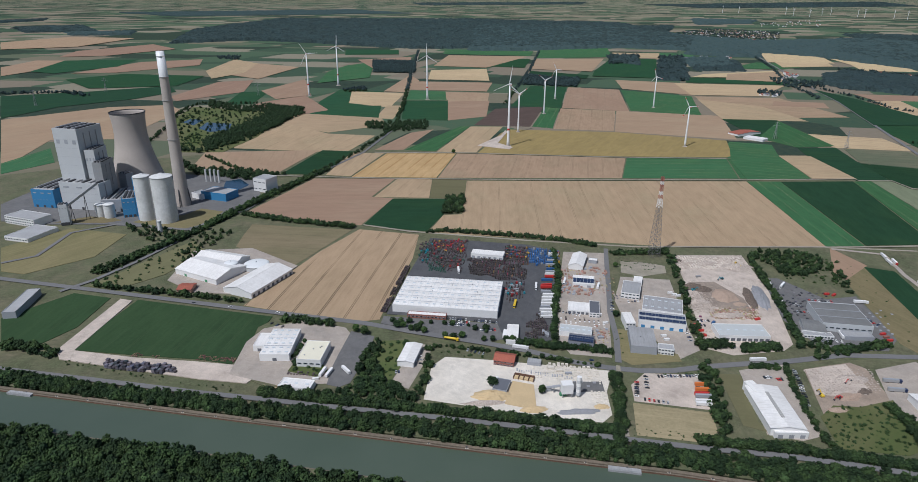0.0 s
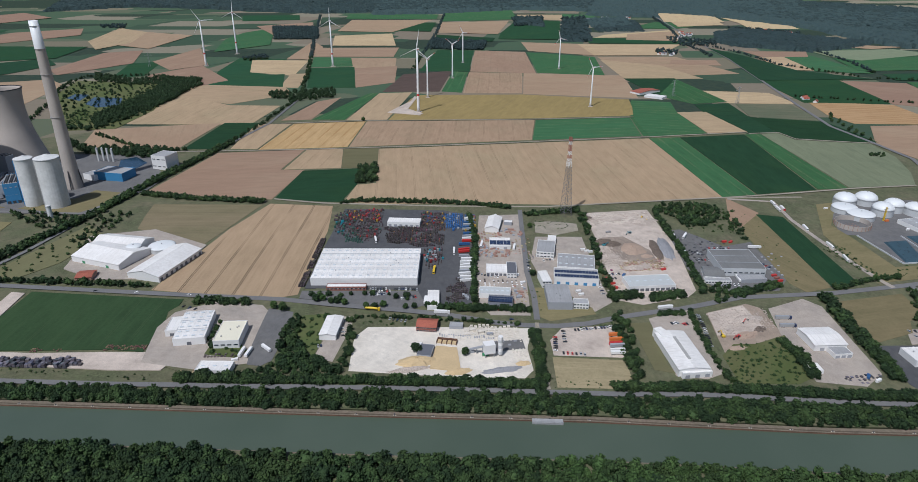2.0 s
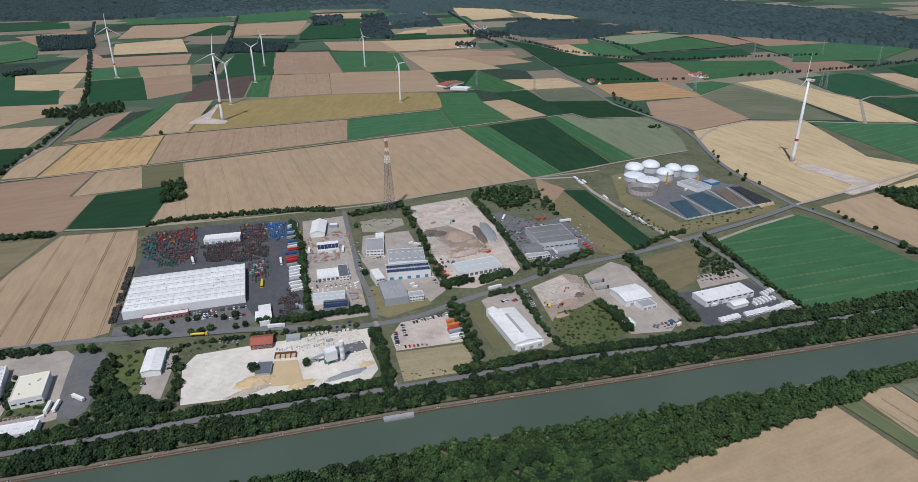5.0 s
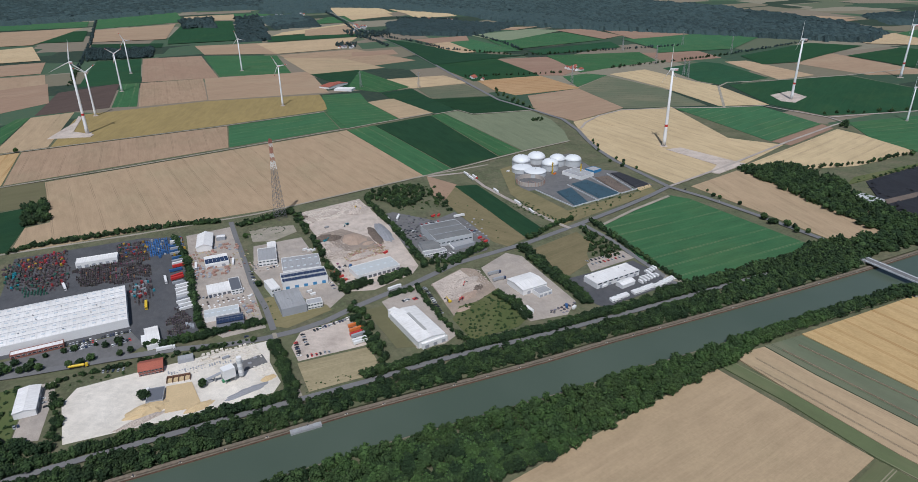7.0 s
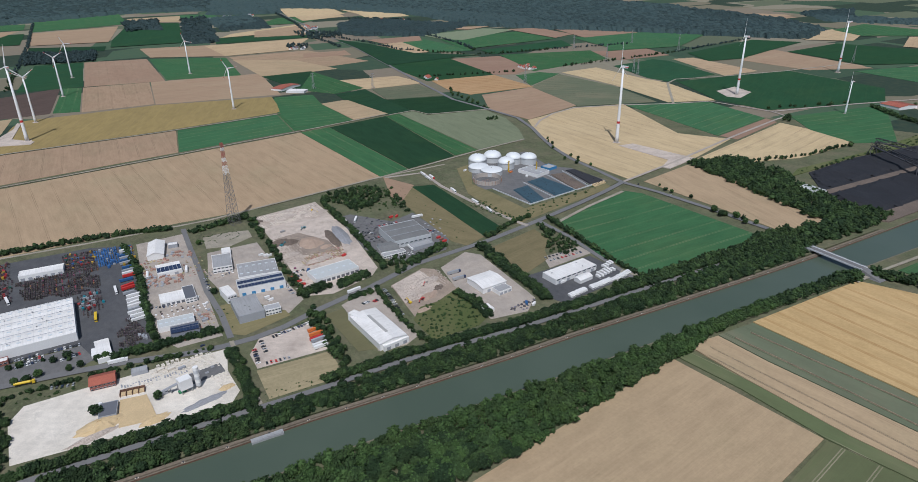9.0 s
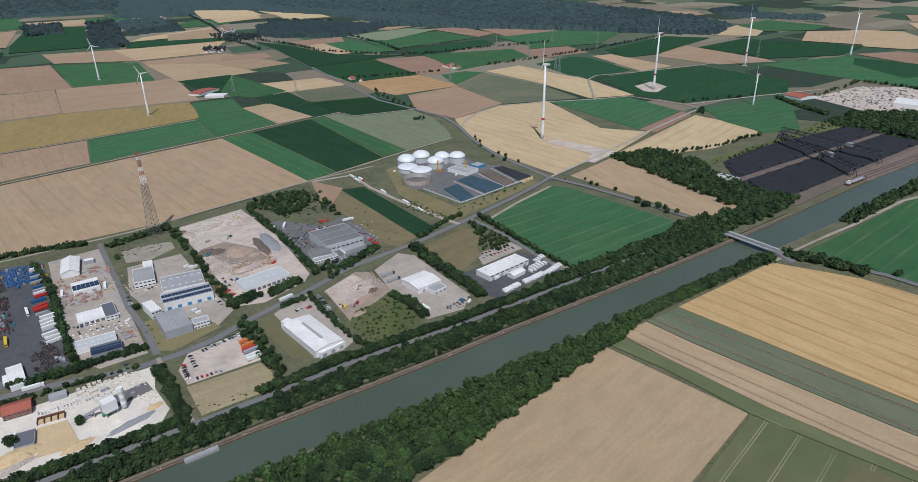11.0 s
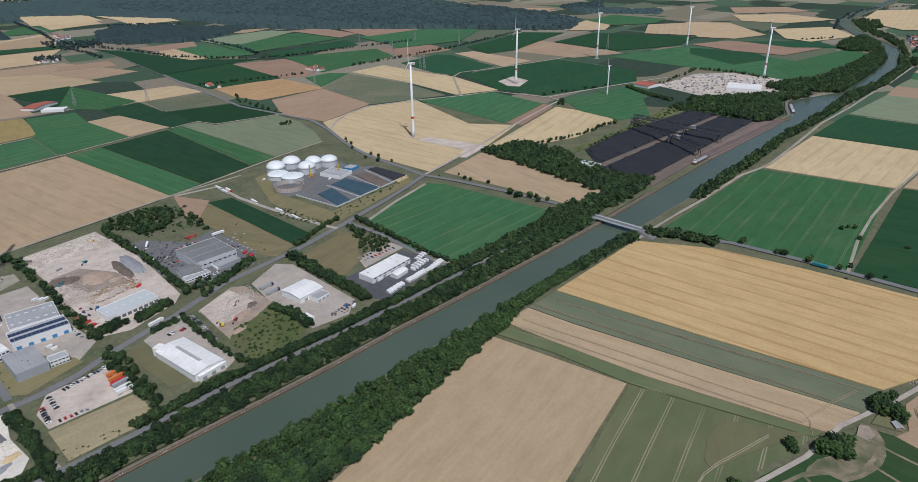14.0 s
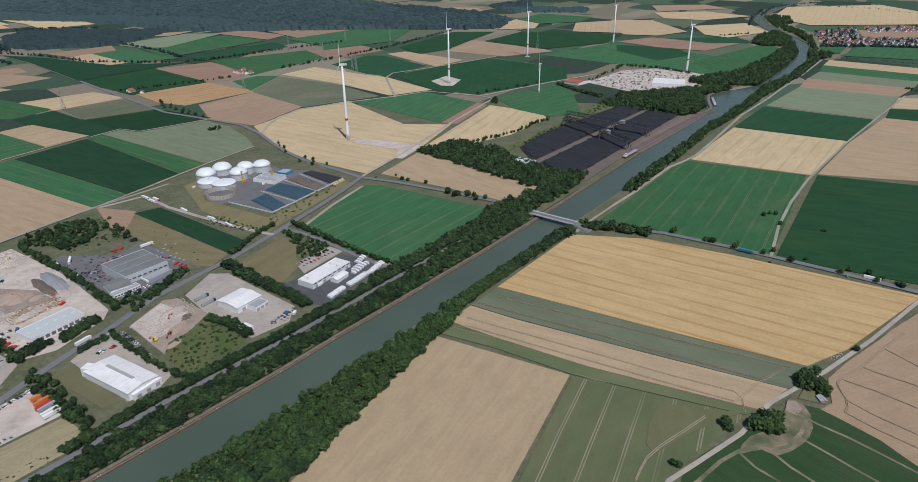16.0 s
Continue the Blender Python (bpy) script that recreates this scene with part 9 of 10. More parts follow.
BELT += along([(899, 200), (1109, 172), (1290, 150), (1458, 120), (1640, 90), (1782, 62), (2006, 18), (2321, -18)], 7.5, 22, 8, 13)
BELT += scatter([(1621, 298), (1738, 172), (1712, 162), (1619, 208), (1486, 184), (1397, 203), (1423, 270), (1429, 348), (1542, 392)], 8, 10, 16, 0.95)
BELT += scatter([(1372, 223), (1413, 292), (1413, 370), (1447, 407), (1529, 375)], 8, 5, 9, 0.95)
BELT += along([(1611, 565), (1550, 490), (1509, 419)], 8, 14, 5, 9, 0.95)
BELT += along([(1907, 489), (1950, 487), (1952, 384), (1899, 277)], 9, 14, 6, 10, 0.95)
BELT += along([(1688, 508), (1844, 492), (1928, 488)], 14, 10, 4, 8, 0.95)
BELT += scatter([(1733, 220), (1801, 103), (2158, 55), (2406, 38), (2641, 62), (2273, 111), (1977, 164), (1792, 273)], 9, 10, 16, 0.95)
BELT += scatter([(2602, 196), (2811, 189), (2983, 147), (2882, 105), (2754, 68), (2559, 73), (2528, 149)], 12, 10, 15, 0.95)
BELT += scatter([(3527, 226), (3659, 183), (3567, 119), (3315, 94), (3204, 135), (3135, 81), (2846, 12), (2456, -19), (2449, -66), (2343, -54), (2267, -15), (2646, 10), (2932, 76), (3149, 159)], 13, 9, 14, 0.95)
DARK += along([(3635, 250), (4035, 237), (4287, 171), (4554, -3)], 16, 14, 6, 10, 0.95)
DARK += along([(3157, 256), (3564, 281), (3954, 266)], 14, 12, 6, 10, 0.95)
DARK += along([(2757, 324), (2875, 220)], 16, 8, 6, 10, 0.95)
DARK += along([(4239, 80), (4198, -228), (3945, -435)], 30, 6, 6, 9, 0.95)
BELT += along([(1586, 102), (1797, 76), (1943, 29), (2266, -12), (2517, 0)], 9, 25, 9, 15, 0.95)
BELT += scatter([(373.4, 812.7), (399, 839), (474, 822), (465, 785), (432.9, 746), (398.7, 749.4), (394.9, 788.6)], 6.8, 4, 9, 0.95)
BELT += scatter([(472, 809), (478, 768), (455.8, 694.6), (449.3, 703), (454.1, 751.3)], 7, 4, 8, 0.95)
BELT += scatter([(-104, 535), (-96, 568), (-86, 526), (-70, 500), (-54, 482), (-38, 470), (-64, 472), (-104, 473), (-138, 476), (-205, 486), (-180, 484), (-130, 483), (-113, 486), (-103, 504)], 5.2, 5, 10, 0.95)
BELT += scatter([(-92, 582), (-80, 580), (-86, 540), (-94, 545)], 7, 5, 9, 0.95)
BELT += along([(-63, 895.9), (-39, 905), (25.7, 893), (91.3, 880.6), (131.9, 868.3), (183.1, 845.4)], 6, 9, 4, 8, 0.95)
BELT += along([(116.4, 825.6), (111.5, 728.9), (94.9, 635), (88.6, 582)], 6, 7, 5, 9, 0.95)
BELT += along([(193.7, 818.3), (233.5, 822.9), (277.8, 824.1)], 6, 10, 5, 9, 0.95)
BELT += scatter([(279.3, 828.6), (263.4, 731.8), (248.6, 627.5), (242.9, 576.3), (229.8, 569.1), (241.4, 637.7), (256.6, 723.7), (264.5, 796.9)], 6, 5, 9, 0.95)
BELT += along([(377.5, 811.5), (362.5, 701.9), (347.5, 622.6), (335.4, 570.5)], 6, 8, 5, 9, 0.95)
BELT += along([(233.1, 572.2), (267, 576.3)], 6, 12, 6, 9, 0.95)
BELT += along([(273.5, 567.2), (316.5, 571.7)], 5, 12, 5, 8, 0.95)
BELT += along([(269, 534.6), (299.4, 534.8)], 5, 8, 4, 6, 0.95)
BELT += scatter([(223.6, 539.2), (237.9, 543.9), (230, 509.2), (220.7, 464.6), (219.9, 431.6), (204.4, 427), (208, 466.4), (213.6, 502.5)], 6, 6, 10, 0.95)
BELT += along([(302.3, 537.9), (293, 490.4), (286, 443.1), (286.7, 418.3)], 6, 8, 4, 7, 0.95)
BELT += along([(365.9, 474.6), (366.2, 445.8), (358, 411.7)], 6, 9, 5, 9, 0.95)
BELT += along([(457.2, 549.2), (445.5, 488.5), (434.5, 431), (426.1, 401.5)], 6, 12, 6, 10, 0.95)
BELT += along([(479.2, 563.2), (540.1, 578.5), (575.6, 580.3)], 6, 8, 5, 9, 0.95)
BELT += scatter([(561.1, 558.5), (560.4, 534), (552.5, 469.9), (525.9, 461.9), (507.7, 483.3), (528.6, 505.3)], 6.5, 4, 8, 0.95)
BELT += along([(587.4, 564.3), (566, 479.7), (544.5, 387.3), (542.5, 366.9)], 8, 8, 5, 8, 0.95)
BELT += along([(363.6, 562), (428.7, 581.5)], 6, 10, 5, 9, 0.95)
BELT += scatter([(368.1, 596.5), (370.5, 567.5), (340.7, 547.1), (342, 576)], 6, 5, 8, 0.95)
BELT += along([(-83.5, 620.8), (-34.4, 612.4), (12.6, 604.7), (30.3, 589.3)], 9, 7, 5, 8, 0.95)
BELT += along([(51.2, 574.5), (97.9, 566.7), (145.4, 558.7)], 6, 9, 5, 8, 0.95)
BELT += along([(-32.2, 567.8), (26.1, 558.3), (104.1, 538.5), (126.8, 534.1)], 6, 8, 3, 6, 0.95)
BELT += along([(137.8, 519.4), (134.9, 488.1), (127.4, 442.6), (120.4, 427.4)], 6, 10, 5, 8, 0.95)
BELT += scatter([(-40.4, 561.4), (-32.1, 570), (-36.6, 509.6), (-40.7, 471), (-45.5, 485.1)], 6, 5, 8, 0.95)
BELT += along([(-200.1, 620), (-140.2, 607.9)], 7, 10, 5, 8, 0.95)
BELT += along([(-166.7, 577.7), (-169.6, 539.8), (-160.5, 514.9)], 6, 6, 3, 6, 0.95)
BELT += along([(-150.7, 525.1), (-135.4, 516.1)], 6, 6, 3, 5, 0.95)
BELT += along([(-361, 972), (-273, 940), (-173, 915)], 7, 10, 5, 9, 0.95)
BELT += along([(-452.4, 700.2), (-343.2, 677.9), (-254.4, 659.6)], 8, 10, 5, 9, 0.95)
BELT += along([(-471.4, 734.6), (-406, 885), (-369, 1011), (-285, 1262)], 8, 14, 6, 10, 0.95)
BELT += along([(-571, 1355), (-424, 1214), (-344, 1215)], 9, 12, 6, 10, 0.95)
BELT += along([(-470.7, 560.6), (-428.2, 550), (-398.5, 539.5)], 7, 14, 5, 9, 0.95)
BELT += along([(-434.3, 507.8), (-386.1, 500.9), (-255.5, 473.8)], 7, 6, 3, 6, 0.95)
BELT += scatter([(-393.2, 794.2), (-393, 885), (-350, 898), (-358, 827), (-368.5, 736.6)], 10, 4, 8, 0.95)
BELT += scatter([(-529, 921), (-437, 897), (-401, 872), (-458, 848)], 9, 4, 8, 0.95)
DARK += scatter([(-623, 1328), (-544, 1256), (-367, 1215), (-422, 1171), (-538, 1211)], 9, 7, 12, 0.95)
DARK += along([(-322, 4132), (-253, 2776), (-215, 2135), (-200, 1690)], 13, 14, 8, 13, 0.8)
DARK += along([(-200, 1690), (-243, 1448), (-285, 1262)], 10, 16, 5, 10, 0.9)
DARK += scatter([(-289, 1745), (-211, 1755), (-117, 1792), (-113, 1676), (-196, 1628), (-270, 1672)], 12, 8, 13, 0.95)
BELT += scatter([(-40, 1067), (-9, 1082), (-10, 991), (-41, 984)], 7, 7, 11, 0.95)
DARK += along([(420, 4120), (281, 3115), (190, 2560), (110, 2083)], 13, 16, 7, 12, 0.9)
DARK += scatter([(204.4, 2555.8), (241.2, 2888.0), (340.4, 2779.9), (457.1, 2770.6), (405.5, 2505.2)], 10, 8, 13, 0.95)
DARK += scatter([(252, 2777), (428, 2647), (407, 2507), (257, 2571)], 14, 8, 14, 0.95)
DARK += scatter([(-505, 3440), (-285, 3400), (-245, 2930), (-432, 2950)], 9, 9, 15, 0.95)
DARK += scatter([(-468, 2405), (-400, 2454), (-369, 2362), (-444, 2330)], 12, 8, 12, 0.95)
DARK += scatter([(778, 3834), (972, 3878), (851, 3405), (696, 3342)], 16, 10, 16, 0.95)
DARK += scatter([(1050, 3734), (1204, 3810), (875, 2696), (795, 2792)], 16, 12, 18, 0.95)
DARK += along([(1591, 3750), (1427, 3148), (1252, 2615), (1186, 2233)], 14, 20, 8, 12, 0.95)
DARK += scatter([(1056, 2443), (1133, 2400), (1077, 2297), (1023, 2338)], 14, 8, 12, 0.95)
DARK += scatter([(1253, 2804), (1426, 2711), (1358, 2532), (1201, 2528)], 18, 8, 13, 0.95)
DARK += scatter([(1759, 3208), (1962, 2928), (1714, 2541), (1546, 2714)], 20, 8, 14, 0.95)
DARK += along([(-1621, 2230), (-1424, 2277), (-1297, 2198)], 14, 30, 8, 13, 0.95)
DARK += scatter([(-1398, 3660), (-1269, 3664), (-1218, 3466), (-1342, 3526)], 18, 9, 14, 0.95)
DARK += along([(1296, 2561), (1338, 2336), (1316, 2042), (1430, 1776)], 14, 16, 6, 11, 0.95)
DARK += along([(1655, 2379), (1580, 2035), (1507, 1838)], 13, 14, 7, 12, 0.95)
DARK += along([(1446, 1764), (1584, 1708), (1815, 1653), (2038, 1575)], 14, 12, 6, 11, 0.95)
DARK += along([(1487, 1394), (1768, 1359), (1990, 1344), (2518, 1361)], 13, 10, 5, 10, 0.95)
DARK += along([(1083, 1529), (1056, 1549), (1233, 1462), (1320, 1420)], 13, 8, 5, 9, 0.95)
BELT += along([(1011, 1344), (988, 1270), (947, 1119)], 18, 8, 6, 9, 0.95)
BELT += along([(869, 860), (827, 758), (806, 685)], 24, 4, 5, 8, 0.95)
BELT += along([(782.2, 444.7), (781, 377.8)], 16, 5, 6, 9, 0.95)
BELT += along([(764.9, 349.7), (774.3, 322.4)], 8, 8, 6, 9, 0.95)
BELT += along([(1419, 708), (1500, 662), (1628, 602)], 22, 4, 6, 9, 0.95)
BELT += scatter([(1326, 623), (1356, 613), (1388, 636), (1369, 638)], 9, 7, 11, 0.95)
BELT += along([(954, 578), (1007, 529), (1119, 482), (1265, 455)], 9, 12, 5, 9, 0.95)
BELT += along([(748.4, 221.1), (759.2, 177.8), (760.6, 133.4)], 8, 18, 6, 10, 0.95)
BELT += along([(775.7, 114.8), (769.4, 37.6), (756, -57), (741.7, -149)], 26, 4, 5, 8, 0.95)
BELT += along([(884.9, 21.7), (899.5, 1.1)], 12, 6, 6, 8, 0.95)
BELT += scatter([(437, -14), (450, -14), (459, -23), (455, -33), (443, -34), (434, -25)], 5, 8, 12, 0.95)
BELT += scatter([(515.2, -40.7), (535.1, -53.4), (514.6, -65.6), (498.5, -58.6)], 6, 8, 12, 0.95)
BELT += scatter([(435, 9), (436, 1.8), (427.2, 1.4), (426, 7.4)], 5, 6, 8, 0.95)
BELT += scatter([(381.1, 35.6), (382.9, 25.7), (372.2, 27.8), (372.7, 33.1)], 6, 3, 6, 0.95)
BELT += along([(862.9, -55.4), (874.6, -58.6)], 5, 5, 3, 5, 0.95)
BELT += scatter([(940, 584), (1024, 543), (1007, 449), (963, 402), (943, 335), (947, 277), (886, 273), (801.9, 285.8), (758.3, 299.7), (715.7, 320.6), (676.4, 341.4), (745.4, 352.5), (816.4, 330.2), (851, 315), (887, 426), (926, 557)], 6.5, 7, 12, 0.95)
BELT += scatter([(1430, 415), (1545, 350), (1531, 242), (1472, 209), (1466, 289), (1445, 359)], 9, 6, 11, 0.95)
BELT += along([(1060, 435), (1203, 417), (1424, 388)], 10, 8, 2, 5, 0.95)
DARK += scatter([(3018, 6), (3221, -140), (2877, -152), (2956, -347), (2756, -329), (2632, -30)], 24, 7, 12, 0.95)
DARK += scatter([(3234, -172), (3382, -385), (3186, -367), (3075, -187)], 30, 8, 12, 0.95)
DARK += along([(2599, -22), (2661, -172), (2694, -323)], 11, 22, 8, 13, 0.95)
DARK += along([(2352, -75), (2360, -177), (2329, -291)], 10, 6, 2, 5, 0.95)
BELT += along([(1914, -220), (1882, -251)], 9, 9, 4, 8, 0.95)
DARK += scatter([(1742, 5995), (2467, 7062), (2904, 6417), (2384, 5244), (1633, 4515), (1526, 5082)], 40, 8, 12, 0.95)
BELT += scatter([(887, 1047), (914, 1040), (900, 1018), (874, 1025)], 6, 3, 6, 0.95)
DARK += along([(-662, 1420), (-594, 1399), (-558, 1503), (-531, 1621), (-514, 1810), (-488, 1906)], 10, 22, 7, 12, 0.95)
DARK += along([(-742, 1419), (-806, 1716), (-863, 1928), (-862, 2059), (-657, 2064), (-536, 1956)], 10, 14, 6, 11, 0.95)
DARK += along([(-710, 1532), (-659, 1547), (-627, 1501), (-642, 1469)], 12, 10, 3, 6, 0.95)
DARK += along([(-649, 1720), (-628, 1854), (-566, 1875)], 12, 10, 3, 6, 0.95)
DARK += scatter([(-505.6, 1981.3), (-510.1, 1683.8), (-567.2, 1511.6), (-601.3, 1422.7), (-631.7, 1506.8), (-610.3, 1645.4), (-588.9, 1829.1), (-627.7, 2020.4)], 8, 7, 13, 0.95)
DARK += scatter([(-858.4, 2133.4), (-727.4, 2009.3), (-627.7, 2020.4), (-600.1, 1894.1), (-698.1, 1918.1), (-808.3, 1994.8)], 10, 6, 11, 0.95)
DARK += scatter([(-824, 1758), (-858, 2002), (-557, 1904), (-523, 1571), (-549, 1400), (-653, 1398)], 22, 4, 9, 0.95)
SHRUBS = []
SHRUBS += scatter([(297.8, 458.6), (316.9, 475.2), (338.5, 473.3), (373.7, 484.4), (364, 420), (341.8, 410.6), (292.2, 417.6)], 5, 1, 3, 1.3)
SHRUBS += scatter([(133.5, 454.4), (199.5, 425.7), (200.5, 419.2), (133.4, 427.8)], 4, 0.6, 1.6, 1.3)
SHRUBS += scatter([(490, 790), (511, 784), (471.2, 585.5), (446.4, 584.5)], 16, 0.8, 2, 1.3)
SHRUBS += scatter([(396, 832), (492, 803), (456.8, 716), (394.7, 741.5)], 9, 1, 4, 1.3)
SHRUBS += scatter([(535.6, 670.5), (563.4, 677.2), (555.1, 586.5), (543.5, 577.5)], 5, 1, 3, 1.3)
SHRUBS += scatter([(582.9, 609.7), (670, 615), (757, 625), (755, 604), (576.3, 571.2)], 9, 1, 3, 1.3)
SHRUBS += scatter([(-209.3, 482), (-126, 464.7), (-40.8, 447.1), (-40.9, 439.6), (-125.3, 459.3), (-207.2, 474.2)], 5, 0.8, 2, 1.3)
SHRUBS += scatter([(-91.9, 576.7), (-59.6, 578.2), (-63.7, 532), (-71, 501.5), (-89, 534.7)], 7, 1, 4, 1.3)
SHRUBS += scatter([(-397.2, 537.4), (-243.9, 496.8), (-199.9, 492.9), (-207.3, 483.6), (-389, 523.8)], 6, 0.8, 2, 1.3)
SHRUBS += scatter([(-471.4, 734.6), (-401, 872), (-362.1, 815.9), (-384.8, 740), (-422.5, 697.4)], 12, 1, 4, 1.3)
SHRUBS += scatter([(-633, 1720), (-626, 1903), (-544, 1856), (-549, 1606), (-567, 1549)], 12, 1, 5, 1.3)
SHRUBS += scatter([(-734, 1587), (-683, 1588), (-569, 1535), (-610, 1422), (-662, 1420)], 10, 1, 5, 1.3)
SHRUBS += scatter([(-806, 1716), (-765, 1677), (-778, 1804), (-833, 1898)], 12, 1, 5, 1.3)
SHRUBS += scatter([(1001, 440), (1048, 452), (1223, 424), (1442, 406), (1540, 337), (1445, 359), (1181, 425), (1047, 435)], 10, 1, 4, 1.3)
SHRUBS += along([(217.4, 783.9), (225.9, 790.3), (236.5, 789.3), (243.7, 782.6), (242.1, 772), (233.6, 765.9), (224, 766.7)], 2.2, 1.5, 1.2, 1.8, 1.3)
SHRUBS += along([(223.8, 777.6), (231.1, 779.7), (236.7, 775.9)], 2.2, 1.5, 1.2, 1.8, 1.3)
SHRUBS += along([(197.9, 785.4), (201.1, 775.7), (208.1, 780.1), (211, 772.8), (210.3, 764.4)], 2.2, 1.5, 1.2, 1.8, 1.3)
SHRUBS += along([(202.7, 797.3), (209.3, 790.8), (215.6, 795.6)], 2.2, 1.5, 1.2, 1.8, 1.3)
SHRUBS += scatter([(153.9, 602.9), (163, 604.5), (152.5, 550.4), (146.9, 545.9)], 6, 0.6, 2, 1.3)
SHRUBS += scatter([(-32.2, 567.8), (14.9, 560.5), (16.4, 544.5), (-24.5, 545.9)], 6, 0.8, 3, 1.3)
SHRUBS += scatter([(178.5, 524.5), (219.9, 526.6), (218.7, 518.5), (173.3, 517.9)], 4, 0.8, 2, 1.3)
# far forests
forest("forest", [(-2071, 4602), (-1664, 4970), (-1173, 4746), (-364, 4256), (370, 4374), (1318, 4505), (1347, 4220), (1746, 5222), (1794, 6179), (1798, 8157), (-25, 9171), (-2525, 9045), (-2594, 6298)], 20, "dense distant forest canopy with painted haze-blue tint")
forest("forest", [(1256, 3925), (1624, 3751), (1847, 4374), (2086, 4243), (2421, 4393), (2508, 3778), (3264, 4957), (3151, 5411), (2795, 5259), (2324, 5110), (1597, 4414), (1365, 4220)], 18, "dense distant forest canopy with painted haze-blue tint")
forest("forest", [(1134, 3633), (1427, 3745), (1283, 3275), (1067, 3137)], 16, "dense distant forest canopy with painted haze-blue tint")
forest("forest", [(1293, 7263), (2255, 7574), (1850, 6375), (1366, 6163)], 16, "dense distant forest canopy with painted haze-blue tint")
forest("forest", [(3311, 6055), (3872, 5903), (3264, 4957), (3024, 5267)], 16, "dense distant forest canopy with painted haze-blue tint")
forest("forest", [(-4475, 6540), (-4062, 7032), (-3333, 5979), (-3862, 5780)], 16, "dense distant forest canopy with painted haze-blue tint")
forest("forest", [(-3512, 5793), (-2997, 5992), (-2800, 5491), (-3230, 5399)], 16, "dense distant forest canopy with painted haze-blue tint")
forest("forest", [(-12, 4116), (388, 4158), (1002, 4430), (1726, 4033), (2021, 4707), (1515, 7265), (51, 7414)], 18, "dense distant forest canopy with painted haze-blue tint")
forest("forest", [(1406, 4425), (1955, 3836), (2111, 3148), (2038, 2449), (2174, 2127), (2432, 1657), (2636, 1268), (2953, 1291), (3101, 1584), (2973, 1849), (3553, 2410), (3408, 3468), (2633, 4566), (1794, 5605)], 18, "dense distant forest canopy with painted haze-blue tint")
forest("forest", [(1582, 2988), (1839, 2849), (2043, 2543), (1929, 2443), (1608, 2313), (1415, 2518), (1406, 2660)], 14, "dense distant forest canopy with painted haze-blue tint")
forest("forest", [(1175, 3628), (1401, 3524), (1264, 3078), (1051, 3093)], 14, "dense distant forest canopy with painted haze-blue tint")
forest("forest", [(998, 3540), (1163, 3638), (897, 2730), (769, 2739)], 15, "dense distant forest canopy with painted haze-blue tint")
forest("forest", [(721, 3487), (826, 3796), (943, 3779), (840, 3326)], 14, "dense distant forest canopy with painted haze-blue tint")
forest("forest", [(2174, 4054), (2216, 3590), (2367, 2869), (2337, 2010), (2493, 1496), (2651, 1208), (2987, 1300), (3252, 1655), (3576, 2665), (3579, 4287), (2931, 5402)], 18, "dense distant forest canopy with painted haze-blue tint")
forest("forest", [(1721, 3115), (1886, 2867), (1840, 2607), (1631, 2394), (1520, 2583), (1568, 2894)], 14, "dense distant forest canopy with painted haze-blue tint")
forest("forest", [(3652, 1729), (4064, 1637), (3626, 1451), (3499, 1626)], 15, "dense distant forest canopy with painted haze-blue tint")
forest("forest", [(3519, 1605), (3681, 1143), (3461, 1073), (3326, 1448)], 14, "dense distant forest canopy with painted haze-blue tint")
forest("forest", [(-5692, 8139), (-5585, 8890), (-5205, 8162), (-5269, 7525)], 14, "dense distant forest canopy with painted haze-blue tint")
forest("forest", [(-2157, 24443), (4778, 28602), (3554, 22384), (-1408, 19777)], 16, "dense distant forest canopy with painted haze-blue tint")
forest("forest", [(5693, 22593), (20705, 35251), (13645, 21132), (5772, 17123)], 16, "dense distant forest canopy with painted haze-blue tint")
forest("forest", [(-5989, 11483), (-2471, 14167), (-1044, 11781), (-4288, 9853)], 16, "dense distant forest canopy with painted haze-blue tint")
forest("forest", [(3147, 9770), (3894, 9368), (3358, 8229), (2614, 7881)], 14, "dense distant forest canopy with painted haze-blue tint")
# trees that stand alone or in front
tree(-75.5, 606.2, 9, 0)
tree(-68.8, 606.6, 8, 1)
tree(-60.1, 599.2, 8, 2)
tree(-52.8, 599.4, 9, 3)
tree(-45.9, 595.0, 8, 4)
tree(-23.4, 584.7, 8, 5)
tree(-14.9, 584.5, 7, 6)
tree(-6.2, 585.5, 8, 7)
tree(16.4, 578.8, 7, 8)
tree(25.3, 579.8, 7, 9)
tree(-117.4, 595.4, 10, 10)
tree(-107.3, 590.1, 11, 11)
tree(22.9, 499.5, 10, 12)
tree(41.3, 542.5, 7, 13)
tree(66.3, 488.5, 9, 14)
tree(39.7, 577.9, 8, 15)
tree(45.6, 577.4, 9, 16)
tree(74.6, 571.2, 9, 17)
tree(85.4, 564.3, 9, 18)
tree(540.1, 578.5, 8, 19)
tree(566.5, 577.7, 9, 20)
tree(163.0, 637.3, 8, 21)
tree(191.0, 774.5, 8, 22)
tree(445.5, -28.3, 12, 23)
tree(449.9, -20.5, 12, 24)
tree(440.6, -21.9, 12, 25)
tree(431.4, 4.6, 10, 26)
tree(514.6, -48.3, 11, 27)
tree(512.7, -58.3, 10, 28)
tree(507.7, -43.3, 9, 29)
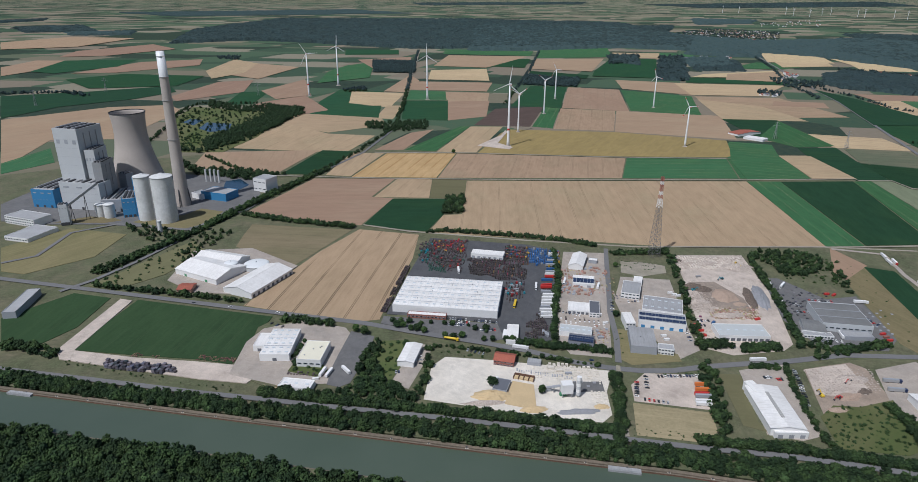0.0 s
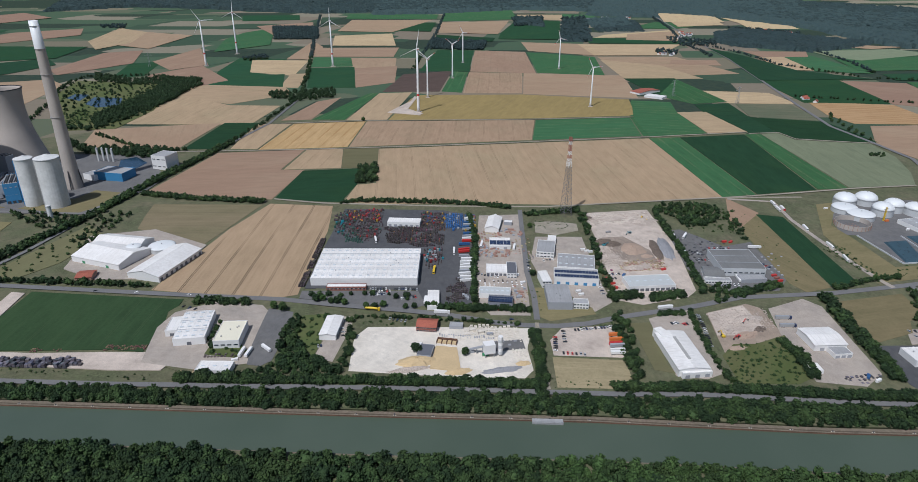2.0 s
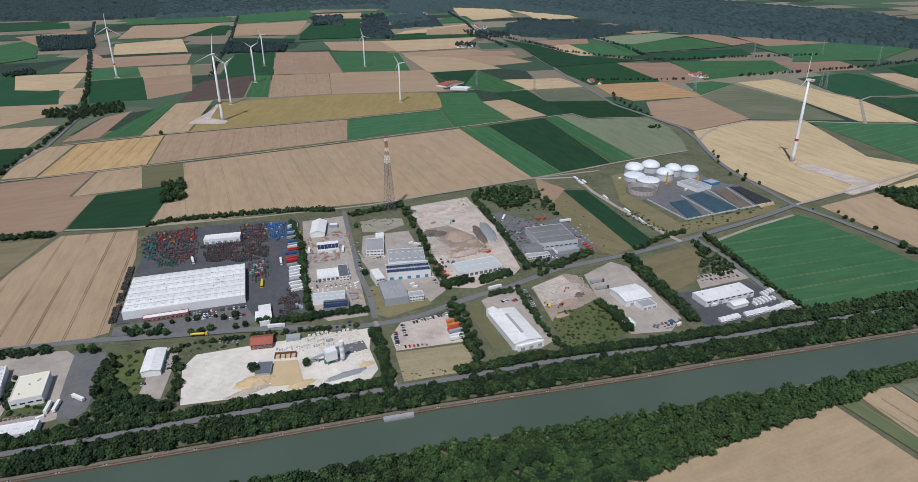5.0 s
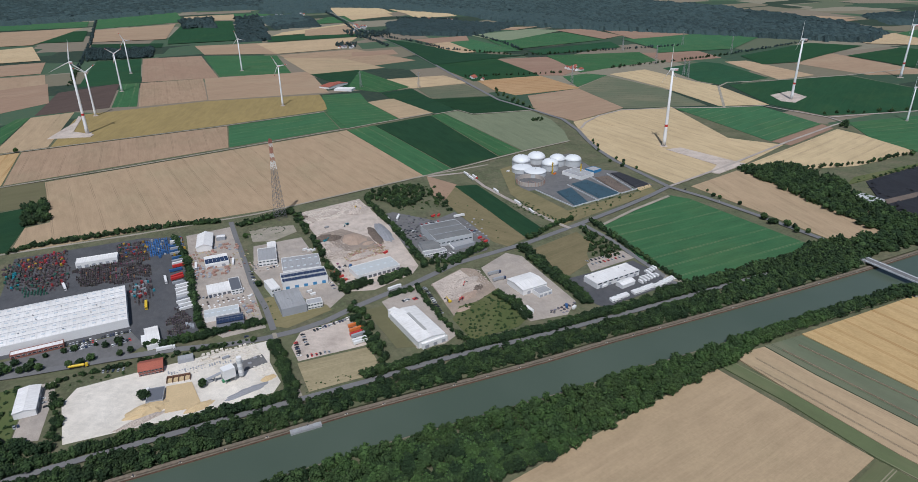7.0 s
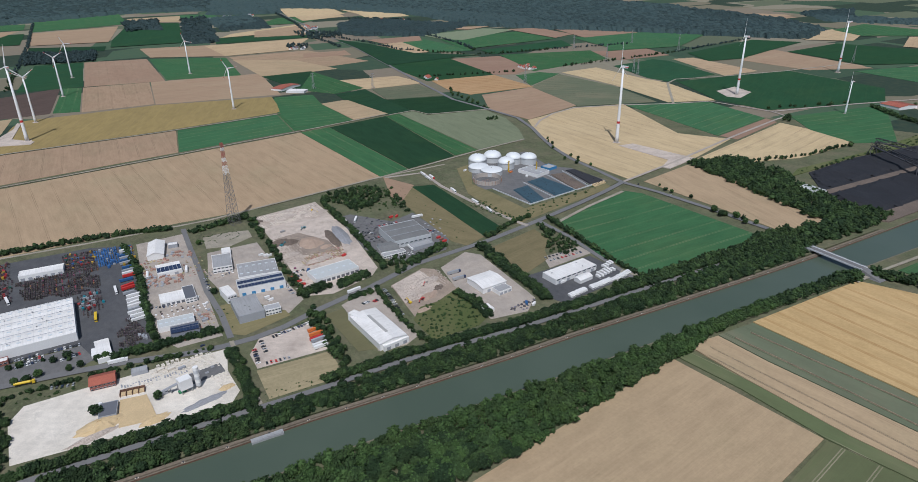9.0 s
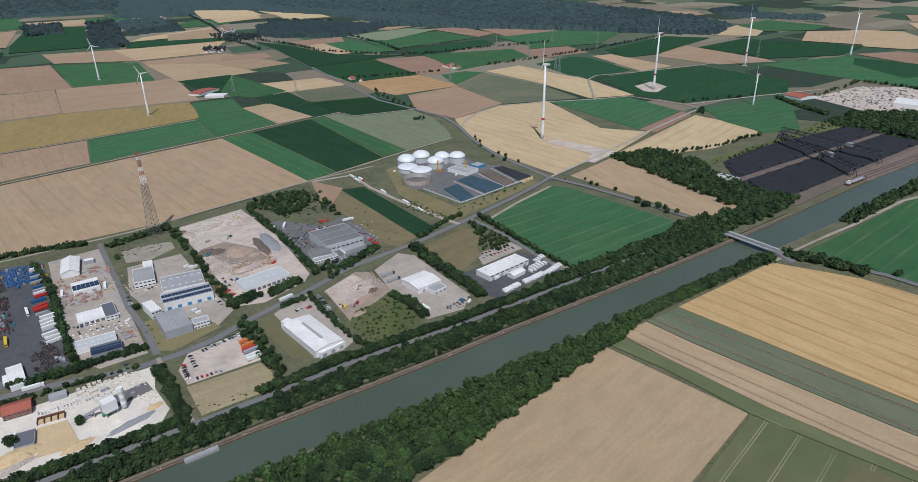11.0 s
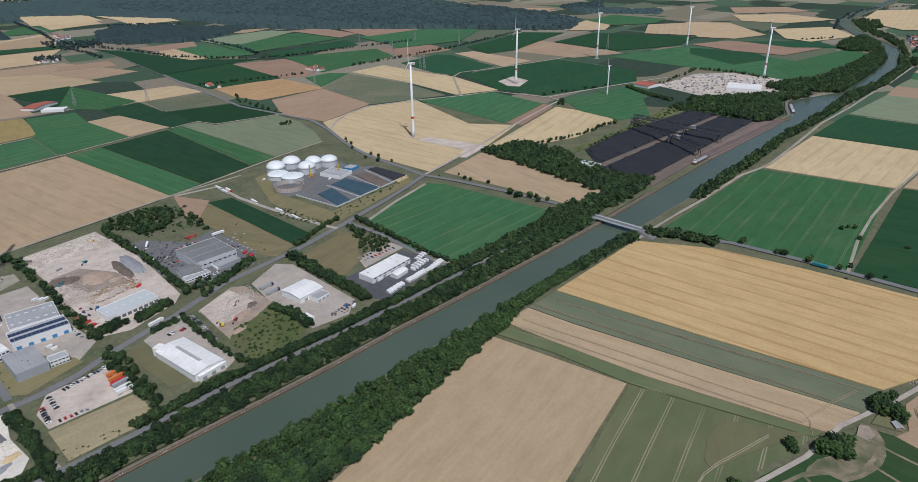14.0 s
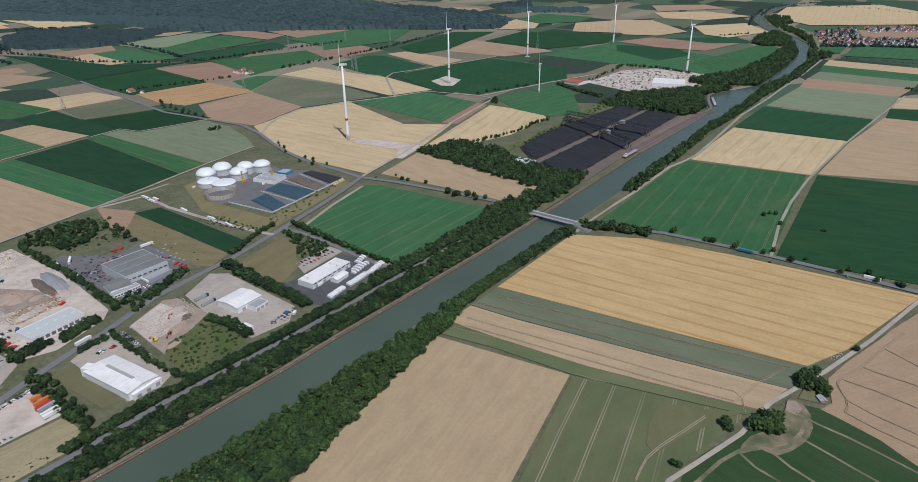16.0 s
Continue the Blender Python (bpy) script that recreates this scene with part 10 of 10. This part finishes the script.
tree(503.7, -60.6, 8, 30)
tree(372.2, 27.8, 6, 31)
tree(777.3, 111.5, 9, 32)
tree(769.9, 63.2, 8, 33)
tree(764.3, 36.9, 9, 34)
tree(761.9, 5.6, 8, 35)
tree(756.1, -24.0, 8, 36)
tree(748.8, -74.4, 8, 37)
tree(742.7, -107.7, 7, 38)
tree(740.8, -130.1, 7, 39)
tree(899.5, 1.1, 7, 40)
tree(863.9, -6.8, 7, 41)
tree(588.0, -85.2, 6, 42)
tree(753.0, -113.6, 6, 43)
tree(777.4, 432.9, 11, 44)
tree(772.2, 419.3, 9, 45)
tree(780.5, 401.4, 10, 46)
tree(771.9, 384.3, 9, 47)
tree(799.1, 526.8, 6, 48)
tree(798.5, 515.4, 6, 49)
tree(797.5, 729.8, 7, 50)
tree(794.5, 700.3, 7, 51)
tree(804.7, 677.7, 7, 52)
tree(976.6, 1278.7, 8, 53)
tree(1369.4, 631.8, 11, 54)
tree(-36.2, 1409.3, 10, 55)
tree(808.9, 544.3, 5, 56)
tree(801.3, 484.7, 6, 57)
tree(780.5, 373.7, 8, 58)

# the trees nearest the flight stand singly; the rest of the growth is poured together
BELT.sort(key=lambda s: math.hypot(s[0] - 150, s[1] - 180))
for k, (x, y, h, wf) in enumerate(BELT[:240]):
    tree(x, y, h * 1.05, k)
REST = BELT[240:]
CLOSE = [s for s in REST if math.hypot(s[0], s[1]) < 640]
WIDE = [s for s in REST if math.hypot(s[0], s[1]) >= 640]
FRESH = [q for q in CLOSE if q[0] > 100 and q[1] < along_line(SOUTH, q[0])]
CLOSE = [q for q in CLOSE if not (q[0] > 100 and q[1] < along_line(SOUTH, q[0]))]
pour("tree_belt", BELT_CROWNS, FRESH[0::2], LEAF_FRESH, "dense belt of fresh green leafy trees", "trees")
pour("tree_belt", BELT_CROWNS, FRESH[1::2], LEAF, "dense belt of leafy green trees", "trees")
for shapes, spots in ((BELT_CROWNS, CLOSE), (MID_CROWNS, WIDE)):
    pour("tree_belt", shapes, spots[0::2], LEAF, "dense belt of leafy green trees", "trees")
    pour("tree_belt", shapes, spots[1::2], LEAF_DARK, "dense belt of dark leafy trees", "trees")
pour("shrubs", MID_CROWNS, SHRUBS, LEAF, "low green shrubs and weeds on rough ground", "shrubs")
pour("field_trees", MID_CROWNS, [q for q in DARK if math.hypot(q[0], q[1]) < 2400], LEAF_DARK, "dark hedgerow trees between fields", "trees")
# trees beyond 2.4 km take the leaf colour that includes the haze
pour("far_trees", FAR_CROWNS, [q for q in DARK if math.hypot(q[0], q[1]) >= 2400], LEAF_HAZED, "distant hedgerow trees with painted haze-blue tint", "trees")
hut(497.6, -59.2)

# ---- templates that were only copied are cleared away ----
for thing in CARS + VANS + list(TRUCKS.values()) + list(TRAILERS.values()) + [CARAVAN]:
    for o in list(thing.children_recursive) + [thing]:
        bpy.data.objects.remove(o, do_unlink=True)
